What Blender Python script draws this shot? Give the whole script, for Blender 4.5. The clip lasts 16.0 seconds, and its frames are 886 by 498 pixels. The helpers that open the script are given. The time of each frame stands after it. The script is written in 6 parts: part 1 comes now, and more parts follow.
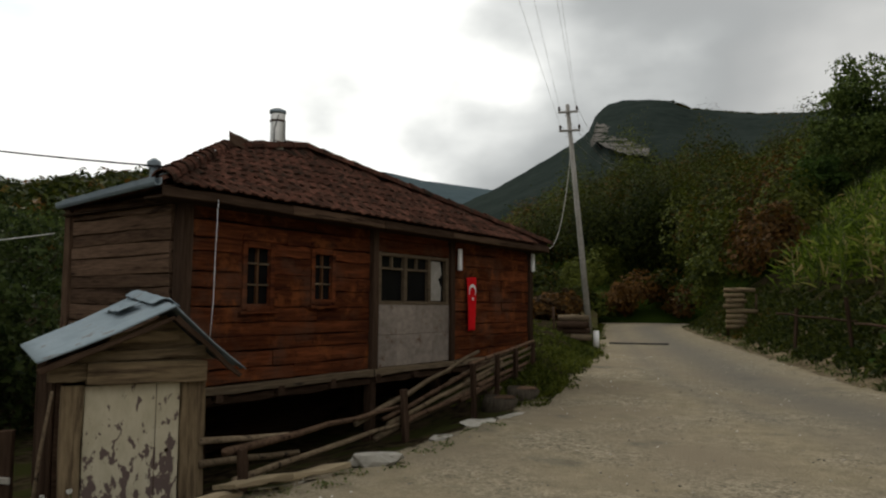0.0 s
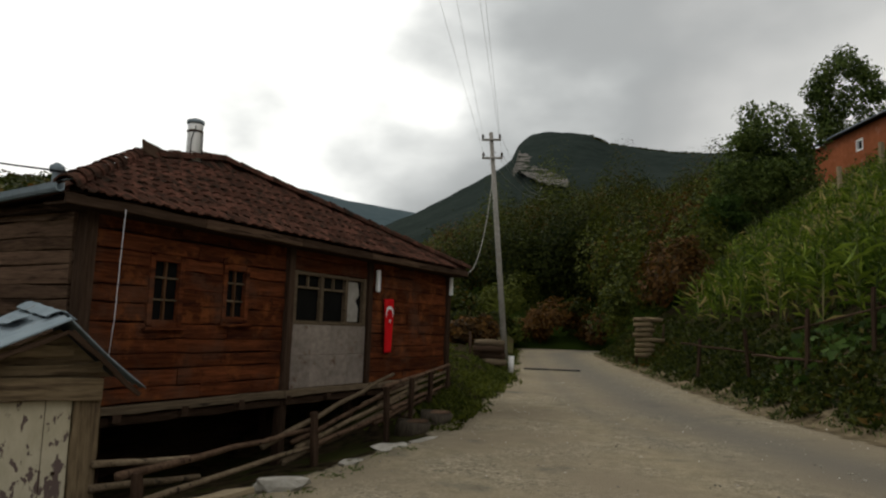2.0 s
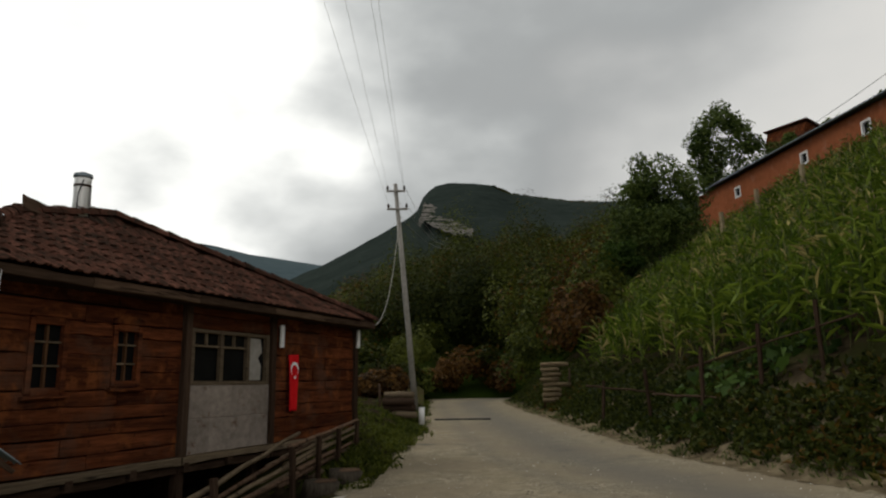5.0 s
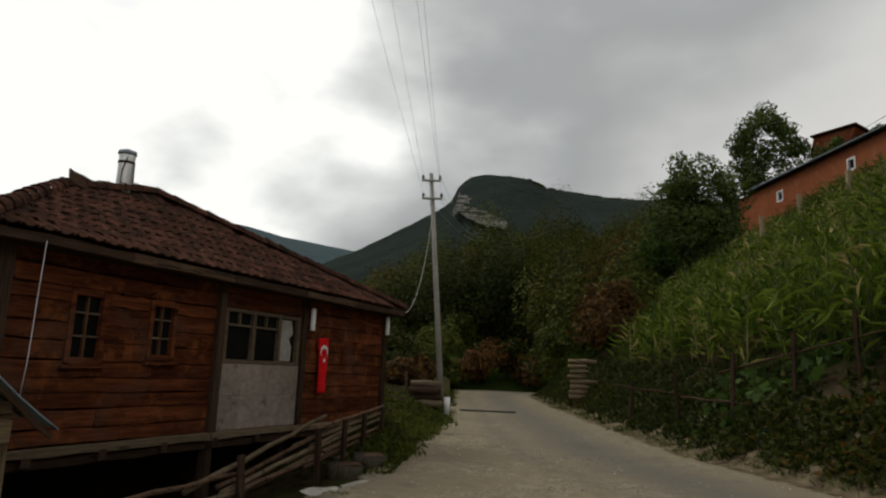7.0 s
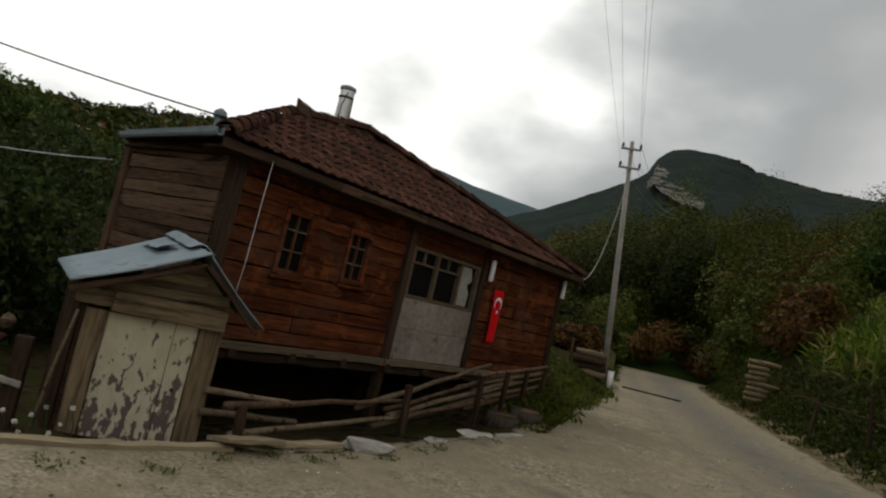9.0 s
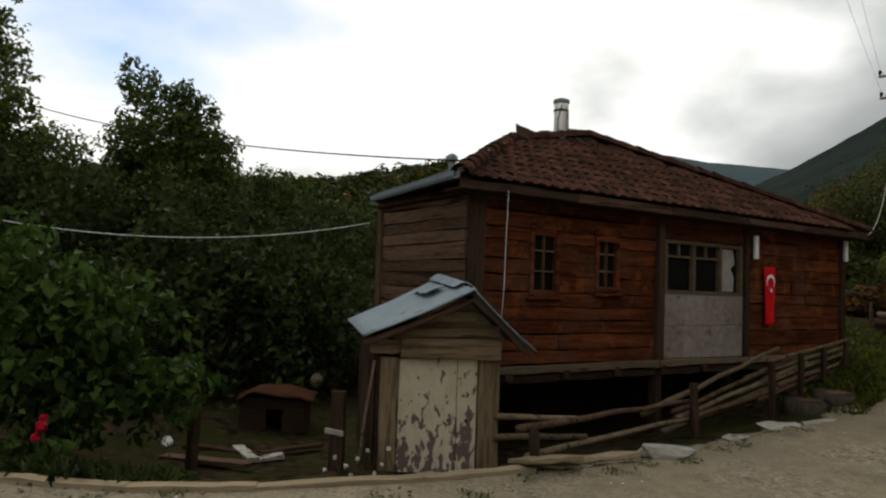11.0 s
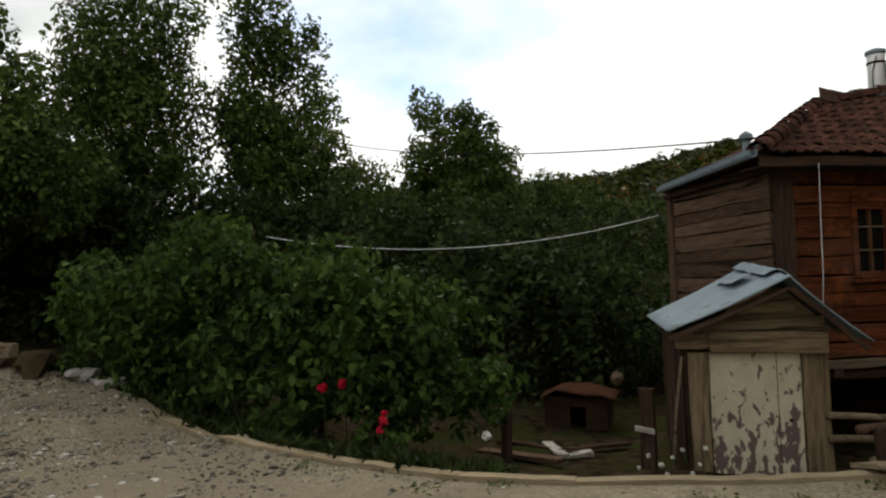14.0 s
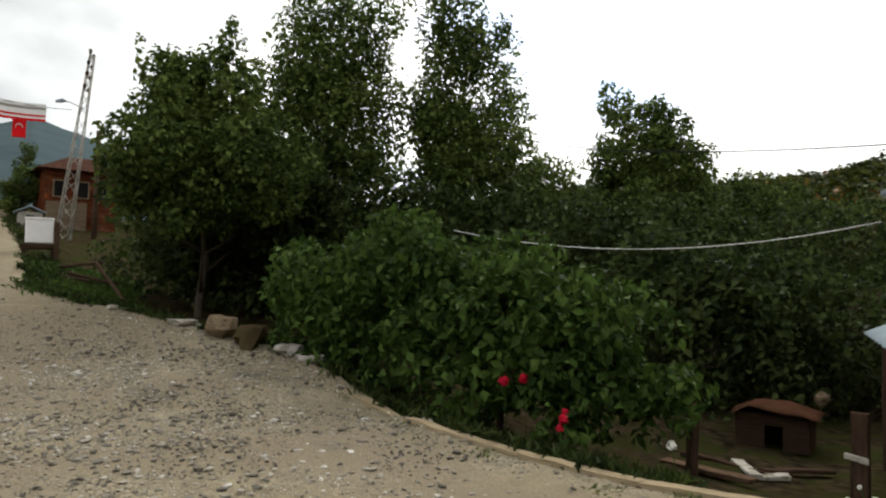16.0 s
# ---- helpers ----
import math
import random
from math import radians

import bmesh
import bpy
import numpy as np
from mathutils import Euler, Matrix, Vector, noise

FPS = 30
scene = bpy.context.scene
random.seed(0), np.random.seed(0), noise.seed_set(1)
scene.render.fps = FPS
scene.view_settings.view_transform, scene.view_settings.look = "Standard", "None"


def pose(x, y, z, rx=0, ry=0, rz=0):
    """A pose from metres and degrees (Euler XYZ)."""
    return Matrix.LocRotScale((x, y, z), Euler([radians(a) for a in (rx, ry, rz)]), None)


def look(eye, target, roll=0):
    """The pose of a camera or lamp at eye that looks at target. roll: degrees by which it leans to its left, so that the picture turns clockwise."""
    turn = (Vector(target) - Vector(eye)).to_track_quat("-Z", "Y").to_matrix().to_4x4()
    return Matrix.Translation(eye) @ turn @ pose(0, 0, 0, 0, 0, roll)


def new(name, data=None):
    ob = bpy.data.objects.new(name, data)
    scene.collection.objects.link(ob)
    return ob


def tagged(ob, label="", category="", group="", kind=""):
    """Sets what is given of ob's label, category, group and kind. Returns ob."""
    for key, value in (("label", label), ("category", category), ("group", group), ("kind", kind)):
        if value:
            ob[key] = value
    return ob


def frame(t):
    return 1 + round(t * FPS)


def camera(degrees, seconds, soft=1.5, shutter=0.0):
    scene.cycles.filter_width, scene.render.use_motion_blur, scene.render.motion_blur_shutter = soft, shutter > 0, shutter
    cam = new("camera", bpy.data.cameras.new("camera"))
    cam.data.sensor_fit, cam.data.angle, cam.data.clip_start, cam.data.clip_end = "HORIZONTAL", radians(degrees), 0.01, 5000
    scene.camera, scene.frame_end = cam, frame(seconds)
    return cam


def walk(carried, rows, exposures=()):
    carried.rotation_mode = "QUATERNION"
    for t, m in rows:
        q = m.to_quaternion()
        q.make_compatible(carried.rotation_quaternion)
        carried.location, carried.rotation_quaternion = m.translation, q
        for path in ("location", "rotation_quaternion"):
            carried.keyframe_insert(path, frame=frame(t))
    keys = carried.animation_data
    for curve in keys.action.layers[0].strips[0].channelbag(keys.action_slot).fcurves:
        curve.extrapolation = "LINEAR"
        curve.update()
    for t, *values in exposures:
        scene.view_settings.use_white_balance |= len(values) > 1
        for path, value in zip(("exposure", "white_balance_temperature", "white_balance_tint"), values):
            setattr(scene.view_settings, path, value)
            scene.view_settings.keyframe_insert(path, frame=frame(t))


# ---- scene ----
EYE = Vector((0.0, 0.0, 1.6))


def ease(a, b, v):
    t = min(1.0, max(0.0, (v - a) / (b - a)))
    return t * t * (3 - 2 * t)


def polar(az, r, z=0.0):
    """A place r metres from the middle of the turn; az in degrees, to the left of the +y axis.
    Far things are set a little further round than near ones."""
    if r > 7:
        az = az - 1.8 * ease(46, 62, az) * ease(7, 22, r) + (0.35 * ease(14, 4, az) + 0.2 * ease(-15, -25, az)) * ease(15, 24, r)
    return Vector((-r * math.sin(radians(az)), r * math.cos(radians(az)), z))


def aim(yaw, pitch, lean):
    """The camera is held at arm's length and swings round the one who holds it."""
    fwd, side = polar(yaw, 1.0), polar(yaw - 90, 1.0)
    eye = EYE + fwd * 0.33 - side * 0.24 + Vector((0.339, -0.194, 0))
    d = polar(yaw, math.cos(radians(pitch)), math.sin(radians(pitch))) * 5
    return look(eye, eye + d, lean)


cam = camera(65, 16.0, soft=2.2)
walk(cam, [
    (0, aim(13.89, 4.70, 0.32)),
    (0.5, aim(12.22, 5.32, 0.69)),
    (1, aim(10.53, 5.61, 0.64)),
    (1.5, aim(9.15, 5.94, 1.17)),
    (2, aim(7.41, 6.66, 1.87)),
    (2.5, aim(1.76, 8.45, 0.04)),
    (3, aim(0.40, 11.30, -2.10)),
    (3.5, aim(0.19, 11.33, -1.95)),
    (4, aim(0.31, 11.36, -1.59)),
    (4.2, aim(0.07, 11.30, -1.65)),
    (6.3, aim(0.95, 10.24, 1.58)),
    (6.5, aim(1.51, 10.16, 1.85)),
    (7, aim(2.47, 10.11, 2.28)),
    (7.5, aim(6.53, 9.50, 4.79)),
    (8, aim(12.09, 7.54, 10.18)),
    (8.5, aim(15.07, 5.69, 12.98)),
    (9, aim(16.81, 4.67, 13.15)),
    (9.5, aim(22.04, 4.61, 8.60)),
    (9.7, aim(25.92, 4.37, 5.24)),
    (11.8, aim(39.83, 2.91, 3.55)),
    (12, aim(40.97, 2.90, 3.57)),
    (12.5, aim(46.68, 3.02, 1.70)),
    (13, aim(51.27, 3.86, 0.67)),
    (13.5, aim(54.53, 4.01, -1.88)),
    (14, aim(59.19, 3.05, -1.84)),
    (14.5, aim(64.41, 2.39, -1.21)),
    (15, aim(67.98, 2.54, -0.54)),
    (15.5, aim(71.57, 2.83, 0.73)),
    (16, aim(73.90, 2.83, 1.25)),
], [(0, 0.2, 6700, 8), (4.2, 0.1, 6700, 8), (7, 0.0, 6700, 8), (9, 0.08, 6700, 8), (12.5, 0.12, 6700, 8), (14.5, 0.52, 6700, 8), (16, 0.96, 6700, 8)])

# ---- sky and sun: broken cloud, the sun behind bright cloud over the house ----
world = bpy.data.worlds.new("sky")
scene.world = world
world.use_nodes = True
wn, wl = world.node_tree.nodes, world.node_tree.links
wn.clear()
w_out = wn.new("ShaderNodeOutputWorld")
w_sky = wn.new("ShaderNodeTexSky")
w_sky.sky_type, w_sky.sun_disc = "NISHITA", False
SUN_AZ, SUN_EL = 54.0, 42.0
w_sky.sun_elevation, w_sky.sun_rotation = radians(SUN_EL), radians(-SUN_AZ)
w_blue = wn.new("ShaderNodeBackground")
w_blue.inputs["Strength"].default_value = 0.12
w_sky.dust_density, w_sky.ozone_density = 0.3, 3.0
wl.new(w_sky.outputs[0], w_blue.inputs["Color"])
w_co = wn.new("ShaderNodeTexCoord")
w_map = wn.new("ShaderNodeMapping")
w_map.inputs["Scale"].default_value = (1.0, 1.0, 1.7)
wl.new(w_co.outputs["Generated"], w_map.inputs["Vector"])
# brightness of the cloud falls off away from the sun
sun_dir = polar(SUN_AZ, math.cos(radians(SUN_EL)), math.sin(radians(SUN_EL)))
w_dot = wn.new("ShaderNodeVectorMath")
w_dot.operation = "DOT_PRODUCT"
w_dot.inputs[1].default_value = sun_dir
w_nrm = wn.new("ShaderNodeVectorMath")
w_nrm.operation = "NORMALIZE"
wl.new(w_co.outputs["Generated"], w_nrm.inputs[0])
wl.new(w_nrm.outputs[0], w_dot.inputs[0])
w_n1 = wn.new("ShaderNodeTexNoise")
w_n1.inputs["Scale"].default_value, w_n1.inputs["Detail"].default_value, w_n1.inputs["Roughness"].default_value = 2.9, 6, 0.43
wl.new(w_map.outputs[0], w_n1.inputs["Vector"])
w_add = wn.new("ShaderNodeMath")
w_add.operation = "MULTIPLY_ADD"
w_add.inputs[1].default_value, w_add.inputs[2].default_value = 0.86, -0.43
wl.new(w_n1.outputs["Fac"], w_add.inputs[0])
w_sum = wn.new("ShaderNodeMath")
wl.new(w_add.outputs[0], w_sum.inputs[0])
wl.new(w_dot.outputs["Value"], w_sum.inputs[1])
w_ramp = wn.new("ShaderNodeValToRGB")
w_ramp.color_ramp.interpolation = "B_SPLINE"
e = w_ramp.color_ramp.elements
e[0].position, e[0].color = 0.12, (0.70, 0.69, 0.68, 1)
e[1].position, e[1].color = 0.98, (1.5, 1.5, 1.46, 1)
for pos, col in ((0.30, (0.60, 0.605, 0.61)), (0.42, (0.47, 0.48, 0.49)), (0.54, (0.33, 0.345, 0.36)), (0.64, (0.40, 0.42, 0.435)), (0.745, (0.72, 0.74, 0.75)), (0.83, (1.2, 1.21, 1.2))):
    el = e.new(pos)
    el.color = (*col, 1)
wl.new(w_sum.outputs[0], w_ramp.inputs[0])
w_cloud = wn.new("ShaderNodeBackground")
wl.new(w_ramp.outputs[0], w_cloud.inputs["Color"])
# gaps of blue
w_n2 = wn.new("ShaderNodeTexNoise")
w_n2.inputs["Scale"].default_value, w_n2.inputs["Detail"].default_value = 2.1, 5
w_map2 = wn.new("ShaderNodeMapping")
w_map2.inputs["Location"].default_value = (7.3, 2.2, 1.4)
w_map2.inputs["Scale"].default_value = (1.0, 1.0, 2.0)
wl.new(w_co.outputs["Generated"], w_map2.inputs["Vector"])
wl.new(w_map2.outputs[0], w_n2.inputs["Vector"])
w_gap = wn.new("ShaderNodeMapRange")
w_gap.inputs["From Min"].default_value, w_gap.inputs["From Max"].default_value = 0.62, 0.84
# one wide break in the cloud over the trees
w_far = wn.new("ShaderNodeVectorMath")
w_far.operation = "DISTANCE"
gap_dir = polar(60, math.cos(radians(20)), math.sin(radians(20)) * 2.0)
w_far.inputs[1].default_value = gap_dir
w_map3 = wn.new("ShaderNodeMapping")
w_map3.inputs["Scale"].default_value = (1.0, 1.0, 2.0)
wl.new(w_nrm.outputs[0], w_map3.inputs["Vector"])
wl.new(w_map3.outputs[0], w_far.inputs[0])
w_near = wn.new("ShaderNodeMapRange")
w_near.inputs["From Min"].default_value, w_near.inputs["From Max"].default_value = 0.03, 0.28
w_near.inputs["To Min"].default_value, w_near.inputs["To Max"].default_value = 0.26, 0.0
wl.new(w_far.outputs["Value"], w_near.inputs["Value"])
w_open = wn.new("ShaderNodeMath")
wl.new(w_n2.outputs["Fac"], w_open.inputs[0])
wl.new(w_near.outputs[0], w_open.inputs[1])
wl.new(w_open.outputs[0], w_gap.inputs["Value"])
w_mix = wn.new("ShaderNodeMixShader")
wl.new(w_gap.outputs[0], w_mix.inputs[0])
wl.new(w_cloud.outputs[0], w_mix.inputs[1])
wl.new(w_blue.outputs[0], w_mix.inputs[2])
wl.new(w_mix.outputs[0], w_out.inputs["Surface"])

sun_data = bpy.data.lights.new("sun", "SUN")
sun_data.energy, sun_data.angle, sun_data.color = 0.9, radians(25), (1.0, 0.96, 0.9)
sun = new("sun", sun_data)
sun.matrix_world = look(sun_dir * 50, (0, 0, 0))

# ---- materials ----
def material(name, lo, hi, scale=8.0, stretch=(1, 1, 1), rough=0.85, bump=0.3, bump_scale=40.0, mottle=0.35, metal=0.0,
             spot=None, spot_at=0.62, spot_soft=0.05, spot_scale=6.0, per_piece=0.0, coords="Object", spot_low=0.0):
    """Two scales of variation between the colours lo and hi, a bump, and if wanted a third colour in patches (worn paint, moss)."""
    m = bpy.data.materials.new(name)
    m.use_nodes = True
    nt = m.node_tree
    bsdf = nt.nodes["Principled BSDF"]
    bsdf.inputs["Roughness"].default_value, bsdf.inputs["Metallic"].default_value = rough, metal
    tc = nt.nodes.new("ShaderNodeTexCoord")
    mp = nt.nodes.new("ShaderNodeMapping")
    mp.inputs["Scale"].default_value = stretch
    nt.links.new(tc.outputs[coords], mp.inputs["Vector"])
    vec = mp.outputs[0]
    if per_piece:
        oi = nt.nodes.new("ShaderNodeObjectInfo")
        sh = nt.nodes.new("ShaderNodeVectorMath")
        sh.operation = "MULTIPLY_ADD"
        sh.inputs[1].default_value = (37.0, 53.0, 71.0)
        comb = nt.nodes.new("ShaderNodeCombineXYZ")
        for i in range(3):
            nt.links.new(oi.outputs["Random"], comb.inputs[i])
        nt.links.new(comb.outputs[0], sh.inputs[0])
        nt.links.new(vec, sh.inputs[2])
        vec = sh.outputs[0]

    def noise_tex(sc, detail=6):
        n = nt.nodes.new("ShaderNodeTexNoise")
        n.inputs["Scale"].default_value, n.inputs["Detail"].default_value, n.inputs["Roughness"].default_value = sc, detail, 0.62
        nt.links.new(vec, n.inputs["Vector"])
        return n.outputs["Fac"]

    def stretch_range(src, a, b):
        r = nt.nodes.new("ShaderNodeMapRange")
        r.inputs["From Min"].default_value, r.inputs["From Max"].default_value = a, b
        nt.links.new(src, r.inputs["Value"])
        return r.outputs[0]

    fine, broad = stretch_range(noise_tex(scale), 0.3, 0.7), stretch_range(noise_tex(scale * 0.13, 3), 0.32, 0.68)
    mixf = nt.nodes.new("ShaderNodeMix")
    mixf.inputs[0].default_value = mottle
    nt.links.new(fine, mixf.inputs[2])
    nt.links.new(broad, mixf.inputs[3])
    col = nt.nodes.new("ShaderNodeMix")
    col.data_type = "RGBA"
    col.inputs[6].default_value, col.inputs[7].default_value = (*lo, 1), (*hi, 1)
    nt.links.new(mixf.outputs[0], col.inputs[0])
    out = col.outputs[2]
    if per_piece:
        hsv = nt.nodes.new("ShaderNodeHueSaturation")
        mr = nt.nodes.new("ShaderNodeMapRange")
        mr.inputs["To Min"].default_value, mr.inputs["To Max"].default_value = 1 - per_piece, 1 + per_piece
        nt.links.new(oi.outputs["Random"], mr.inputs["Value"])
        nt.links.new(mr.outputs[0], hsv.inputs["Value"])
        nt.links.new(out, hsv.inputs["Color"])
        out = hsv.outputs[0]
    if spot:
        sp = nt.nodes.new("ShaderNodeMix")
        sp.data_type = "RGBA"
        where = noise_tex(spot_scale, 5)
        if spot_low:
            sep = nt.nodes.new("ShaderNodeSeparateXYZ")
            nt.links.new(tc.outputs["Object"], sep.inputs[0])
            low = nt.nodes.new("ShaderNodeMath")
            low.operation = "MULTIPLY_ADD"
            low.inputs[1].default_value = -spot_low
            nt.links.new(sep.outputs[2], low.inputs[0])
            nt.links.new(where, low.inputs[2])
            where = low.outputs[0]
        nt.links.new(stretch_range(where, spot_at - spot_soft, spot_at + spot_soft), sp.inputs[0])
        nt.links.new(out, sp.inputs[6])
        sp.inputs[7].default_value = (*spot, 1)
        out = sp.outputs[2]
    nt.links.new(out, bsdf.inputs["Base Color"])
    bsdf.inputs["Specular IOR Level"].default_value = 0.5 if rough < 0.7 else 0.0
    if bump:
        bp = nt.nodes.new("ShaderNodeBump")
        bp.inputs["Strength"].default_value, bp.inputs["Distance"].default_value = bump, 0.02
        nt.links.new(noise_tex(bump_scale), bp.inputs["Height"])
        nt.links.new(bp.outputs[0], bsdf.inputs["Normal"])
    return m


def leaf_material(name, lo, hi, dry=None, dry_at=0.7, patch=0.45):
    """Foliage: a colour of its own for each leaf, some light through it."""
    m = bpy.data.materials.new(name)
    m.use_nodes = True
    nt = m.node_tree
    bsdf = nt.nodes["Principled BSDF"]
    geo = nt.nodes.new("ShaderNodeNewGeometry")
    tc = nt.nodes.new("ShaderNodeTexCoord")
    n = nt.nodes.new("ShaderNodeTexNoise")
    n.inputs["Scale"].default_value = patch
    nt.links.new(tc.outputs["Object"], n.inputs["Vector"])
    mx = nt.nodes.new("ShaderNodeMath")
    mx.operation = "MULTIPLY_ADD"
    mx.inputs[1].default_value, mx.inputs[2].default_value = 1.6, -0.8
    nt.links.new(n.outputs["Fac"], mx.inputs[0])
    ad = nt.nodes.new("ShaderNodeMath")
    nt.links.new(mx.outputs[0], ad.inputs[0])
    nt.links.new(geo.outputs["Random Per Island"], ad.inputs[1])
    rp = nt.nodes.new("ShaderNodeValToRGB")
    es = rp.color_ramp.elements
    es[0].position, es[0].color, es[1].position, es[1].color = 0.1, (*lo, 1), 0.85, (*hi, 1)
    if dry:
        d = es.new(1.0)
        d.color = (*dry, 1)
        es[1].position = dry_at
    nt.links.new(ad.outputs[0], rp.inputs[0])
    nt.links.new(rp.outputs[0], bsdf.inputs["Base Color"])
    bsdf.inputs["Roughness"].default_value = 0.7
    bsdf.inputs["Specular IOR Level"].default_value = 0.12
    tr = nt.nodes.new("ShaderNodeBsdfTranslucent")
    nt.links.new(rp.outputs[0], tr.inputs["Color"])
    ms = nt.nodes.new("ShaderNodeMixShader")
    ms.inputs[0].default_value = 0.3
    nt.links.new(bsdf.outputs[0], ms.inputs[1])
    nt.links.new(tr.outputs[0], ms.inputs[2])
    nt.links.new(ms.outputs[0], nt.nodes["Material Output"].inputs["Surface"])
    return m


def weathered(m):
    """Sun-bleached grey-brown patches and dark knots over the planks, in shapes that run on from board to board."""
    nt = m.node_tree
    bsdf = nt.nodes["Principled BSDF"]
    base = bsdf.inputs["Base Color"].links[0].from_socket
    geo = nt.nodes.new("ShaderNodeNewGeometry")

    def patch(scale, a, b, colour, source, amount):
        n = nt.nodes.new("ShaderNodeTexNoise")
        n.inputs["Scale"].default_value, n.inputs["Detail"].default_value, n.inputs["Roughness"].default_value = scale, 7, 0.66
        nt.links.new(geo.outputs["Position"], n.inputs["Vector"])
        r = nt.nodes.new("ShaderNodeMapRange")
        r.inputs["From Min"].default_value, r.inputs["From Max"].default_value, r.inputs["To Max"].default_value = a, b, amount
        nt.links.new(n.outputs["Fac"], r.inputs["Value"])
        x = nt.nodes.new("ShaderNodeMix")
        x.data_type = "RGBA"
        nt.links.new(r.outputs[0], x.inputs[0])
        nt.links.new(source, x.inputs[6])
        x.inputs[7].default_value = (*colour, 1)
        return x.outputs[2]

    c = patch(1.1, 0.50, 0.66, (0.105, 0.058, 0.038), base, 0.6)
    c = patch(2.6, 0.55, 0.67, (0.21, 0.070, 0.024), c, 0.75)
    c = patch(9.0, 0.60, 0.70, (0.022, 0.012, 0.009), c, 0.8)
    nt.links.new(c, bsdf.inputs["Base Color"])
    return m


M_WOOD = weathered(material("old_red_brown_planks", (0.034, 0.010, 0.006), (0.205, 0.064, 0.025), scale=9, stretch=(0.35, 4, 4), bump=0.7, bump_scale=30,
                   per_piece=0.30, spot=(0.030, 0.012, 0.008), spot_at=0.56, spot_scale=2.0, spot_soft=0.14))
M_FRAME = material("brown_window_frame", (0.06, 0.028, 0.015), (0.17, 0.090, 0.048), scale=9, stretch=(4, 4, 0.5), bump=0.5, bump_scale=30, per_piece=0.2)
M_GREYWOOD = material("weathered_grey_wood", (0.080, 0.058, 0.038), (0.24, 0.185, 0.125), scale=10, stretch=(0.35, 4, 4), bump=0.7, bump_scale=30,
                      per_piece=0.3, spot=(0.035, 0.028, 0.022), spot_at=0.64, spot_scale=3)
M_BROWNWOOD = material("brown_weathered_planks", (0.050, 0.030, 0.020), (0.19, 0.125, 0.085), scale=10, stretch=(0.35, 4, 4), bump=0.7, bump_scale=30, per_piece=0.3, spot=(0.03, 0.02, 0.015), spot_at=0.6, spot_scale=3)
M_BANK = material("bare_brown_earth", (0.03, 0.022, 0.012), (0.085, 0.064, 0.036), scale=1.2, bump=0.6, bump_scale=4, spot=(0.05, 0.065, 0.015), spot_at=0.58, spot_scale=0.8, spot_soft=0.1)
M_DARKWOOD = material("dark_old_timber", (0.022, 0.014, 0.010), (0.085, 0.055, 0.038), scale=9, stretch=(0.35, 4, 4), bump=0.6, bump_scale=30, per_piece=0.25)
M_PANEL = material("faded_whitewashed_boards", (0.16, 0.135, 0.115), (0.34, 0.29, 0.25), scale=7, stretch=(1, 1, 1.4), bump=0.4, per_piece=0.15,
                   spot=(0.12, 0.07, 0.045), spot_at=0.66, spot_scale=4)
M_TILE = material("clay_roof_tile", (0.045, 0.022, 0.016), (0.135, 0.062, 0.044), scale=14, bump=0.5, bump_scale=60, per_piece=0.35,
                  spot=(0.028, 0.022, 0.017), spot_at=0.54, spot_scale=5, spot_soft=0.12)
M_ZINC = material("galvanised_sheet", (0.16, 0.20, 0.225), (0.25, 0.30, 0.33), scale=5, bump=0.15, bump_scale=12, rough=0.72, metal=0.0,
                  spot=(0.14, 0.13, 0.12), spot_at=0.64, spot_scale=5)
M_STEEL = material("stainless_steel", (0.62, 0.62, 0.60), (0.76, 0.76, 0.74), scale=5, bump=0.05, rough=0.3, metal=0.45)
M_PAINTDOOR = material("flaking_cream_paint", (0.42, 0.38, 0.27), (0.60, 0.55, 0.42), scale=9, bump=0.6, bump_scale=26,
                       spot=(0.14, 0.105, 0.095), spot_at=0.505, spot_soft=0.012, spot_scale=13, stretch=(1, 1, 0.5), spot_low=0.17)
M_TIMBER = material("pale_weathered_timber", (0.17, 0.135, 0.085), (0.36, 0.29, 0.19), scale=10, stretch=(0.4, 4, 4), bump=0.6, bump_scale=26, per_piece=0.2)
M_SHEDWOOD = material("old_tan_timber", (0.115, 0.085, 0.052), (0.29, 0.22, 0.135), scale=10, stretch=(0.4, 4, 4), bump=0.7, bump_scale=26, per_piece=0.15, spot=(0.06, 0.042, 0.028), spot_at=0.58, spot_scale=4, spot_soft=0.1)
M_GLASS = material("dark_window_glass", (0.006, 0.006, 0.006), (0.014, 0.014, 0.014), scale=2, bump=0.0, rough=0.12)
M_GLASS.node_tree.nodes["Principled BSDF"].inputs["Specular IOR Level"].default_value = 0.10
M_FLAG = material("red_cloth", (0.50, 0.010, 0.014), (0.66, 0.018, 0.022), scale=3, bump=0.2, bump_scale=9, rough=0.8)
M_WHITE = material("white_cloth", (0.68, 0.68, 0.68), (0.78, 0.78, 0.78), scale=4, bump=0.1)
M_STONE = material("pale_stone", (0.20, 0.185, 0.155), (0.44, 0.42, 0.37), scale=7, bump=0.8, bump_scale=14, per_piece=0.2, spot=(0.10, 0.09, 0.06), spot_at=0.62)
M_BARK = material("bark", (0.03, 0.024, 0.018), (0.10, 0.085, 0.065), scale=10, stretch=(3, 3, 0.5), bump=1.0, bump_scale=16)
M_PLASTER = material("terracotta_plaster", (0.18, 0.060, 0.027), (0.30, 0.105, 0.050), scale=3, bump=0.3, spot=(0.26, 0.12, 0.08), spot_at=0.62, spot_scale=1.5)
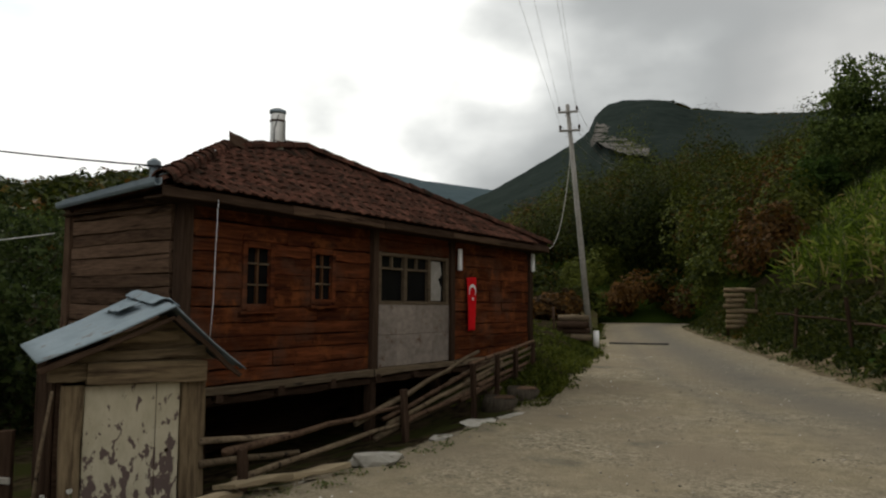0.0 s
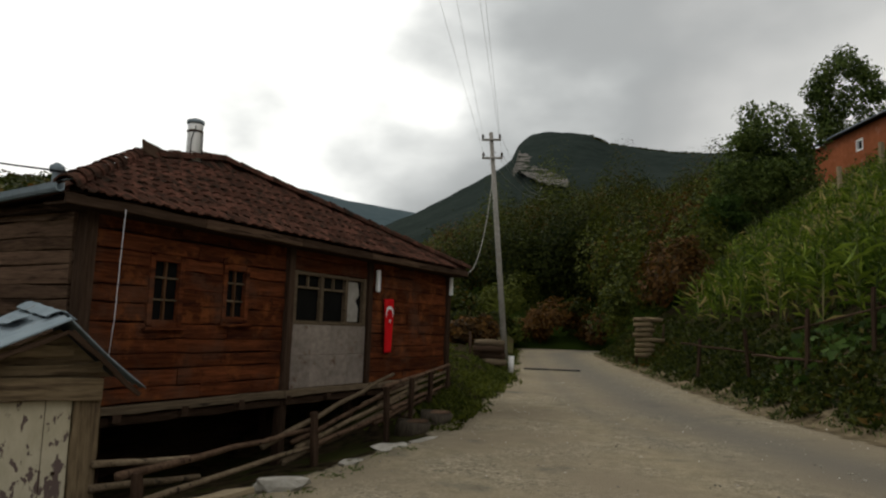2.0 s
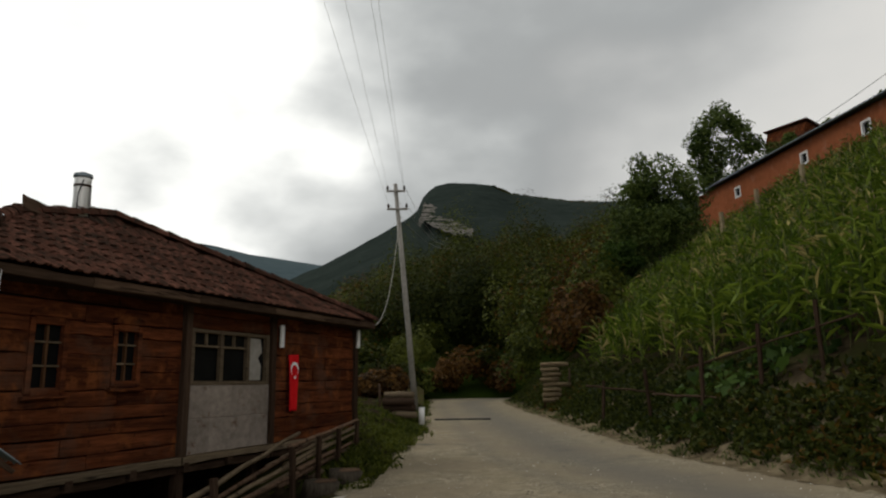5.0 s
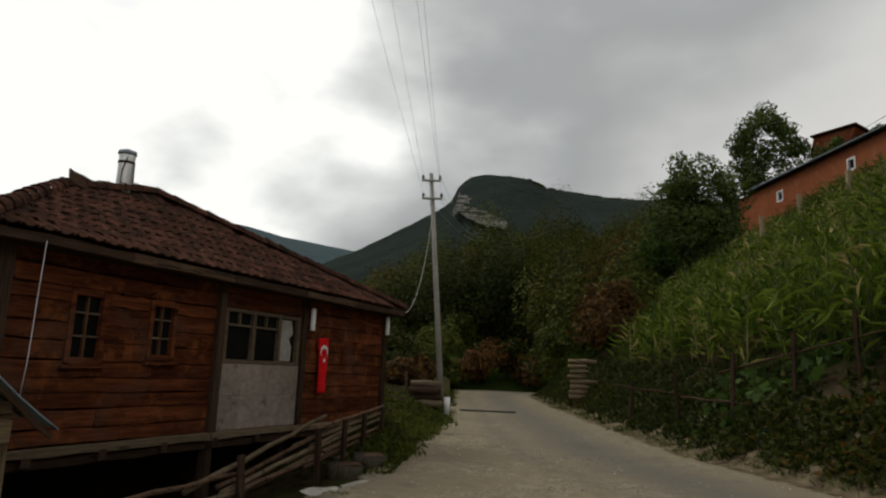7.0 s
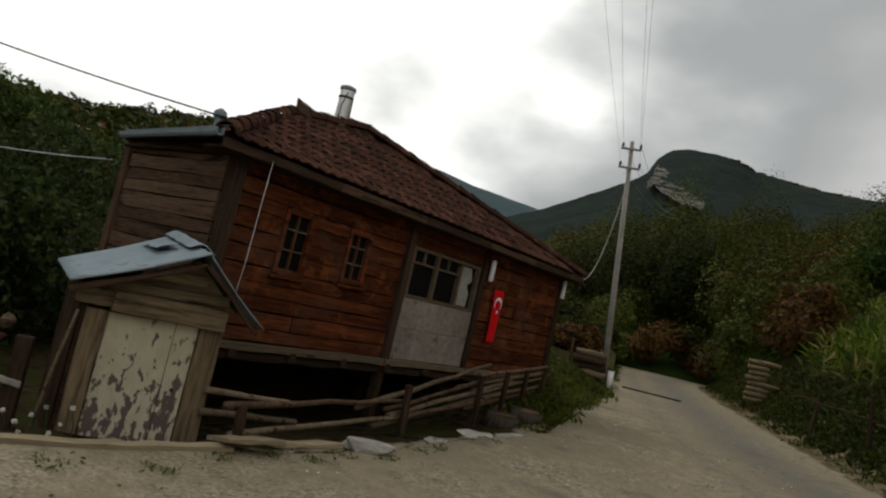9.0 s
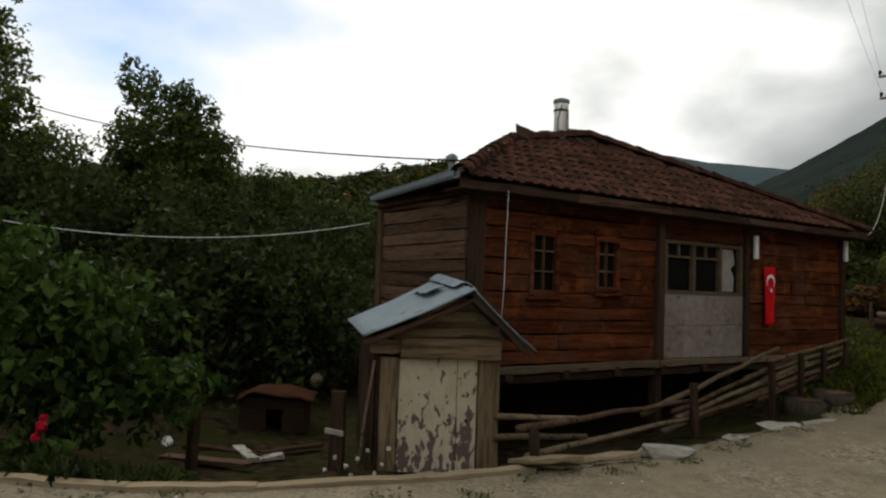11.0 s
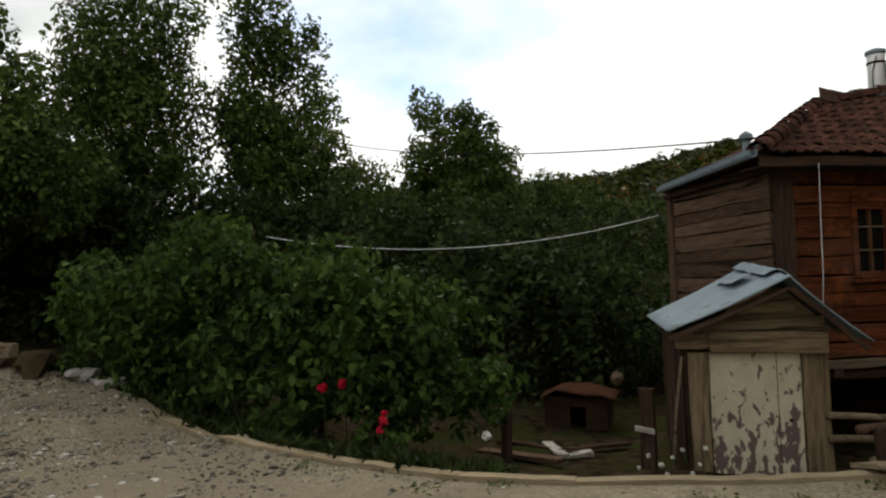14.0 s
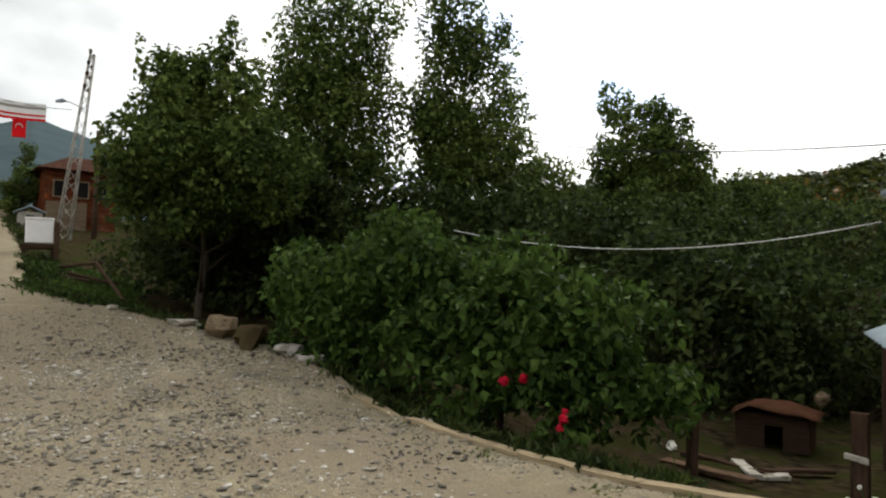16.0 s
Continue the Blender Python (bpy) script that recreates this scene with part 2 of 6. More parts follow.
M_HILL = material("wooded_hillside", (0.010, 0.020, 0.003), (0.036, 0.054, 0.010), scale=0.09, bump=1.0, bump_scale=0.3, mottle=0.45, spot=(0.035, 0.030, 0.010), spot_at=0.66, spot_scale=0.02)
M_ROCKHILL = material("limestone_cliff", (0.06, 0.058, 0.055), (0.21, 0.19, 0.175), scale=0.6, stretch=(1, 1, 0.35), bump=1.0, bump_scale=0.3, spot=(0.012, 0.02, 0.010), spot_at=0.52, spot_scale=0.3)
# distance haze is put into the next two colours: bluer than M_HILL
M_MOUNT = material("haze_tinted_forest_mountain", (0.012, 0.018, 0.016), (0.034, 0.043, 0.038), scale=0.22, bump=1.0, bump_scale=0.5, mottle=0.4)
M_HAZEHILL = material("haze_tinted_conifer_slope", (0.045, 0.066, 0.074), (0.075, 0.100, 0.108), scale=0.03, bump=0.8, bump_scale=0.1)
M_CABLE = material("black_cable", (0.02, 0.02, 0.02), (0.04, 0.04, 0.04), bump=0)
M_WCABLE = material("white_cable", (0.55, 0.55, 0.55), (0.7, 0.7, 0.7), bump=0)
M_CONCRETE = material("weathered_concrete", (0.20, 0.19, 0.17), (0.36, 0.34, 0.31), scale=7, bump=0.4, bump_scale=30)
L_TREE = leaf_material("broadleaf", (0.024, 0.044, 0.009), (0.11, 0.15, 0.034))
# darker copy of the broadleaf: shade of the hollow put into the colour
L_SHADE = leaf_material("shaded_shrub_leaf", (0.013, 0.023, 0.006), (0.056, 0.078, 0.021))
L_BUSH = leaf_material("fig_leaf", (0.018, 0.038, 0.007), (0.066, 0.115, 0.022))
L_FOREST = leaf_material("forest_leaf", (0.012, 0.020, 0.003), (0.058, 0.068, 0.010), (0.105, 0.052, 0.010), 0.90, 0.10)
L_RUST = leaf_material("rusty_forest_leaf", (0.034, 0.020, 0.006), (0.13, 0.062, 0.014), None, 0.7, 0.10)
L_LIGHT = leaf_material("yellow_green_forest_leaf", (0.028, 0.040, 0.005), (0.105, 0.120, 0.018), None, 0.7, 0.10)
L_CORN = leaf_material("maize_leaf", (0.050, 0.090, 0.008), (0.20, 0.265, 0.032), (0.38, 0.31, 0.12), 0.86)
L_GRASS = leaf_material("grass_blade", (0.045, 0.070, 0.018), (0.13, 0.155, 0.05), (0.28, 0.23, 0.12), 0.85)
L_PETAL = leaf_material("red_petal", (0.45, 0.008, 0.03), (0.62, 0.02, 0.06))
L_DAISY = leaf_material("white_petal", (0.65, 0.65, 0.6), (0.8, 0.8, 0.76))


def ground_material():
    """Gravel where the attribute says road, with a ragged border to earth and weeds."""
    m = material("ground_gravel_and_earth", (0.150, 0.125, 0.084), (0.31, 0.265, 0.182), scale=30, mottle=0.5, bump=0.7, bump_scale=60,
                 spot=(0.34, 0.32, 0.28), spot_at=0.70, spot_scale=42)
    nt = m.node_tree
    bsdf = nt.nodes["Principled BSDF"]
    gravel = bsdf.inputs["Base Color"].links[0].from_socket
    tc = nt.nodes.new("ShaderNodeTexCoord")

    def tex(sc, det=5):
        n = nt.nodes.new("ShaderNodeTexNoise")
        n.inputs["Scale"].default_value, n.inputs["Detail"].default_value = sc, det
        nt.links.new(tc.outputs["Object"], n.inputs["Vector"])
        return n.outputs["Fac"]

    def mix(fac, a, b):
        x = nt.nodes.new("ShaderNodeMix")
        x.data_type = "RGBA"
        nt.links.new(fac, x.inputs[0])
        for sock, c in ((x.inputs[6], a), (x.inputs[7], b)):
            if isinstance(c, tuple):
                sock.default_value = (*c, 1)
            else:
                nt.links.new(c, sock)
        return x.outputs[2]

    def rng_(src, a, b):
        r = nt.nodes.new("ShaderNodeMapRange")
        r.inputs["From Min"].default_value, r.inputs["From Max"].default_value = a, b
        nt.links.new(src, r.inputs["Value"])
        return r.outputs[0]

    # single stones of the gravel
    vor = nt.nodes.new("ShaderNodeTexVoronoi")
    vor.inputs["Scale"].default_value = 34
    nt.links.new(tc.outputs["Object"], vor.inputs["Vector"])
    bw = nt.nodes.new("ShaderNodeSeparateColor")
    nt.links.new(vor.outputs["Color"], bw.inputs[0])
    tone = nt.nodes.new("ShaderNodeMapRange")
    tone.inputs["To Min"].default_value, tone.inputs["To Max"].default_value = 0.6, 1.4
    nt.links.new(bw.outputs[0], tone.inputs["Value"])
    hsv = nt.nodes.new("ShaderNodeHueSaturation")
    hsv.inputs["Saturation"].default_value = 0.9
    nt.links.new(tone.outputs[0], hsv.inputs["Value"])
    nt.links.new(gravel, hsv.inputs["Color"])
    loose = rng_(tex(0.8, 4), 0.40, 0.58)
    gravel = mix(loose, gravel, hsv.outputs[0])
    vb = nt.nodes.new("ShaderNodeBump")
    vb.invert = True
    vb.inputs["Strength"].default_value, vb.inputs["Distance"].default_value = 0.8, 0.015
    nt.links.new(vor.outputs["Distance"], vb.inputs["Height"])
    nt.links.new(bsdf.inputs["Normal"].links[0].from_socket, vb.inputs["Normal"])
    nt.links.new(vb.outputs[0], bsdf.inputs["Normal"])
    # worn pale wheel tracks and browner patches
    gravel2 = mix(rng_(tex(0.35, 3), 0.45, 0.62), gravel, (0.21, 0.175, 0.125))
    gravel2 = mix(rng_(tex(0.9, 4), 0.60, 0.75), gravel2, (0.125, 0.115, 0.09))
    tk = nt.nodes.new("ShaderNodeAttribute")
    tk.attribute_name = "track"
    gravel2 = mix(tk.outputs["Fac"], gravel2, (0.13, 0.122, 0.105))
    # earth is set very dark: shade of the hollow put into its colour
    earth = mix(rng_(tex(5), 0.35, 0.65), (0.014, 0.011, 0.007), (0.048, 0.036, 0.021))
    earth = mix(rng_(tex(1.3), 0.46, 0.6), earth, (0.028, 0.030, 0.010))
    cut = nt.nodes.new("ShaderNodeAttribute")
    cut.attribute_name = "bank"
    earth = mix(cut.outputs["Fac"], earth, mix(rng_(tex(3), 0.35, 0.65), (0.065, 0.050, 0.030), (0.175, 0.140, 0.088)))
    at = nt.nodes.new("ShaderNodeAttribute")
    at.attribute_name = "gravel"
    ad = nt.nodes.new("ShaderNodeMath")
    ad.operation = "ADD"
    nt.links.new(at.outputs["Fac"], ad.inputs[0])
    nt.links.new(tex(4, 6), ad.inputs[1])
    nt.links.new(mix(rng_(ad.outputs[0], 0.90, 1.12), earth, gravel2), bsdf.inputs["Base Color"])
    return m


M_GROUND = ground_material()

# ---- builders ----
def mesh_from(name, verts, faces, mat, smooth=False):
    me = bpy.data.meshes.new(name)
    me.from_pydata([tuple(v) for v in verts], [], faces)
    me.materials.append(mat)
    if smooth:
        me.polygons.foreach_set("use_smooth", [True] * len(me.polygons))
    me.update()
    return me


def part(name, bm, mat, parent=None, label="", m=None, smooth=False):
    """Links a bmesh (or a ready mesh) as one mesh object, under parent if there is one."""
    if isinstance(bm, bpy.types.Mesh):
        me = bm
    else:
        me = bpy.data.meshes.new(name)
        bm.to_mesh(me)
        bm.free()
        me.materials.append(mat)
        if smooth:
            me.polygons.foreach_set("use_smooth", [True] * len(me.polygons))
    ob = new(name, me)
    if m is not None:
        ob.matrix_basis = m
    if parent:
        ob.parent = parent
    if label:
        ob["label"] = label
    return ob


def thing(name, label, category, m=None, group="", kind=""):
    ob = tagged(new(name), label, category, group, kind)
    if m is not None:
        ob.matrix_basis = m
    return ob


def box(bm, x0, x1, y0, y1, z0, z1, bevel=0.0, m=None):
    vs = [bm.verts.new((x, y, z)) for x in (x0, x1) for y in (y0, y1) for z in (z0, z1)]
    fs = [bm.faces.new([vs[i] for i in q]) for q in ((0, 1, 3, 2), (4, 6, 7, 5), (0, 4, 5, 1), (2, 3, 7, 6), (0, 2, 6, 4), (1, 5, 7, 3))]
    if bevel:
        r = bmesh.ops.bevel(bm, geom=list({ed for f in fs for ed in f.edges}), offset=bevel, segments=1, affect="EDGES")
        vs = list({v for f in r["faces"] for v in f.verts} | {v for v in vs if v.is_valid})
    if m is not None:
        bmesh.ops.transform(bm, matrix=m, verts=[v for v in vs if v.is_valid])
    return bm


def plank_mesh(name, length, depth, height, mat, rng, rough=0.012, cuts=5, bevel=0.008):
    """A hewn board along x, centred, with uneven edges."""
    verts, faces = [], []
    for i in range(cuts + 1):
        x = -length / 2 + length * i / cuts
        o = [rng.uniform(-rough, rough) for _ in range(4)]
        y0, y1, z0, z1 = -depth / 2 + o[0] * 0.4, depth / 2 + o[1] * 0.3, -height / 2 + o[2], height / 2 + o[3]
        b = min(bevel, depth * 0.3)
        verts += [(x, y0 + b, z0), (x, y0, z0 + b), (x, y0, z1 - b), (x, y0 + b, z1), (x, y1, z1), (x, y1, z0)]
    for i in range(cuts):
        for k in range(6):
            a, b2 = i * 6 + k, i * 6 + (k + 1) % 6
            faces.append((a, b2, b2 + 6, a + 6))
    faces.append(tuple(range(5, -1, -1)))
    faces.append(tuple(range(cuts * 6, cuts * 6 + 6)))
    return mesh_from(name, verts, faces, mat)


def tube_mesh(name, pts, radii, mat, sides=8, rng=None, wobble=0.0, cap=True):
    """A tapered tube through pts."""
    pts = [Vector(p) for p in pts]
    verts, faces = [], []
    n = len(pts)
    for i, p in enumerate(pts):
        d = (pts[min(i + 1, n - 1)] - pts[max(i - 1, 0)]).normalized()
        a = d.orthogonal().normalized() if abs(d.z) > 0.9 else d.cross(Vector((0, 0, 1))).normalized()
        if abs(d.z) > 0.9:
            a = Vector((1, 0, 0)) - d * d.x
            a.normalize()
        b = d.cross(a)
        for k in range(sides):
            an = 2 * math.pi * k / sides
            r = radii[i] * (1 + (rng.uniform(-wobble, wobble) if rng else 0))
            verts.append(p + (a * math.cos(an) + b * math.sin(an)) * r)
    for i in range(n - 1):
        for k in range(sides):
            k2 = (k + 1) % sides
            faces.append((i * sides + k, i * sides + k2, (i + 1) * sides + k2, (i + 1) * sides + k))
    if cap:
        faces.append(tuple(range(sides - 1, -1, -1)))
        faces.append(tuple(range((n - 1) * sides, n * sides)))
    return mesh_from(name, verts, faces, mat, smooth=True)


def sag(a, b, drop, n=14):
    a, b = Vector(a), Vector(b)
    return [a.lerp(b, i / n) - Vector((0, 0, 4 * drop * (i / n) * (1 - i / n))) for i in range(n + 1)]


def quads_mesh(name, centres, normals, ups, sizes, mat, aspect=0.6, bend=0.15):
    """Many leaves: each a rhomb-like blade of two faces folded along its middle."""
    c, n, u = (np.asarray(a, float) for a in (centres, normals, ups))
    n /= np.linalg.norm(n, axis=1)[:, None] + 1e-9
    s = np.cross(u, n)
    s /= np.linalg.norm(s, axis=1)[:, None] + 1e-9
    u = np.cross(n, s)
    z = np.asarray(sizes, float)[:, None]
    tip, base = c + u * z * 0.5 - n * z * bend, c - u * z * 0.5
    lf, rt = c + s * z * aspect * 0.5 + n * z * bend, c - s * z * aspect * 0.5 + n * z * bend
    k = len(c)
    v = np.stack([base, rt, tip, lf], 1).reshape(-1, 3)
    me = bpy.data.meshes.new(name)
    me.vertices.add(4 * k)
    me.vertices.foreach_set("co", v.ravel())
    me.loops.add(6 * k)
    idx = np.arange(k)[:, None] * 4
    me.loops.foreach_set("vertex_index", np.concatenate([idx, idx + 1, idx + 2, idx, idx + 2, idx + 3], 1).astype(np.int32).ravel())
    me.polygons.add(2 * k)
    me.polygons.foreach_set("loop_start", np.arange(0, 6 * k, 3, dtype=np.int32))
    me.materials.append(mat)
    me.update(calc_edges=True)
    return me


def crown_points(rng, clumps, count, shell=0.55):
    """Points and outward directions spread through ellipsoid clumps (x, y, z, rx, rz)."""
    w = np.array([c[3] * c[3] * c[4] for c in clumps]) ** 0.75
    pick = rng.choice(len(clumps), count, p=w / w.sum())
    cl = np.array([c[:5] for c in clumps])[pick]
    d = rng.normal(size=(count, 3))
    d /= np.linalg.norm(d, axis=1)[:, None]
    r = shell + (1 - shell) * rng.random(count) ** 0.6
    r *= 1 + 0.11 * rng.normal(size=count)
    p = cl[:, :3] + d * r[:, None] * np.stack([cl[:, 3], cl[:, 3], cl[:, 4]], 1)
    return p, d


def leaf_crown(name, rng, clumps, count, size, mat, droop=0.4, aspect=0.6, shell=0.55):
    p, d = crown_points(rng, clumps, count, shell)
    nrm = d * 0.6 + rng.normal(size=(count, 3)) * 0.6 + np.array([0, 0, 0.45])
    ups = rng.normal(size=(count, 3)) + d * 0.5 - np.array([0, 0, droop])
    return quads_mesh(name, p, nrm, ups, size * (0.6 + 0.8 * rng.random(count)), mat, aspect)

# ---- ground ----
LEFT_EDGE = np.array([(-0.2, 75), (-0.6, 40), (-0.35, 20), (-0.92, 11.4), (-1.9, 8.4), (-2.4, 6.8), (-3.1, 5.5), (-3.6, 4.6), (-4.4, 3.5), (-5.1, 2.85),
                      (-6.2, 2.25), (-8.0, 1.6), (-10.2, 1.0), (-12.0, 0.2), (-13.7, -1.4), (-15.3, -3.0), (-17.3, -5.0), (-24, -7.0), (-40, -12.3), (-90, -28)], float)
RIGHT_EDGE = np.array([(14, 62), (7, 50), (3.4, 40), (3.6, 31), (4.1, 21), (4.5, 15), (5.4, 11.5), (7.0, 7), (8.0, 0), (7, -12), (-2, -22), (-22, -26), (-90, -50)], float)


def edge_distance(x, y, line):
    """Distance to a polyline, positive on the left-hand side of its run."""
    best = np.full(np.shape(x), 1e9)
    sign = np.ones(np.shape(x))
    for (ax, ay), (bx, by) in zip(line[:-1], line[1:]):
        dx, dy = bx - ax, by - ay
        t = np.clip(((x - ax) * dx + (y - ay) * dy) / (dx * dx + dy * dy), 0, 1)
        qx, qy = x - (ax + t * dx), y - (ay + t * dy)
        d = np.hypot(qx, qy)
        near = d < best - 1e-9
        side = np.sign(dx * (y - ay) - dy * (x - ax))
        best, sign = np.where(near, d, best), np.where(near, side, sign)
    return best * sign


def step(a, b, v):
    t = np.clip((np.asarray(v, float) - a) / (b - a), 0, 1)
    return t * t * (3 - 2 * t)


def ground_parts(x, y):
    x, y = np.asarray(x, float), np.asarray(y, float)
    base = 0.016 * np.maximum(y - 8, 0) * (y < 60) + 0.832 * (y >= 60) + 0.15 * np.minimum(np.maximum(-x - 8.9, 0), 42) * step(14, 2, y)
    dl, dr = -edge_distance(x, y, LEFT_EDGE), edge_distance(x, y, RIGHT_EDGE)
    return base, dl, dr


def ground_z(x, y):
    base, dl, dr = ground_parts(x, y)
    dl = np.maximum(dl, 0)
    dr = np.maximum(dr, 0)
    yard = step(16, 12, y)                     # the hollow in which the house stands
    drop = -0.22 * step(0.12, 0.3, dl) - 0.6 * step(0.5, 4.0, dl) - 0.5 * step(4, 14, dl)
    verge = 0.45 * step(0.3, 1.6, dl) + 0.16 * np.maximum(dl - 1.2, 0)
    z = base + yard * drop + (1 - yard) * np.minimum(verge, 1.6)
    bank = 0.75 * step(0.2, 1.7, dr) + 0.65 * np.maximum(dr - 1.2, 0)
    near = step(-40, -10, y)
    return z + near * np.minimum(bank, 12.2 + 0.03 * dr)


def grid_axis(lo, hi, fine_lo, fine_hi, fine, far):
    mid = np.arange(fine_lo, fine_hi + 1e-6, fine)
    left = fine_lo - np.geomspace(fine * 1.5, fine_lo - lo, far)[::-1]
    right = fine_hi + np.geomspace(fine * 1.5, hi - fine_hi, far)
    return np.concatenate([left, mid, right])


gx, gy = grid_axis(-2500, 2500, -22, 14, 0.14, 60), grid_axis(-2500, 2500, -8, 26, 0.14, 60)
GX, GY = np.meshgrid(gx, gy)
rng = np.random.default_rng(5)
GZ = ground_z(GX, GY)
_, DL, DR = ground_parts(GX, GY)
onroad = (DL < 0) & (DR < 0)
small = np.array([[noise.noise((a * 0.9, b * 0.9, 0)) + 0.5 * noise.noise((a * 3.1, b * 3.1, 4)) for a in gx] for b in gy])
GZ = GZ + small * np.where(onroad, 0.018, 0.07) * (np.hypot(GX, GY) < 80)
nx, ny = len(gx), len(gy)
me = bpy.data.meshes.new("ground")
verts = np.stack([GX, GY, GZ], -1).reshape(-1, 3)
ii = (np.arange(ny - 1)[:, None] * nx + np.arange(nx - 1)[None, :]).ravel()
quads = np.stack([ii, ii + 1, ii + 1 + nx, ii + nx], 1)
me.from_pydata(verts.tolist(), [], quads.tolist())
me.materials.append(M_GROUND)
att = me.attributes.new("gravel", "FLOAT", "POINT")
att.data.foreach_set("value", step(0.35, -0.35, np.maximum(DL - 0.3 - 0.5 * step(4.5, 6, GY) * step(15, 12, GY), DR)).astype(np.float32).ravel())
att = me.attributes.new("bank", "FLOAT", "POINT")
att.data.foreach_set("value", (step(-0.5, 0.2, DR) * step(2.6, 1.0, DR)).astype(np.float32).ravel())
att = me.attributes.new("track", "FLOAT", "POINT")
track = 0.75 * np.exp(-((DR + 1.8) / 0.95) ** 2) * step(3, 9, GY) + 0.35 * np.exp(-((DR + 3.4) / 0.3) ** 2) * step(6, 12, GY)
att.data.foreach_set("value", track.astype(np.float32).ravel())
me.polygons.foreach_set("use_smooth", [True] * len(me.polygons))
ground = tagged(new("ground", me), "grey gravel road and yard between earth banks and grass", "ground", kind="structure")


def gz(x, y):
    return float(ground_z(x, y))


# ---- hills ----
def hill(name, label, mat, skyline, r_near, r_far, z_near=0.0, rough=0.06, steps=34, cols=150, seed=1, power=0.8):
    """A slope that rises from r_near to the skyline (az, el) at r_far, and falls away behind."""
    sk = np.array(skyline, float)
    sk = sk[np.argsort(sk[:, 0])]
    az = np.linspace(sk[0, 0], sk[-1, 0], cols)
    top = np.interp(az, sk[:, 0], sk[:, 1])
    vs, fs = [], []
    for j in range(steps + 6):
        f = j / (steps - 1)
        for a, e in zip(az, top):
            zt = 1.6 + r_far * math.tan(radians(e))
            if j < steps:
                r = r_near + (r_far - r_near) * f
                z = z_near + (zt - z_near) * f ** power
            else:
                r = r_far * (1 + 0.12 * (j - steps + 1))
                z = zt - (zt - z_near) * 0.2 * (j - steps + 1)
            p = polar(a, r)
            amp = rough * (zt - z_near) * min(1, f * 3) * (0.35 if j == steps - 1 else 1)
            z += amp * (noise.noise((p.x * 4 / r_far, p.y * 4 / r_far, seed)) + 0.6 * noise.noise((p.x * 14 / r_far, p.y * 14 / r_far, seed))
                        + 0.35 * noise.noise((p.x * 50 / r_far, p.y * 50 / r_far, seed)))
            vs.append((p.x, p.y, z))
    for j in range(steps + 5):
        for i in range(cols - 1):
            a = j * cols + i
            fs.append((a + 1, a, a + cols, a + cols + 1))
    ob = new(name, mesh_from(name, vs, fs, mat, smooth=True))
    return tagged(ob, label, "hill", kind="structure")


NEAR_SKY = np.array([(-50, 11.0), (-24, 10.6), (-16, 10.0), (-10, 9.0), (-5, 8.6), (-2, 8.2), (2, 7.0), (4, 6.0), (7, 4.4), (10, 3.0), (13, 2.2), (22, 1.6)])


def slope_z(az, r):
    """Height of the wooded slope beyond the bend of the road."""
    zt = 1.6 + 165 * math.tan(radians(float(np.interp(az, NEAR_SKY[:, 0], NEAR_SKY[:, 1]))))
    return 0.6 + (zt - 0.6) * min(1.0, max(0.0, (r - 46) / 119)) ** 0.85


hill("hill", "wooded slope beyond the bend of the gravel road", M_HILL, [tuple(q) for q in NEAR_SKY], 46, 165, 0.6, rough=0.03, seed=21, power=0.85)
hill("earth_bank", "bare brown earth bank past the end of the house", M_BANK, [(12, 3.9), (9, 3.6), (7, 3.2), (5, 2.3), (3.5, 1.2), (2.2, 0.2), (1, -0.5)], 33, 44, 0.3, rough=0.16, steps=16, cols=50, seed=31)
hill("hill", "steep wooded mountain with dark forest under the cloud", M_MOUNT,
     [(30, 2), (20, 5), (13, 8), (10.5, 9.1), (6.4, 11.2), (3.1, 12.9), (1.6, 13.9), (0.9, 15.3), (-0.1, 15.9), (-2.5, 16.1), (-4.9, 15.9), (-6.5, 15.2), (-8.2, 14.9), (-11, 14.4),
      (-15.4, 14), (-22, 13.5), (-32, 13), (-50, 12)], 110, 620, 2.0, rough=0.03, seed=3)
hill("hill", "distant haze-tinted mountain ridge under low cloud", M_HAZEHILL,
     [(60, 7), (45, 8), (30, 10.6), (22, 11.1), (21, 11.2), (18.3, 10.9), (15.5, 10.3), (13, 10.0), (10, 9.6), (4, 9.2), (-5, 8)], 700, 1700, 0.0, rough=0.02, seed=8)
hill("hill", "wooded ridge behind the timber house", M_HILL,
     [(30, 10.6), (37, 9.3), (43, 8.1), (48, 7.5), (52, 7.2), (56, 7.4), (62, 7.1), (72, 6.6), (84, 6), (95, 6)], 60, 330, -3, rough=0.035, seed=12)
hill("hill", "hazy wooded mountain beyond the village road", M_HAZEHILL,
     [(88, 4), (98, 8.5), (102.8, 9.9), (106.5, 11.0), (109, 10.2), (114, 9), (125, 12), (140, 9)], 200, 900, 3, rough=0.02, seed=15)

# ---- timber house: x along the front, y into the house, origin under the viewpoint's foot of the front wall ----
HOUSE = Matrix(((0.355, -0.935, 0, 0), (0.935, 0.355, 0, 0), (0, 0, 1, 0), (0, 0, 0, 1)))
X0, X1, Y0, Y1 = 5.28, 14.6, 7.6, 10.2
ZB, ZT = 0.56, 3.0
rnd = random.Random(11)
house = thing("timber_house", "old timber house with red-brown plank walls and tiled roof", "house", HOUSE)
wall_front = part("wall", box(bmesh.new(), X0 + 0.1, X1 - 0.1, Y0 + 0.06, Y0 + 0.16, ZB, ZT + 0.1), M_DARKWOOD, house, "dark board wall behind the planks")
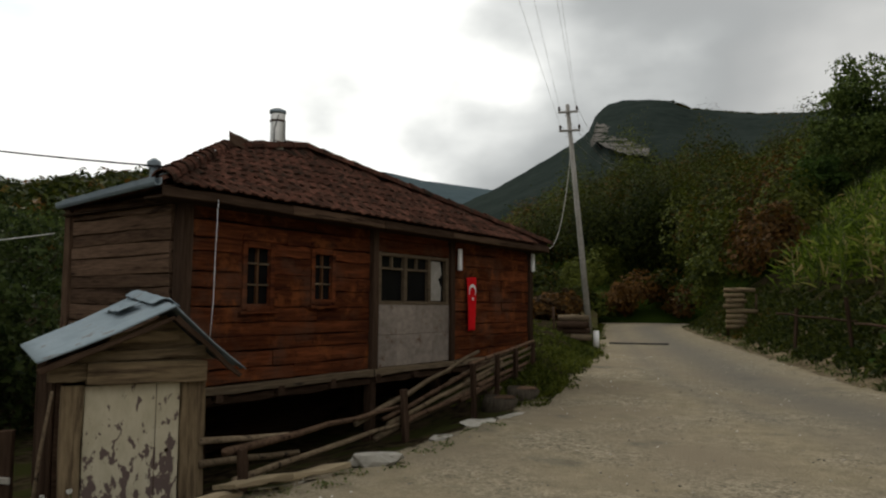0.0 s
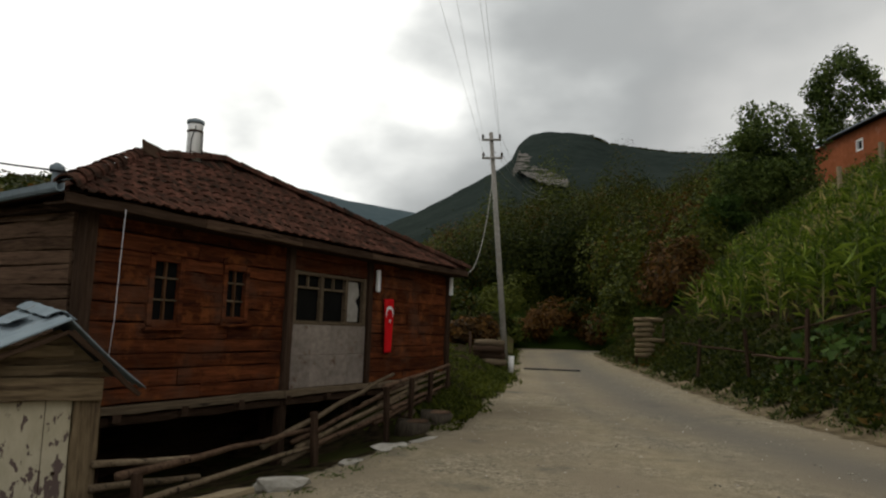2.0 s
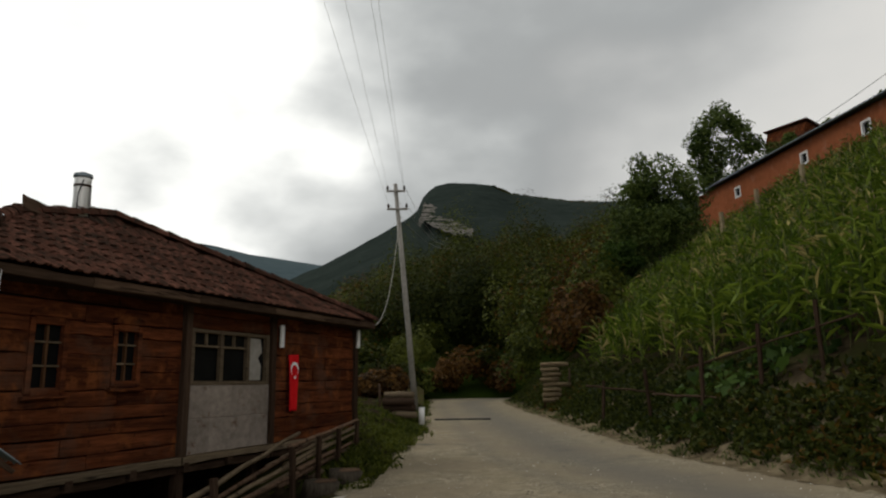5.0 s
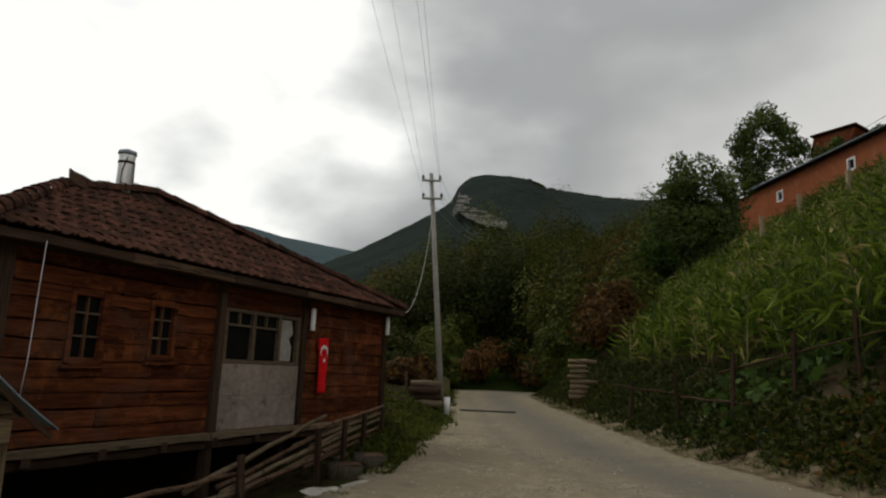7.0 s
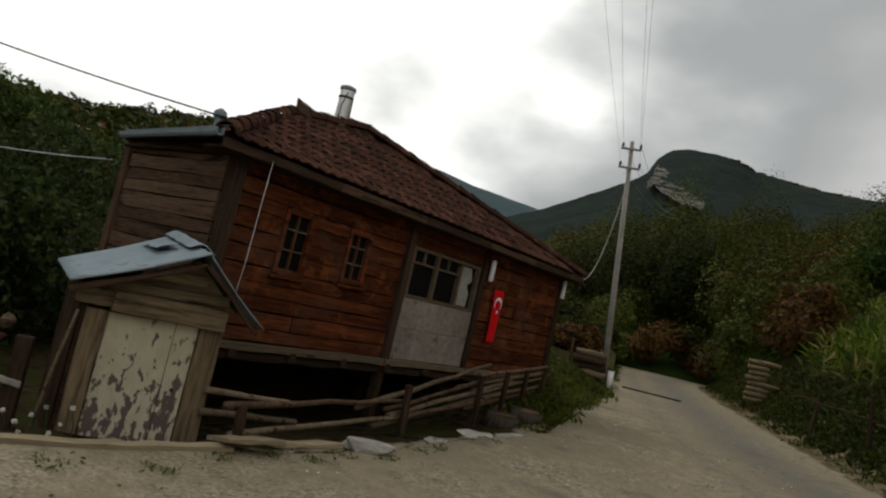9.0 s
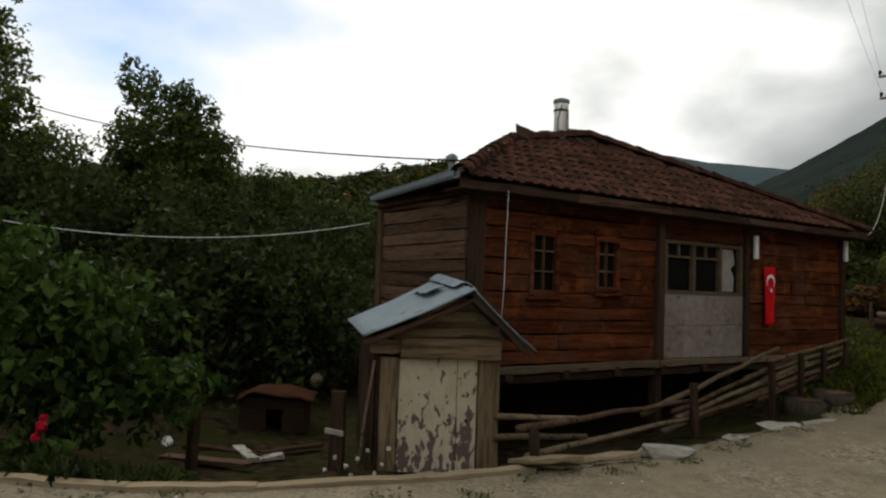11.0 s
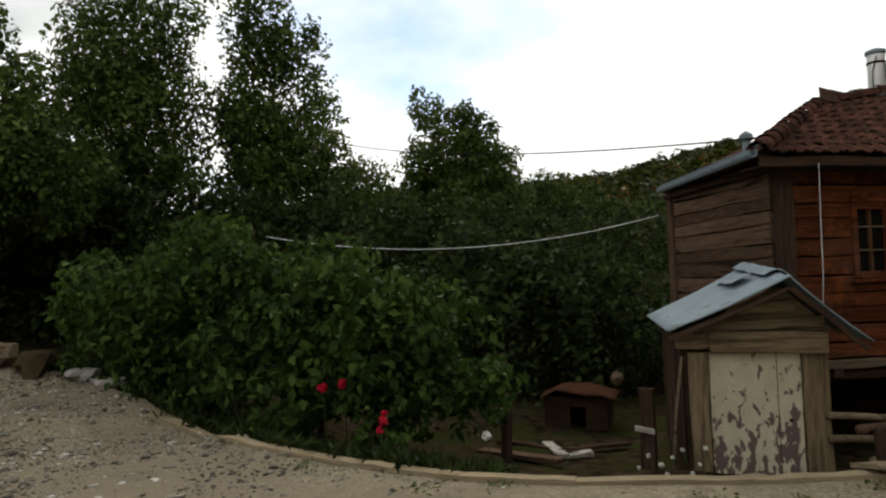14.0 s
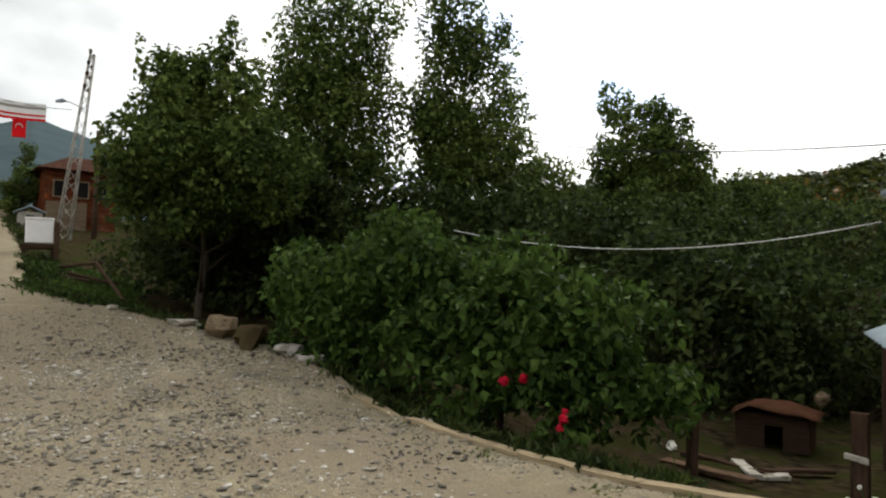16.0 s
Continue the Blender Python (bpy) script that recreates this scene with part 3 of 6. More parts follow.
wall_side = part("wall", box(bmesh.new(), X0 + 0.06, X0 + 0.16, Y0 + 0.17, Y1, ZB, ZT + 0.1), M_DARKWOOD, house)
wall_far = part("wall", box(bmesh.new(), X1 - 0.16, X1 - 0.06, Y0 + 0.17, Y1, ZB, ZT + 0.1), M_DARKWOOD, house)
wall_back = part("wall", box(bmesh.new(), X0 + 0.17, X1 - 0.17, Y1 - 0.1, Y1, ZB, ZT + 0.1), M_DARKWOOD, house)
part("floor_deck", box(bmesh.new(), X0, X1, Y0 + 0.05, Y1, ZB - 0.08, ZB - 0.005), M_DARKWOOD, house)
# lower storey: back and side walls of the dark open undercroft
part("cellar_wall", box(bmesh.new(), X0 + 0.1, X1, Y1 - 0.6, Y1 - 0.4, -2.2, ZB - 0.1), M_DARKWOOD, house, "cellar wall in dark timber colour")
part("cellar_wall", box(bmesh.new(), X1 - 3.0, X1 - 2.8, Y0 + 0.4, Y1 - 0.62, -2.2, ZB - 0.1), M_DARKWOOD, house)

WINDOWS = [(6.28, 6.78, 1.57, 2.43), (7.56, 8.02, 1.65, 2.42)]
BAY = (9.06, 11.22)


def plank_rows(parent, mat, x0, x1, z0, z1, y, holes=(), side=False, seed=1, height=0.215):
    r = random.Random(seed)
    z = z0
    while z < z1 - 0.04:
        h = min(height * r.uniform(0.8, 1.2), z1 - z)
        if z1 - z - h < 0.07:
            h = z1 - z
        spans = [(x0, x1)]
        for hx0, hx1, hz0, hz1 in holes:
            if z + h > hz0 + 0.03 and z < hz1 - 0.03:
                spans = [s for a, b in spans for s in ((a, min(b, hx0)), (max(a, hx1), b)) if s[1] - s[0] > 0.03]
        for a, b in spans:
            cutsx = [a]
            while b - cutsx[-1] > 2.6:
                cutsx.append(cutsx[-1] + r.uniform(1.2, 2.3))
            cutsx.append(b)
            for c, d in zip(cutsx[:-1], cutsx[1:]):
                me_p = plank_mesh("plank", d - c - 0.006, 0.06, h - 0.012, mat, r)
                pos = ((c + d) / 2, y + r.uniform(-0.012, 0.012), z + h / 2)
                if side:
                    mm = pose(y + r.uniform(-0.012, 0.012), (c + d) / 2, z + h / 2, 0, r.uniform(-0.3, 0.3), -90)
                else:
                    mm = pose(*pos, 0, r.uniform(-0.3, 0.3), 0)
                part("plank", me_p, mat, parent, m=mm)
        z += h


plank_rows(wall_front, M_WOOD, X0 + 0.17, 8.88, ZB, ZT, Y0, WINDOWS, seed=3)
plank_rows(wall_front, M_WOOD, 11.36, X1 - 0.12, ZB, ZT, Y0, seed=4)
plank_rows(wall_front, M_WOOD, 9.06, 11.2, 2.52, ZT, Y0, seed=5)
plank_rows(wall_side, M_BROWNWOOD, Y0 + 0.12, Y1 - 0.1, ZB, ZT, X0, side=True, seed=6, height=0.2)


def upright(x, y, z0, z1, w, d, mat, label=""):
    me_p = plank_mesh("post", z1 - z0, d, w, mat, rnd, rough=0.006)
    return part("post", me_p, mat, house, label, pose(x, y, (z0 + z1) / 2, 0, 90, 0))


upright(X0 + 0.07, Y0 - 0.01, ZB - 0.05, ZT, 0.16, 0.17, M_DARKWOOD)
upright(X0 + 0.0, Y1 - 0.05, ZB - 0.05, ZT, 0.16, 0.14, M_BROWNWOOD)
upright(8.96, Y0 - 0.03, ZB, ZT, 0.15, 0.16, M_DARKWOOD)
upright(11.28, Y0 - 0.03, ZB, ZT, 0.13, 0.14, M_DARKWOOD)
upright(X1 - 0.05, Y0 - 0.01, ZB - 0.05, ZT, 0.15, 0.17, M_DARKWOOD)
# sill beams
for zc, hh, off, mat in ((ZB - 0.06, 0.10, -0.05, M_GREYWOOD), (ZB - 0.19, 0.12, 0.02, M_DARKWOOD)):
    for a, b in ((X0 - 0.05, 8.9), (8.95, 11.3), (11.35, X1)):
        part("beam", plank_mesh("beam", b - a, 0.14, hh, mat, rnd, rough=0.014, cuts=8), mat, house, m=pose((a + b) / 2, Y0 + off, zc))
part("beam", plank_mesh("beam", Y1 - Y0, 0.14, 0.16, M_DARKWOOD, rnd), M_DARKWOOD, house, m=pose(X0, (Y0 + Y1) / 2, ZB - 0.1, 0, 0, 90))
# joist ends under the beam, posts of the undercroft
for x in np.arange(X0 + 0.6, X1, 1.05):
    part("joist", plank_mesh("joist", 0.9, 0.12, 0.12, M_DARKWOOD, rnd), M_DARKWOOD, house, m=pose(x, Y0 + 0.33, ZB - 0.15, 0, 0, 90))
for x, y in ((8.98, Y0 + 0.02), (X0 + 0.1, Y0 + 0.3), (11.4, Y0 + 0.4), (X0 + 0.1, Y1 - 0.3), (7.0, 9.4), (10.4, 9.2)):
    q = HOUSE @ Vector((x, y, 0))
    zg = gz(q.x, q.y) - 0.1
    p_ob = part("post", plank_mesh("post", ZB - 0.25 - zg, 0.15, 0.15, M_DARKWOOD, rnd), M_DARKWOOD, house, m=pose(x, y, (ZB - 0.25 + zg) / 2, 0, 90, 0))

# windows with three by two panes
for wx0, wx1, wz0, wz1 in WINDOWS:
    win = part("window", box(bmesh.new(), wx0 + 0.03, wx1 - 0.03, Y0 + 0.035, Y0 + 0.05, wz0 + 0.03, wz1 - 0.03), M_GLASS, house, "dark six-pane window in a brown frame")
    fr = bmesh.new()
    t = 0.045
    for a in ((wx0 - 0.03, wx0 + t, wz0 - 0.03, wz1 + 0.03), (wx1 - t, wx1 + 0.03, wz0 - 0.03, wz1 + 0.03)):
        box(fr, a[0], a[1], Y0 - 0.055, Y0 + 0.03, a[2], a[3], 0.006)
    for a in ((wz0 - 0.05, wz0 + t), (wz1 - t, wz1 + 0.05)):
        box(fr, wx0 + t, wx1 - t, Y0 - 0.05, Y0 + 0.03, a[0], a[1], 0.006)
    part("frame", fr, M_WOOD, win)
    xm = (wx0 + wx1) / 2
    part("mullion", box(bmesh.new(), xm - 0.014, xm + 0.014, Y0 - 0.015, Y0 + 0.032, wz0 + t, wz1 - t), M_FRAME, win)
    for f in (0.36, 0.70):
        zz = wz0 + (wz1 - wz0) * f
        for a, b in ((wx0 + t, xm - 0.016), (xm + 0.016, wx1 - t)):
            part("glazing_bar", box(bmesh.new(), a, b, Y0 - 0.012, Y0 + 0.03, zz - 0.011, zz + 0.011), M_GREYWOOD, win)
    part("sill", plank_mesh("sill", wx1 - wx0 + 0.16, 0.10, 0.045, M_WOOD, rnd), M_WOOD, win, m=pose(xm, Y0 - 0.05, wz0 - 0.075))
    bm = bmesh.new()
    pts = [(-0.30, 0), (0.30, 0), (0.27, 0.07), (0.12, 0.115), (-0.12, 0.115), (-0.27, 0.07)]
    f0 = bm.faces.new([bm.verts.new((xm + a, Y0 - 0.06, wz1 + 0.055 + b)) for a, b in pts])
    ex = bmesh.ops.extrude_face_region(bm, geom=[f0])
    bmesh.ops.translate(bm, vec=(0, 0.05, 0), verts=[v for v in ex["geom"] if isinstance(v, bmesh.types.BMVert)])
    bmesh.ops.recalc_face_normals(bm, faces=bm.faces)
    part("head_board", bm, M_WOOD, win)

# the bay: whitewashed boards below a wide three-light window
for i in range(4):
    a = BAY[0] + 0.02 + i * 0.535
    for j, (z0, z1) in enumerate(((ZB + 0.01, 1.10), (1.11, 1.62))):
        part("panel", plank_mesh("panel", 0.533, 0.05, z1 - z0 + 0.008, M_PANEL, rnd, rough=0.002), M_PANEL, wall_front, m=pose(a + 0.265, Y0 - 0.01, (z0 + z1) / 2))
win = part("window", box(bmesh.new(), 9.16, 11.1, Y0 + 0.035, Y0 + 0.05, 1.70, 2.48), M_GLASS, house, "wide three-light window, one light boarded white")
fr = bmesh.new()
for a, b in ((9.08, 9.17), (9.80, 9.88), (10.52, 10.60), (11.10, 11.19)):
    box(fr, a, b, Y0 - 0.05, Y0 + 0.03, 1.63, 2.52, 0.006)
for z in (1.655, 2.485):
    for a, b in ((9.17, 9.80), (9.88, 10.52), (10.60, 11.10)):
        box(fr, a, b, Y0 - 0.045, Y0 + 0.03, z - 0.03, z + 0.03, 0.006)
part("frame", fr, M_GREYWOOD, win)
for a, b in ((9.17, 9.80), (9.88, 10.52)):
    part("glazing_bar", box(bmesh.new(), a, b, Y0 - 0.02, Y0 + 0.03, 2.23, 2.262), M_GREYWOOD, win)
    part("glazing_bar", box(bmesh.new(), (a + b) / 2 - 0.012, (a + b) / 2 + 0.012, Y0 - 0.02, Y0 + 0.03, 2.264, 2.455), M_GREYWOOD, win)
bm = bmesh.new()
prof = [(10.61, 1.70), (10.98, 1.70), (11.0, 1.95), (10.9, 2.1), (11.02, 2.2), (10.96, 2.44), (10.61, 2.44)]
f0 = bm.faces.new([bm.verts.new((a, Y0 + 0.0, b)) for a, b in prof])
ex = bmesh.ops.extrude_face_region(bm, geom=[f0])
bmesh.ops.translate(bm, vec=(0, 0.02, 0), verts=[v for v in ex["geom"] if isinstance(v, bmesh.types.BMVert)])
part("cover_sheet", bm, M_CONCRETE, win, "torn white sheet behind the pane")

# ---- roof ----
EX0, EX1, EY0, EY1, EZ = 4.77, 14.82, 7.2, 11.4, 3.02
RY = 9.4
RIDGE_A, RIDGE_B = Vector((7.3, RY, 4.16)), Vector((9.1, RY, 4.5))
C_FL, C_FR, C_BL, C_BR = Vector((EX0, EY0, EZ)), Vector((EX1, EY0, EZ)), Vector((5.2, 10.3, EZ)), Vector((EX1, EY1, EZ))


def slab(name, pts, thick, mat, parent, label=""):
    bm = bmesh.new()
    f = bm.faces.new([bm.verts.new(p) for p in pts])
    ex = bmesh.ops.extrude_face_region(bm, geom=[f])
    bmesh.ops.translate(bm, vec=(0, 0, -thick), verts=[v for v in ex["geom"] if isinstance(v, bmesh.types.BMVert)])
    bmesh.ops.recalc_face_normals(bm, faces=bm.faces)
    return part(name, bm, mat, parent, label)


bm = bmesh.new()
deck = []
for j in range(9):
    a, b = C_FL.lerp(RIDGE_A, j / 8), C_FR.lerp(RIDGE_B, j / 8)
    deck.append([bm.verts.new(a.lerp(b, i / 20) - Vector((0, 0, 0.02))) for i in range(21)])
for r0, r1 in zip(deck[:-1], deck[1:]):
    for i in range(20):
        bm.faces.new((r0[i], r0[i + 1], r1[i + 1], r1[i]))
bmesh.ops.solidify(bm, geom=bm.faces[:], thickness=0.05)
roof = part("roof", bm, M_DARKWOOD, house, "clay tile hip roof, weathered brown-red")
slab("roof", [C_FL, RIDGE_A, C_BL], 0.06, M_TILE, house)
slab("roof", [C_FR, C_BR, RIDGE_B], 0.06, M_TILE, house)
slab("roof", [C_BL, RIDGE_A, RIDGE_B, C_BR], 0.06, M_TILE, house)
for a, b in ((C_FL, C_FR),):
    n_f = 5
    for i in range(n_f):
        p, q = a.lerp(b, i / n_f), a.lerp(b, (i + 1) / n_f)
        part("fascia", plank_mesh("fascia", (q - p).length - 0.01, 0.03, 0.12, M_BROWNWOOD if i % 2 else M_DARKWOOD, rnd, rough=0.012), M_DARKWOOD, house,
             m=pose((p.x + q.x) / 2, EY0 - 0.01, EZ - 0.10, 0, rnd.uniform(-0.4, 0.4), 0))
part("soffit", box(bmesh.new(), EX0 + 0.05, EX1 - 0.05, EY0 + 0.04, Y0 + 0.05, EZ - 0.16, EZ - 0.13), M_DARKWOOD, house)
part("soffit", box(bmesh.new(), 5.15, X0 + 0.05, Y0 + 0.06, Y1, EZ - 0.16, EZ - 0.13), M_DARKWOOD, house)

# ---- small door shed in front of the house: x to its right, y into it ----
SHED = Matrix(((0.643, -0.766, 0, 0), (0.766, 0.643, 0, 0), (0, 0, 1, 0), (0, 0, 0, 1)))
shed = thing("door_shed", "small timber shed with flaking cream door and metal roof", "shed", SHED)
SL, SR, SF, SB = 0.99, 2.27, 7.08, 8.35
ZF = -0.34
door = part("door", box(bmesh.new(), 1.21, 2.05, SF - 0.015, SF + 0.03, ZF, 0.86, 0.006), M_PAINTDOOR, shed, "cream painted door, paint flaking low down")
for x in (1.83,):
    part("board_joint", box(bmesh.new(), x - 0.003, x + 0.003, SF - 0.0185, SF - 0.012, ZF, 0.855), M_DARKWOOD, door)
part("door_knob", tube_mesh("door_knob", [(1.93, SF - 0.06, 0.22), (1.93, SF - 0.05, 0.22), (1.93, SF - 0.01, 0.22)], [0.014, 0.018, 0.010], M_DARKWOOD), M_STEEL, door)
for x0, x1, mat in ((SL + 0.04, 1.20, M_SHEDWOOD), (2.06, SR + 0.02, M_SHEDWOOD)):
    part("door_post", plank_mesh("door_post", 0.87 - ZF, 0.10, x1 - x0, mat, rnd, rough=0.008), mat, shed, m=pose((x0 + x1) / 2, SF, (0.87 + ZF) / 2, 0, 90, 0))
part("lintel", plank_mesh("lintel", 1.06, 0.12, 0.20, M_SHEDWOOD, rnd, rough=0.01), M_SHEDWOOD, shed, m=pose(1.74, SF - 0.06, 0.965, 0, 1.0, 0))
part("lintel", plank_mesh("lintel", 0.30, 0.11, 0.16, M_SHEDWOOD, rnd, rough=0.01), M_SHEDWOOD, shed, m=pose(1.06, SF - 0.03, 0.99, 0, 0, 0))
bm = bmesh.new()
f0 = bm.faces.new([bm.verts.new((x, SF + 0.01, z)) for x, z in ((SL, 1.06), (SR + 0.1, 1.06), (1.9, 1.50))])
ex = bmesh.ops.extrude_face_region(bm, geom=[f0])
bmesh.ops.translate(bm, vec=(0, 0.04, 0), verts=[v for v in ex["geom"] if isinstance(v, bmesh.types.BMVert)])
part("gable", bm, M_SHEDWOOD, shed)
for (x0, z0, x1, z1) in ((1.15, 1.14, 2.28, 1.12), (1.40, 1.29, 2.02, 1.31)):
    part("gable_board", plank_mesh("gable_board", x1 - x0, 0.03, 0.10, M_SHEDWOOD, rnd), M_SHEDWOOD, shed, m=pose((x0 + x1) / 2, SF - 0.02, (z0 + z1) / 2, 0, rnd.uniform(-2, 2), 0))
part("side_wall", box(bmesh.new(), SL, SL + 0.05, SF + 0.06, SB, ZF - 0.1, 1.06), M_DARKWOOD, shed)
part("side_wall", box(bmesh.new(), SR - 0.05, SR, SF + 0.06, SB, ZF - 0.1, 1.0), M_DARKWOOD, shed)
part("back_wall", box(bmesh.new(), SL + 0.06, SR - 0.06, SB - 0.05, SB, ZF - 0.1, 1.3), M_DARKWOOD, shed)
for i in range(6):
    y = SF + 0.1 + i * 0.2
    part("plank", plank_mesh("plank", 1.25, 0.025, 0.17, M_DARKWOOD, rnd), M_DARKWOOD, shed, m=pose(SL - 0.02, y + 0.05, 0.42, 0, 90, 90))
ridge_f, ridge_b = Vector((1.905, 6.73, 1.585)), Vector((1.90, 8.30, 1.71))
for nm, ef, eb in (("roof_sheet", Vector((0.79, 6.73, 1.10)), Vector((0.80, 8.3, 1.17))), ("roof_sheet", Vector((2.58, 6.73, 0.98)), Vector((2.6, 8.3, 1.05)))):
    # slightly wavy metal sheet
    vs, fs = [], []
    n, k = 22, 8
    for i in range(n + 1):
        for j in range(k + 1):
            a, b = ridge_f.lerp(ridge_b, i / n), ef.lerp(eb, i / n)
            q = a.lerp(b, j / k)
            q.z += 0.011 * math.sin(i * 2.1) - 0.02 * math.sin(math.pi * j / k) + 0.006 * noise.noise((i * 0.7, j * 0.9, 3))
            vs.append(q)
    for i in range(n):
        for j in range(k):
            a = i * (k + 1) + j
            fs.append((a, a + 1, a + k + 2, a + k + 1))
    me_s = mesh_from(nm, vs, fs, M_ZINC, smooth=True)
    bm = bmesh.new()
    bm.from_mesh(me_s)
    bmesh.ops.solidify(bm, geom=bm.faces[:], thickness=0.012)
    part(nm, bm, M_ZINC, shed, "galvanised metal roof sheet")
vs, fs = [], []
for i in range(13):
    c = ridge_f.lerp(ridge_b, 0.25 + 0.75 * i / 12)
    for w, h in ((-0.13, -0.035), (-0.06, 0.012), (0, 0.03), (0.06, 0.012), (0.13, -0.055)):
        vs.append((c.x + w + 0.008 * rnd.uniform(-1, 1), c.y, c.z + h + 0.022 + 0.008 * rnd.uniform(-1, 1)))
for i in range(12):
    for j in range(4):
        fs.append((i * 5 + j, i * 5 + j + 1, i * 5 + j + 6, i * 5 + j + 5))
bm = bmesh.new()
bm.from_mesh(mesh_from("ridge_cap", vs, fs, M_ZINC))
bmesh.ops.solidify(bm, geom=bm.faces[:], thickness=0.008)
part("ridge_cap", bm, M_ZINC, shed, "bent metal ridge cap")
for px_, side_ in ((1.62, -1), (2.12, 1)):
    fl = bmesh.new()
    grid = [[fl.verts.new((px_ + (i - 2) * 0.05, 7.35 + j * 0.14, 1.64 - abs(px_ + (i - 2) * 0.05 - 1.9) * (0.44 if side_ < 0 else 0.88) + 0.055 + 0.03 * noise.noise((i * 1.3 + side_, j * 1.1, 5)))) for j in range(6)] for i in range(5)]
    for g0, g1 in zip(grid[:-1], grid[1:]):
        for j in range(5):
            fl.faces.new((g0[j], g1[j], g1[j + 1], g0[j + 1]))
    bmesh.ops.recalc_face_normals(fl, faces=fl.faces)
    bmesh.ops.solidify(fl, geom=fl.faces[:], thickness=0.006)
    part("flashing", fl, M_ZINC, shed, "crumpled metal flashing")
for x0, z0, x1, z1 in ((0.80, 1.09, 1.9, 1.54), (1.91, 1.54, 2.54, 0.97)):
    d = Vector((x1 - x0, 0, z1 - z0))
    part("rafter", plank_mesh("rafter", d.length, 0.03, 0.05, M_DARKWOOD, rnd), M_DARKWOOD, shed, m=pose((x0 + x1) / 2, 6.78, (z0 + z1) / 2 - 0.06, 0, -math.degrees(math.atan2(d.z, d.x)), 0))

# old tap post and tools beside the shed
q = SHED @ Vector((0.62, 7.2, 0))
post = thing("tap_post", "short weathered wooden post with a white bracket", "post", pose(q.x, q.y, gz(q.x, q.y)))
part("stake", plank_mesh("stake", 0.9, 0.10, 0.13, M_DARKWOOD, rnd), M_DARKWOOD, post, m=pose(0, 0, 0.40, 0, 90, 30))
part("bracket", box(bmesh.new(), -0.10, 0.16, -0.09, -0.06, 0.42, 0.48, 0.01), M_STONE, post)
q2 = SHED @ Vector((0.82, 7.0, 0))
zq = gz(q2.x, q2.y)
tagged(new("walking_stick", tube_mesh("walking_stick", [(q2.x, q2.y, zq - 0.03), (q2.x + 0.05, q2.y + 0.02, zq + 0.6), (q2.x + 0.14, q2.y + 0.03, zq + 1.15)], [0.018, 0.016, 0.013], M_GREYWOOD)),
       "thin wooden stick leaning beside the shed", "stick")

# ---- pole fence between road and house ----
fence = thing("pole_fence", "rough fence of weathered poles and split rails beside the road", "fence")
FA, FB = Vector((-3.5, 5.95, 0)), Vector((-1.72, 15.4, 0))


def fence_at(f, z, off=0.0):
    p = FA.lerp(FB, f)
    return Vector((p.x - off, p.y, z))


def pole_between(name, a, b, r, mat, parent, bow=0.05):
    a, b = Vector(a), Vector(b)
    pts = [a.lerp(b, i / 6) + Vector((rnd.uniform(-bow, bow) * 0.3, 0, rnd.uniform(-bow, bow) * 0.3)) for i in range(7)]
    pts[0], pts[-1] = a, b
    return part(name, tube_mesh(name, pts, [r * (1 - 0.25 * i / 6) * rnd.uniform(0.92, 1.08) for i in range(7)], mat, 7, rnd, 0.08), mat, parent)


RAILS = [(0.0, 0.24, 0.36, 0.22, 0.05), (0.02, -0.06, 0.42, 0.0, 0.045), (0.25, 0.14, 0.68, 0.80, 0.05), (0.31, 0.12, 0.72, 0.60, 0.042), (0.33, 0.02, 0.80, 0.52, 0.05),
         (0.30, -0.12, 0.78, 0.30, 0.055), (0.62, 0.62, 1.0, 0.86, 0.05), (0.60, 0.46, 1.0, 0.72, 0.055), (0.62, 0.34, 1.02, 0.60, 0.05), (0.66, 0.22, 1.0, 0.46, 0.055),
         (0.70, 0.12, 1.01, 0.34, 0.05), (0.74, 0.0, 1.0, 0.22, 0.055),
         (0.36, -0.02, 0.70, 0.20, 0.05), (0.52, 0.20, 0.86, 0.50, 0.045), (0.55, 0.40, 0.92, 0.74, 0.04), (0.58, 0.06, 0.90, 0.30, 0.05)]
for k, (f0_, z0_, f1_, z1_, r_) in enumerate(RAILS):
    pole_between("rail", fence_at(f0_, z0_, 0.03 * (k % 3)), fence_at(f1_, z1_, 0.03 * (k % 3)), r_ * 0.78, M_GREYWOOD if k % 3 else M_BROWNWOOD, fence)
for z_, f_, zf_, r_ in ((0.27, 0.10, 0.25, 0.035), (0.05, 0.12, 0.03, 0.04)):
    pole_between("rail", (-3.93, 6.22, z_), fence_at(f_, zf_), r_, M_GREYWOOD, fence, 0.02)
for f in (0.02, 0.36, 0.62, 0.74, 0.85, 0.97):
    p = fence_at(f, 0)
    zg = gz(p.x, p.y) - 0.15
    top = 0.24 + 0.62 * f
    part("post", plank_mesh("post", top - zg, 0.07, 0.08, M_DARKWOOD, rnd), M_DARKWOOD, fence, m=pose(p.x + 0.08, p.y - 0.04, (top + zg) / 2, 0, 90 + rnd.uniform(-3, 3), 60))

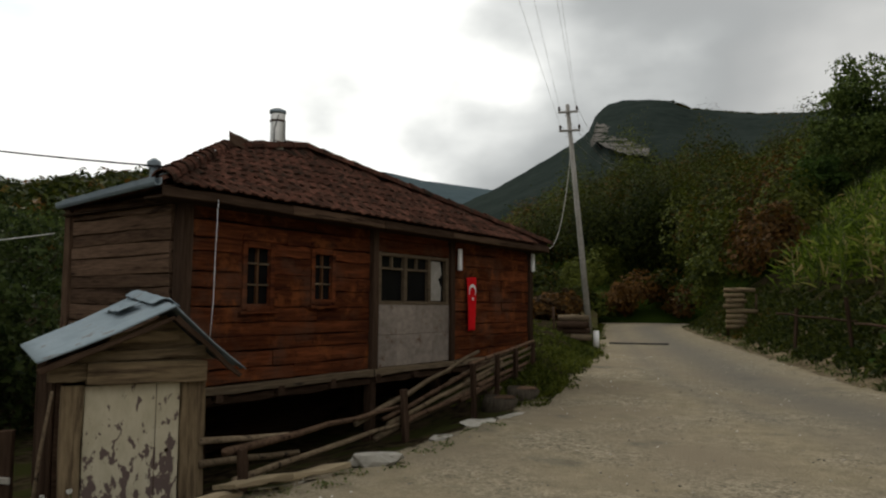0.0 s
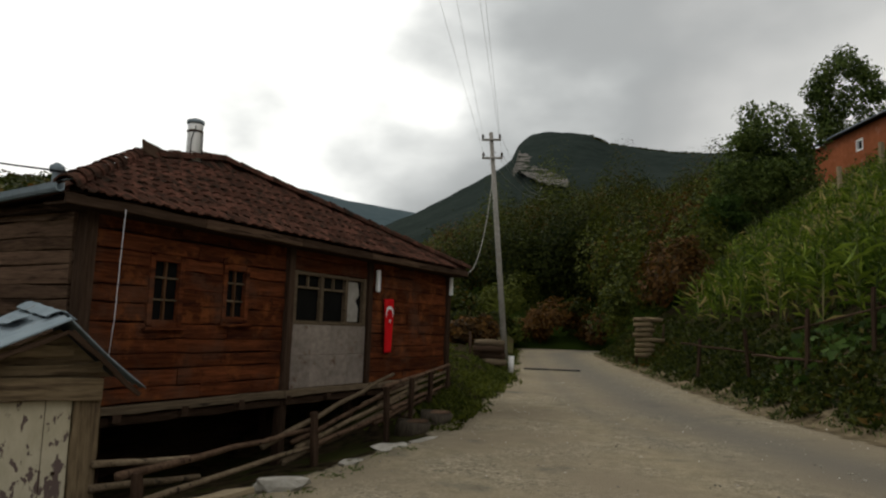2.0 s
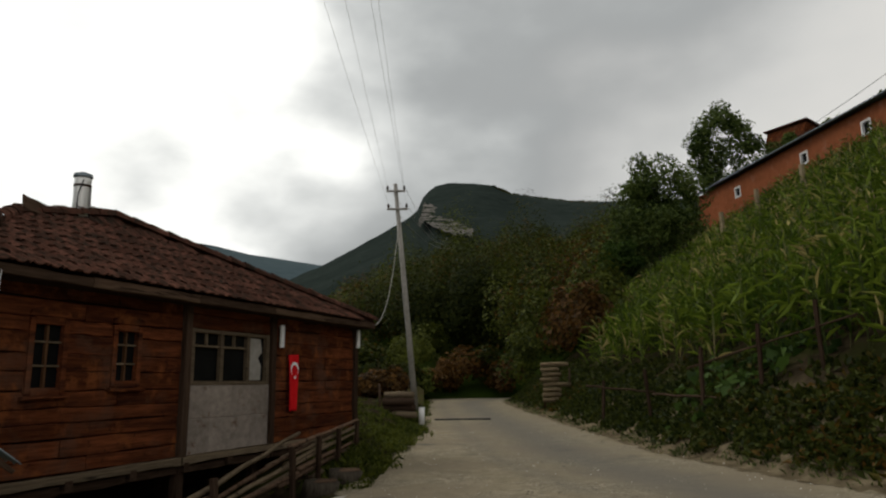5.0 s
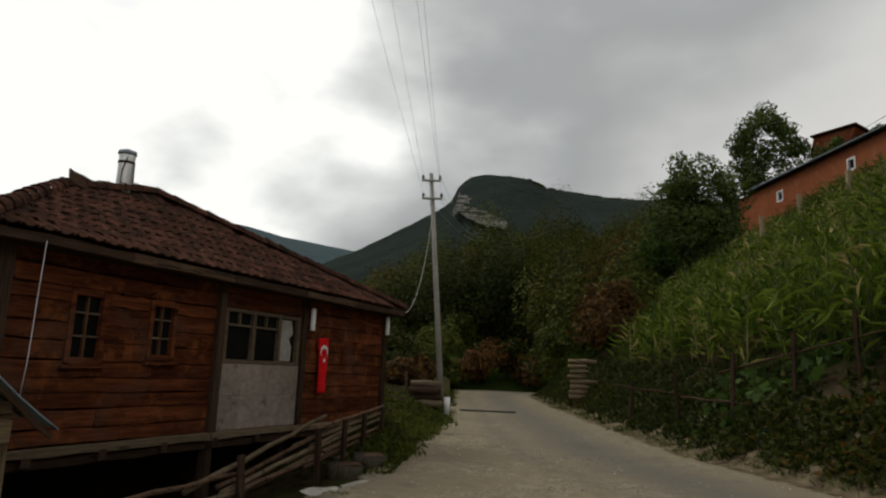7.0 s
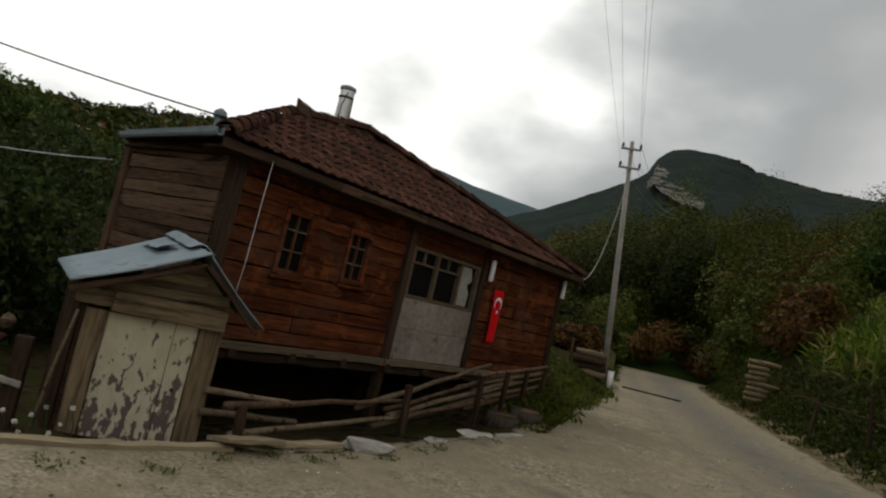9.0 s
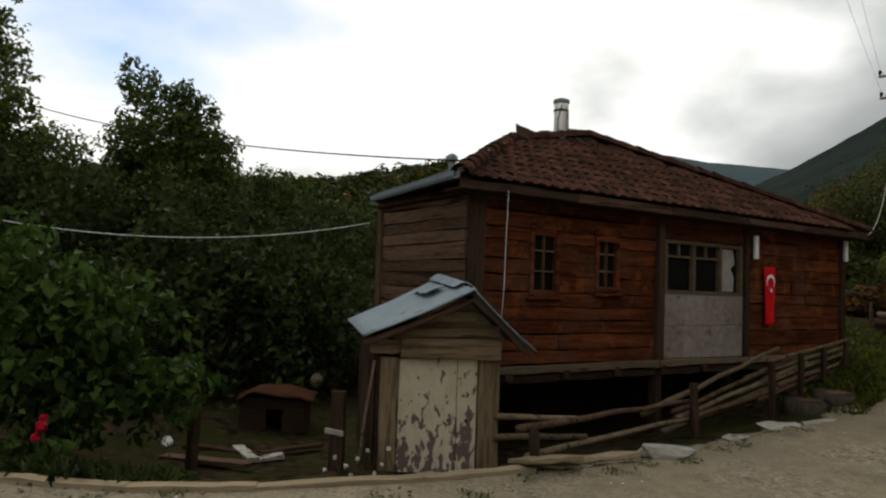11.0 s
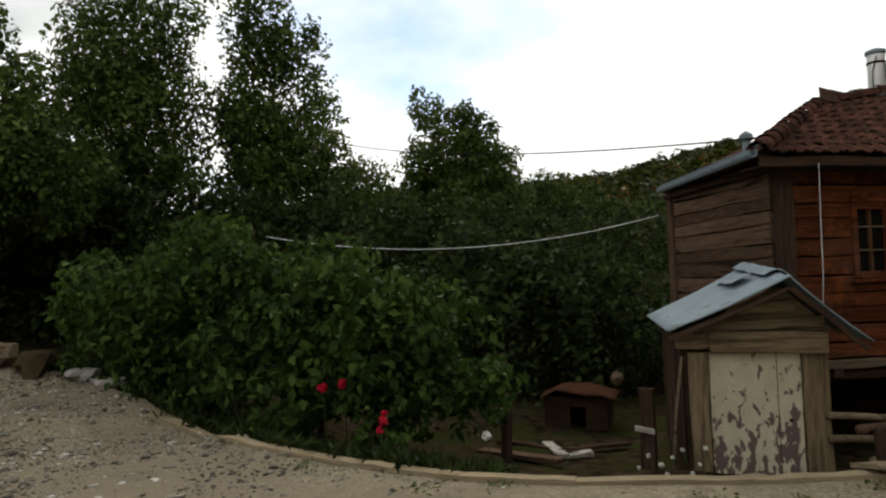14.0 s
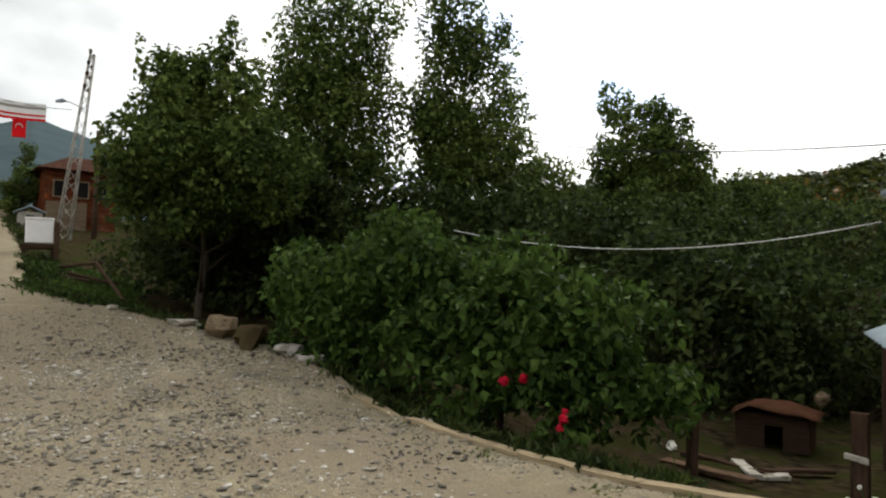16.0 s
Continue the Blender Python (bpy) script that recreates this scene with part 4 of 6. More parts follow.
# ---- kerb timbers along the yard ----
kerb = thing("kerb_timber", "long weathered half-buried timber edging the yard", "kerb")
line = [Vector((*q, 0)) for q in LEFT_EDGE if -11 < q[0] < -3.0]
for a, b in zip(line[:-1], line[1:]):
    c, d = (a + b) / 2, b - a
    zc = float(ground_parts(c.x, c.y)[0])
    zc2 = float(ground_parts(b.x, b.y)[0]) - float(ground_parts(a.x, a.y)[0])
    part("timber", plank_mesh("timber", d.length + 0.03, 0.15, 0.14, M_TIMBER, rnd, rough=0.012, cuts=6, bevel=0.02), M_TIMBER, kerb,
         m=pose(c.x, c.y, zc - 0.03, 0, -math.degrees(math.atan2(zc2, d.length)), math.degrees(math.atan2(d.y, d.x))))


# ---- stones and slabs ----
def rock_mesh(name, sx, sy, sz, mat, seed, flat=0.0):
    r = random.Random(seed)
    bm = bmesh.new()
    bmesh.ops.create_icosphere(bm, subdivisions=2, radius=0.5)
    off = Vector((r.uniform(0, 50), r.uniform(0, 50), 0))
    for v in bm.verts:
        n1 = 1 + 0.5 * noise.noise(v.co * 2.2 + off) + 0.25 * noise.cell(v.co * 3.0 + off)
        v.co *= n1
        if flat and v.co.z > 0.5 - flat:
            v.co.z = 0.5 - flat + (v.co.z - 0.5 + flat) * 0.2
        v.co = Vector((v.co.x * sx, v.co.y * sy, v.co.z * sz))
    me_r = bpy.data.meshes.new(name)
    bm.to_mesh(me_r)
    bm.free()
    me_r.materials.append(mat)
    return me_r


def on_ground(az, r, dz=0.0):
    p = polar(az, r)
    return (p.x, p.y, gz(p.x, p.y) + dz)


for k, (az, r, sx, sy, sz, rot, lab, mat) in enumerate((
        (18.9, 7.35, 0.50, 0.30, 0.22, 10, "pale rounded stone at the road's edge", M_STONE), (7.4, 11.3, 1.0, 0.55, 0.14, 60, "flat pale stone slab at the road's edge", M_STONE),
        (10.6, 10.8, 0.7, 0.5, 0.14, 70, "flat grey stone slab at the road's edge", M_STONE), (93.6, 12.9, 0.8, 0.42, 0.75, 30, "tilted grey stone on the yard's edge", M_GREYWOOD),
        (91.2, 12.4, 1.0, 0.5, 0.62, -20, "brown weathered rock on the yard's edge", M_BANK), (88.2, 11.7, 0.65, 0.45, 0.3, 0, "white broken stone on the yard's edge", M_CONCRETE),
        (86.6, 11.2, 0.55, 0.4, 0.26, 50, "white broken stone on the yard's edge", M_CONCRETE), (96.4, 13.9, 0.8, 0.45, 0.2, 40, "flat grey stone on the yard's edge", M_STONE),
        (77.4, 8.15, 0.16, 0.13, 0.12, 0, "small pale stone on the kerb timber", M_STONE), (101.4, 15.4, 0.3, 0.25, 0.2, 0, "small grey stone beside the road", M_STONE),
        (23.5, 7.3, 0.30, 0.2, 0.12, 40, "grey stone at the road's edge", M_STONE), (13.6, 9.6, 0.35, 0.25, 0.14, 20, "grey stone at the road's edge", M_STONE))):
    ob = tagged(new("stone", rock_mesh("stone", sx, sy, sz, mat, 40 + k, 0.25)), lab, "stone", "stones along the road edge")
    ob.matrix_basis = pose(*on_ground(az, r, sz * 0.18), 0, 0, rot)
for az, r, w, rot in ((24.3, 6.95, 0.78, 62), (28.2, 6.45, 0.55, 58)):
    ob = tagged(new("stone_slab", plank_mesh("stone_slab", w, 0.42, 0.05, M_TIMBER, rnd)), "flat tan stone slab on the road's edge", "slab", "stone slabs")
    ob.matrix_basis = pose(*on_ground(az, r, 0.07), -12, 0, rot)
for az, r in ((7.2, 13.2), (9.0, 12.6)):
    x, y, z = on_ground(az, r)
    st = thing("tree_stump", "sawn brown tree stump beside the fence", "stump", pose(x, y, z), "stumps by the fence")
    part("trunk", tube_mesh("trunk", [(0, 0, -0.1), (0, 0, 0.08), (0.01, 0, 0.18)], [0.36, 0.31, 0.29], M_BARK, 12, rnd, 0.08), M_BARK, st)
    part("cut_face", tube_mesh("cut_face", [(0.01, 0, 0.181), (0.01, 0, 0.19)], [0.265, 0.26], M_BROWNWOOD, 12, rnd, 0.06), M_BROWNWOOD, st)

# ---- house fixtures ----
# flag: red cloth hung along the wall
def cloth(name, pts_fn, nu, nv, mat, parent=None):
    vs = [pts_fn(i / nu, j / nv) for i in range(nu + 1) for j in range(nv + 1)]
    fs = [(i * (nv + 1) + j, i * (nv + 1) + j + 1, (i + 1) * (nv + 1) + j + 1, (i + 1) * (nv + 1) + j) for i in range(nu) for j in range(nv)]
    bm = bmesh.new()
    bm.from_mesh(mesh_from(name, vs, fs, mat, True))
    bmesh.ops.solidify(bm, geom=bm.faces[:], thickness=0.004)
    return part(name, bm, mat, parent, smooth=True)


flag = thing("wall_flag", "red cloth flag with white crescent hung on the wall", "flag", HOUSE @ pose(11.68, Y0 - 0.1, 2.17))


def flag_fn(u, v):
    return Vector((0.06 + 0.36 * u * (1 - 0.2 * v) + 0.07 * v, -0.02 * math.sin(7 * u + 3 * v) - 0.012 * math.sin(11 * u), -1.06 * v + 0.02 * u))


cloth("cloth", flag_fn, 14, 20, M_FLAG, flag)
cres = bmesh.new()
outer = [(0.135 * math.cos(a), 0.135 * math.sin(a)) for a in np.linspace(radians(40), radians(320), 18)]
inner = [(0.035 + 0.108 * math.cos(a), 0.108 * math.sin(a)) for a in np.linspace(radians(318), radians(42), 18)]
cres.faces.new([cres.verts.new((0.235 - y, -0.036, -0.26 - x)) for x, y in outer + inner])
part("crescent", cres, M_WHITE, flag, "white crescent")
star = bmesh.new()
star.faces.new([star.verts.new((0.25 + (0.055 if k % 2 == 0 else 0.022) * math.sin(k * math.pi / 5), -0.036, -0.42 + (0.055 if k % 2 == 0 else 0.022) * math.cos(k * math.pi / 5))) for k in range(10)])
part("star", star, M_WHITE, flag, "white star")
for x, z, h in ((11.46, 2.51, 0.42), (X1 - 0.05, 2.62, 0.42)):
    mb = thing("meter_box", "narrow white plastic strip box on the plank wall", "box", HOUSE @ pose(x, Y0 - 0.13, z), "wall boxes")
    part("body", box(bmesh.new(), -0.05, 0.05, -0.03, 0.03, -h / 2, h / 2, 0.012), M_WHITE, mb)
    part("clip", box(bmesh.new(), -0.03, 0.03, -0.04, -0.031, -h / 2 + 0.04, -h / 2 + 0.07), M_STEEL, mb)
hang = tube_mesh("hanging_wire", [(5.52, 7.16, 2.9), (5.51, 7.17, 2.3), (5.49, 7.16, 1.6), (5.45, 7.15, 1.18)], [0.005] * 4, M_WCABLE, 5)
tagged(new("hanging_wire", hang), "thin white wire hanging from the eave", "wire").matrix_basis = HOUSE

# gutter on the short eave
gut = thing("gutter", "long galvanised gutter under the short eave", "gutter", HOUSE)
d = C_BL - C_FL
gang = math.degrees(math.atan2(d.y, d.x))
prof = [(-0.01, 0.07), (-0.01, -0.05), (-0.05, -0.09), (-0.12, -0.09), (-0.15, -0.04), (-0.15, 0.05), (-0.13, 0.05), (-0.135, -0.03), (-0.11, -0.07), (-0.05, -0.07), (-0.03, -0.04), (-0.03, 0.07)]
bm = bmesh.new()
rings = []
for t in np.linspace(0, 1, 9):
    rings.append([bm.verts.new(C_FL + d * t + Vector((a * 0.7, -a * 0.07, b * 0.62 + 0.01))) for a, b in prof])
for a, b in zip(rings[:-1], rings[1:]):
    for i in range(len(prof)):
        j = (i + 1) % len(prof)
        bm.faces.new((a[i], a[j], b[j], b[i]))
bm.faces.new(rings[0])
bm.faces.new(rings[-1][::-1])
bmesh.ops.recalc_face_normals(bm, faces=bm.faces)
part("channel", bm, M_ZINC, gut)
slab("edge_sheet", [C_FL + Vector((-0.02, 0, 0.09)), C_BL + Vector((-0.02, 0, 0.09)), C_BL + Vector((0.10, 0, 0.13)), C_FL + Vector((0.10, 0, 0.13))], 0.01, M_ZINC, gut)

# water heater tank on the ridge
tank = thing("water_heater", "upright steel water heater tank with pipes on the roof", "tank", HOUSE @ pose(8.48, 9.45, 4.36) @ Matrix.Diagonal((0.88, 0.88, 1.02, 1)))
part("cylinder", tube_mesh("cylinder", [(0, 0, 0), (0, 0, 0.03), (0, 0, 0.62), (0.005, 0, 0.66)], [0.145, 0.15, 0.15, 0.15], M_STEEL, 18), M_STEEL, tank)
part("cap", tube_mesh("cap", [(0, 0, 0.66), (0, 0, 0.675), (0, 0, 0.72), (0, 0, 0.755)], [0.165, 0.172, 0.165, 0.06], M_ZINC, 18), M_ZINC, tank)
part("leg", tube_mesh("leg", [(-0.20, -0.12, -0.14), (-0.19, -0.12, 0.35), (-0.10, -0.13, 0.60)], [0.012] * 3, M_CABLE, 6), M_CABLE, tank)
part("leg", tube_mesh("leg", [(0.06, -0.17, -0.16), (0.05, -0.16, 0.50)], [0.012] * 2, M_CABLE, 6), M_CABLE, tank)
part("strap", tube_mesh("strap", [(0, 0, 0.50), (0, 0, 0.54)], [0.156, 0.156], M_DARKWOOD, 18), M_DARKWOOD, tank)
part("pipe", tube_mesh("pipe", [(0.14, 0, 0.20), (0.3, 0, 0.22), (0.45, 0, 0.14), (0.52, 0, 0.0), (0.55, -0.02, -0.1)], [0.03] * 5, M_CONCRETE, 7), M_CONCRETE, tank)
part("pipe", tube_mesh("pipe", [(-0.14, 0, 0.05), (-0.35, -0.02, 0.10), (-0.6, -0.04, 0.06), (-0.75, -0.06, -0.06)], [0.028] * 4, M_CONCRETE, 7), M_CONCRETE, tank)
plate = tagged(new("metal_plate", plank_mesh("metal_plate", 0.42, 0.03, 0.24, M_DARKWOOD, rnd)), "dark sheet lying propped on the roof ridge", "sheet")
plate.matrix_basis = HOUSE @ pose(7.55, 9.32, 4.32, -20, 12, 0)
vent = thing("chimney_cowl", "small round metal cowl at the roof corner", "cowl", HOUSE @ pose(5.1, 7.9, 3.20) @ Matrix.Diagonal((0.72, 0.72, 0.8, 1)))
part("pipe", tube_mesh("pipe", [(0, 0, -0.15), (0, 0, 0.14)], [0.07, 0.07], M_ZINC, 12), M_ZINC, vent)
part("cap", tube_mesh("cap", [(0, 0, 0.14), (0, 0, 0.16), (0, 0, 0.24), (0, 0, 0.29)], [0.10, 0.125, 0.11, 0.03], M_ZINC, 14), M_ZINC, vent)

# ---- utility pole by the road and its wires ----
PB = polar(1.55, 30.0)
PB.z = gz(PB.x, PB.y) - 0.3
PT = polar(3.2, 30.0, 1.6 + 30 * math.tan(radians(16.2)))
up = thing("utility_pole", "slightly leaning grey concrete utility pole with two cross arms", "pole")
part("shaft", tube_mesh("shaft", [PB, PB.lerp(PT, 0.5), PT], [0.13, 0.115, 0.085], M_CONCRETE, 8), M_CONCRETE, up)
for f, w in ((0.965, 0.42), (0.885, 0.45)):
    c = PB.lerp(PT, f)
    arm = part("cross_arm", plank_mesh("cross_arm", 2 * w, 0.09, 0.08, M_CONCRETE, rnd, rough=0.002), M_CONCRETE, up, m=Matrix.Translation(c + Vector((0, -0.12, 0))))
    for s in (-1, 1):
        part("insulator", tube_mesh("insulator", [c + Vector((s * (w - 0.05), -0.12, 0.04)), c + Vector((s * (w - 0.05), -0.12, 0.14)), c + Vector((s * (w - 0.05), -0.12, 0.24))], [0.03, 0.055, 0.04], M_DARKWOOD, 8), M_DARKWOOD, up)


def cable(label, pts, r, mat):
    return tagged(new("cable", tube_mesh("cable", pts, [r] * len(pts), mat, 5)), label, "cable", "overhead cables")


for off, zf, far in ((-0.37, 0.965, (-2.6, -6, 15.6)), (0.37, 0.965, (-1.5, -6, 15.9)), (-0.40, 0.885, (-3.6, -6, 14.8)), (0.40, 0.885, (-1.9, -6, 15.2))):
    c = PB.lerp(PT, zf) + Vector((off, -0.12, 0.24))
    cable("thin grey overhead line from the utility pole", sag(c, far, 0.5, 20), 0.0045, M_CONCRETE)
    cable("thin grey overhead line beyond the utility pole", sag(c, polar(-1.5 + off, 75, 17 + off), 1.2, 14), 0.008, M_CONCRETE)
eave_r = HOUSE @ Vector((EX1 - 0.1, EY0 + 0.1, EZ - 0.05))
cable("pale service cable sagging from the pole to the eave", sag(PB.lerp(PT, 0.83), eave_r, 1.35, 20), 0.013, M_CONCRETE)
corner = HOUSE @ Vector((5.0, 7.4, 3.25))
cable("black overhead cable running to the roof corner", sag(corner, polar(72, 22, 1.6 + 22 * math.tan(radians(12.3))), 0.35, 24), 0.011, M_CABLE)
cl = HOUSE @ Vector((5.1, 10.3, 2.62))
cable("white clothes line sagging between house and trees", sag(cl, polar(75.1, 12.0, 1.6 + 12.0 * math.tan(radians(4.4))), 0.36, 28), 0.008, M_WCABLE)

# ---- trees and bushes ----
def limbs(rng, top, spread, count, base_r, lean=(0, 0)):
    """A tapered trunk with limbs, as one mesh."""
    vs, fs = [], []

    def add(pts, radii, sides=7):
        me_t = tube_mesh("limb", pts, radii, M_BARK, sides)
        o = len(vs)
        vs.extend([v.co.copy() for v in me_t.vertices])
        fs.extend([tuple(o + i for i in p.vertices) for p in me_t.polygons])
        bpy.data.meshes.remove(me_t)

    n = 7
    axis = [Vector((lean[0] * (i / n) ** 1.5 + 0.08 * top / 5 * math.sin(i * 1.7), lean[1] * (i / n) ** 1.5 + 0.06 * top / 5 * math.cos(i * 2.1), -0.3 + (top * 0.9 + 0.3) * i / n)) for i in range(n + 1)]
    add(axis, [base_r * (1.25 - 0.3 * min(i, 1)) * (1 - 0.85 * i / n) + 0.012 for i in range(n + 1)], 9)
    for k in range(count):
        f = 0.28 + 0.62 * (k + 0.5) / count
        a = axis[int(f * n)].lerp(axis[min(n, int(f * n) + 1)], f * n % 1)
        an = k * 2.4 + rng.uniform(-0.4, 0.4)
        ln = spread * (1.15 - 0.6 * f) * rng.uniform(0.7, 1.1)
        out = Vector((math.cos(an), math.sin(an), 0))
        pts = [a, a + out * ln * 0.4 + Vector((0, 0, ln * 0.25)), a + out * ln * 0.75 + Vector((0, 0, ln * 0.55)), a + out * ln + Vector((0, 0, ln * 0.9))]
        r = base_r * (1 - f) * 0.55 + 0.015
        add(pts, [r, r * 0.7, r * 0.45, 0.008], 6)
        for s in (-1, 1):
            b = pts[1].lerp(pts[2], rng.uniform(0.2, 0.9))
            side = Vector((-out.y, out.x, 0)) * s
            add([b, b + (out + side) * ln * 0.25 + Vector((0, 0, ln * 0.15)), b + (out * 0.8 + side) * ln * 0.5 + Vector((0, 0, ln * 0.4))], [r * 0.45, r * 0.3, 0.006], 5)
    return mesh_from("trunk", vs, fs, M_BARK, smooth=True)


def tree(label, az, r, clumps, count, size, seed, mat=None, trunk_top=None, trunk_r=0.16, name="tree", category="tree", base=None, shell=0.5, spread=None, droop=0.4):
    """clumps: (az, el, distance, half width, half height) seen from the viewpoint, as spheroids of leaves."""
    rng_n = np.random.default_rng(seed)
    rr = random.Random(seed)
    p = polar(az, r)
    p.z = gz(p.x, p.y) if base is None else base
    th = thing(name, label, category, pose(*p))
    local = []
    for caz, cel, cr, w, h in clumps:
        c = polar(caz, cr, 1.6 + cr * math.tan(radians(cel))) - p
        local.append((c.x, c.y, c.z, w, h))
    top = max(c[2] for c in local) if trunk_top is None else trunk_top
    spread = spread or max(0.5, 0.8 * max(math.hypot(c[0], c[1]) + c[3] * 0.5 for c in local))
    if trunk_r:
        part("trunk", limbs(rr, top, min(spread, top * 0.5), 9, trunk_r), M_BARK, th)
    # break every clump up into smaller tufts so that sky shows through
    tufts = []
    for x, y, z, w, h in local:
        k = max(5, int(10 * (w * w * h) ** 0.33 / max(0.3, size * 3.2)))
        for _ in range(k):
            d = rng_n.normal(size=3)
            d /= np.linalg.norm(d)
            q = 0.25 + 0.75 * rng_n.random() ** 0.5
            s = rng_n.uniform(0.28, 0.5)
            tufts.append((x + d[0] * w * q, y + d[1] * w * q, z + d[2] * h * q, w * s, h * s * 0.9))
    part("crown", leaf_crown("crown", rng_n, tufts, count, size, mat or L_TREE, droop=droop, shell=shell), None, th)
    return th


# trees behind the yard
tree("broad leafy tree with dense dark crown above the bank", 95.5, 17.5, [(98.8, 7.6, 15.5, 1.15, 1.1), (95.5, 9.8, 15.5, 1.5, 1.4), (93, 8.2, 15.5, 1.3, 1.1), (94.5, 14.5, 16, 1.0, 1.3), (98.5, 12.5, 16, 0.75, 1.2),
      (100.3, 9, 15.5, 0.5, 0.9), (91.5, 9, 17, 1.2, 1.5), (93.8, 17.6, 16, 0.35, 0.7), (100, 15.8, 15.5, 0.25, 0.55)], 27000, 0.14, 101, trunk_r=0.1, base=-0.6)
tree("tall dark leafy tree with ragged crown", 85.5, 21, [(86, 17, 20, 1.6, 2.0), (84, 12, 20, 1.8, 2.0), (88.5, 12.5, 20, 1.4, 2.0), (82.5, 16.5, 20, 1.0, 1.6), (87, 21, 20, 1.2, 1.2), (83, 21.5, 20, 1.0, 1.0),
      (85, 6.5, 20, 2.0, 1.6), (89.5, 18, 20, 0.7, 1.2)], 25000, 0.15, 102, trunk_r=0.16)
tree("tall slender leafy tree with ragged crown", 75.2, 21, [(75.8, 20.5, 20, 1.0, 1.8), (74, 16, 20, 1.3, 1.6), (77, 14, 20, 1.2, 1.8), (72.5, 19, 20, 0.7, 1.0), (71, 14.2, 20, 0.6, 0.6), (74.5, 10.5, 20, 1.6, 1.2),
      (77.5, 9, 20, 1.3, 1.4), (69.6, 13.9, 20, 0.35, 0.2), (73, 7.0, 20, 1.6, 1.0)], 21000, 0.145, 103, trunk_r=0.18)
tree("low leafy tree between taller trees", 69, 23, [(69.5, 8.4, 22, 1.3, 0.9), (67, 8, 22, 0.8, 0.8), (71.5, 5.5, 21, 1.3, 1.0), (66, 5.5, 22, 1.2, 1.0)], 9000, 0.12, 104, trunk_r=0.12)
tree("rounded leafy tree with a thin upright top", 59.5, 25, [(60.5, 10, 24, 1.5, 1.3), (57, 9, 24, 1.2, 1.0), (62.8, 12.5, 24, 0.6, 1.3), (63.3, 15.2, 24, 0.35, 0.7), (59.5, 13.5, 24, 0.6, 0.7), (58, 11.5, 24, 0.9, 0.8),
      (61.5, 13.6, 24, 0.85, 0.9), (58.6, 12.8, 24, 0.85, 0.8), (59, 6, 24, 1.9, 1.4), (55.6, 7.5, 24, 0.8, 0.9), (62, 7, 24, 1.4, 1.6)], 25000, 0.15, 105, trunk_r=0.16)
tree("small thin-topped tree among the thicket", 50.5, 27, [(50.5, 6.8, 27, 1.6, 0.8), (52, 8.0, 27, 0.5, 0.6), (48.5, 7.6, 27, 0.7, 0.5), (47, 5.5, 27, 1.5, 1.0), (53.5, 5, 27, 1.2, 1.0)], 9000, 0.13, 106, trunk_r=0.1)
# added tree: crown blocks sky light from the hollow, leaf colour darkened as shade
tree("dense shade-dark tree added to darken the hollow below the yard", 92.5, 19.5, [(97.5, 6.0, 18.5, 1.5, 1.0), (94.5, 7.5, 18.5, 1.6, 1.1), (91.5, 5.5, 18.5, 1.7, 1.2), (88.5, 5.0, 18.5, 1.6, 1.1), (94.0, 2.5, 19.5, 1.7, 1.2), (89.8, 1.0, 19.5, 1.7, 1.3), (97.2, 1.5, 20.0, 1.4, 1.0)],
     17000, 0.19, 107, L_SHADE, trunk_r=0.1)
# thicket closing the hollow, the hollow's shade put into its leaf colour
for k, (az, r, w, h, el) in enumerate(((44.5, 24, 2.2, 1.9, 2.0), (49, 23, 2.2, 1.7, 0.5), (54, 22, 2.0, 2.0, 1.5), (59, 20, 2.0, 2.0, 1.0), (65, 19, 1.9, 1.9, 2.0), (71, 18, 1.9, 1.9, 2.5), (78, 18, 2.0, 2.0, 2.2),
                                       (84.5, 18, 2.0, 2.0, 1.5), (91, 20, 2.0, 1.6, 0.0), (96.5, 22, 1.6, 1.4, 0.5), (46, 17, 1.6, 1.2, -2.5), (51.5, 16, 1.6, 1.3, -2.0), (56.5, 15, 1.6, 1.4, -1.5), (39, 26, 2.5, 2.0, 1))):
    tree("dense shrub darkened for shade in the hollow behind the house", az, r, [(az - 2, el, r, w, h), (az + 2, el + 0.8, r, w * 0.9, h), (az, el - 4.5, r, w, h), (az + 1, el + 3.2, r, w * 0.6, h * 0.6)], 3600, 0.19, 130 + k, L_SHADE, trunk_r=0.07,
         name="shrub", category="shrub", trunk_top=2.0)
# big fig bush at the yard's edge
tree("large fig bush with broad green leaves beside the yard", 71, 9.4,
     [(85.5, 0.5, 12.0, 0.95, 0.85), (82, -3.0, 11.4, 1.0, 0.9), (79, 1.2, 11.0, 0.95, 0.75), (75, 0.6, 10.4, 0.95, 0.75), (75, -4.0, 10.0, 1.0, 0.9), (70.5, 0.4, 9.8, 0.9, 0.65), (70, -4.2, 9.4, 0.9, 0.8),
      (66, -0.8, 9.3, 0.8, 0.65), (65, -5.2, 8.9, 0.85, 0.75), (61.5, -4.0, 8.9, 0.65, 0.65), (60, -8.0, 8.6, 0.65, 0.6), (87.3, -3.2, 12.2, 0.6, 0.7), (58.2, -9.0, 8.8, 0.45, 0.5), (66, -9.5, 8.7, 0.8, 0.45), (72, -8, 9.2, 0.8, 0.5),
      (78.5, -6.5, 10.2, 0.8, 0.55), (84, -5.5, 11.6, 0.7, 0.5)], 15000, 0.15, 150, L_BUSH, name="bush", category="bush", trunk_r=0.05, trunk_top=1.6, spread=1.2, shell=0.6, droop=1.2)
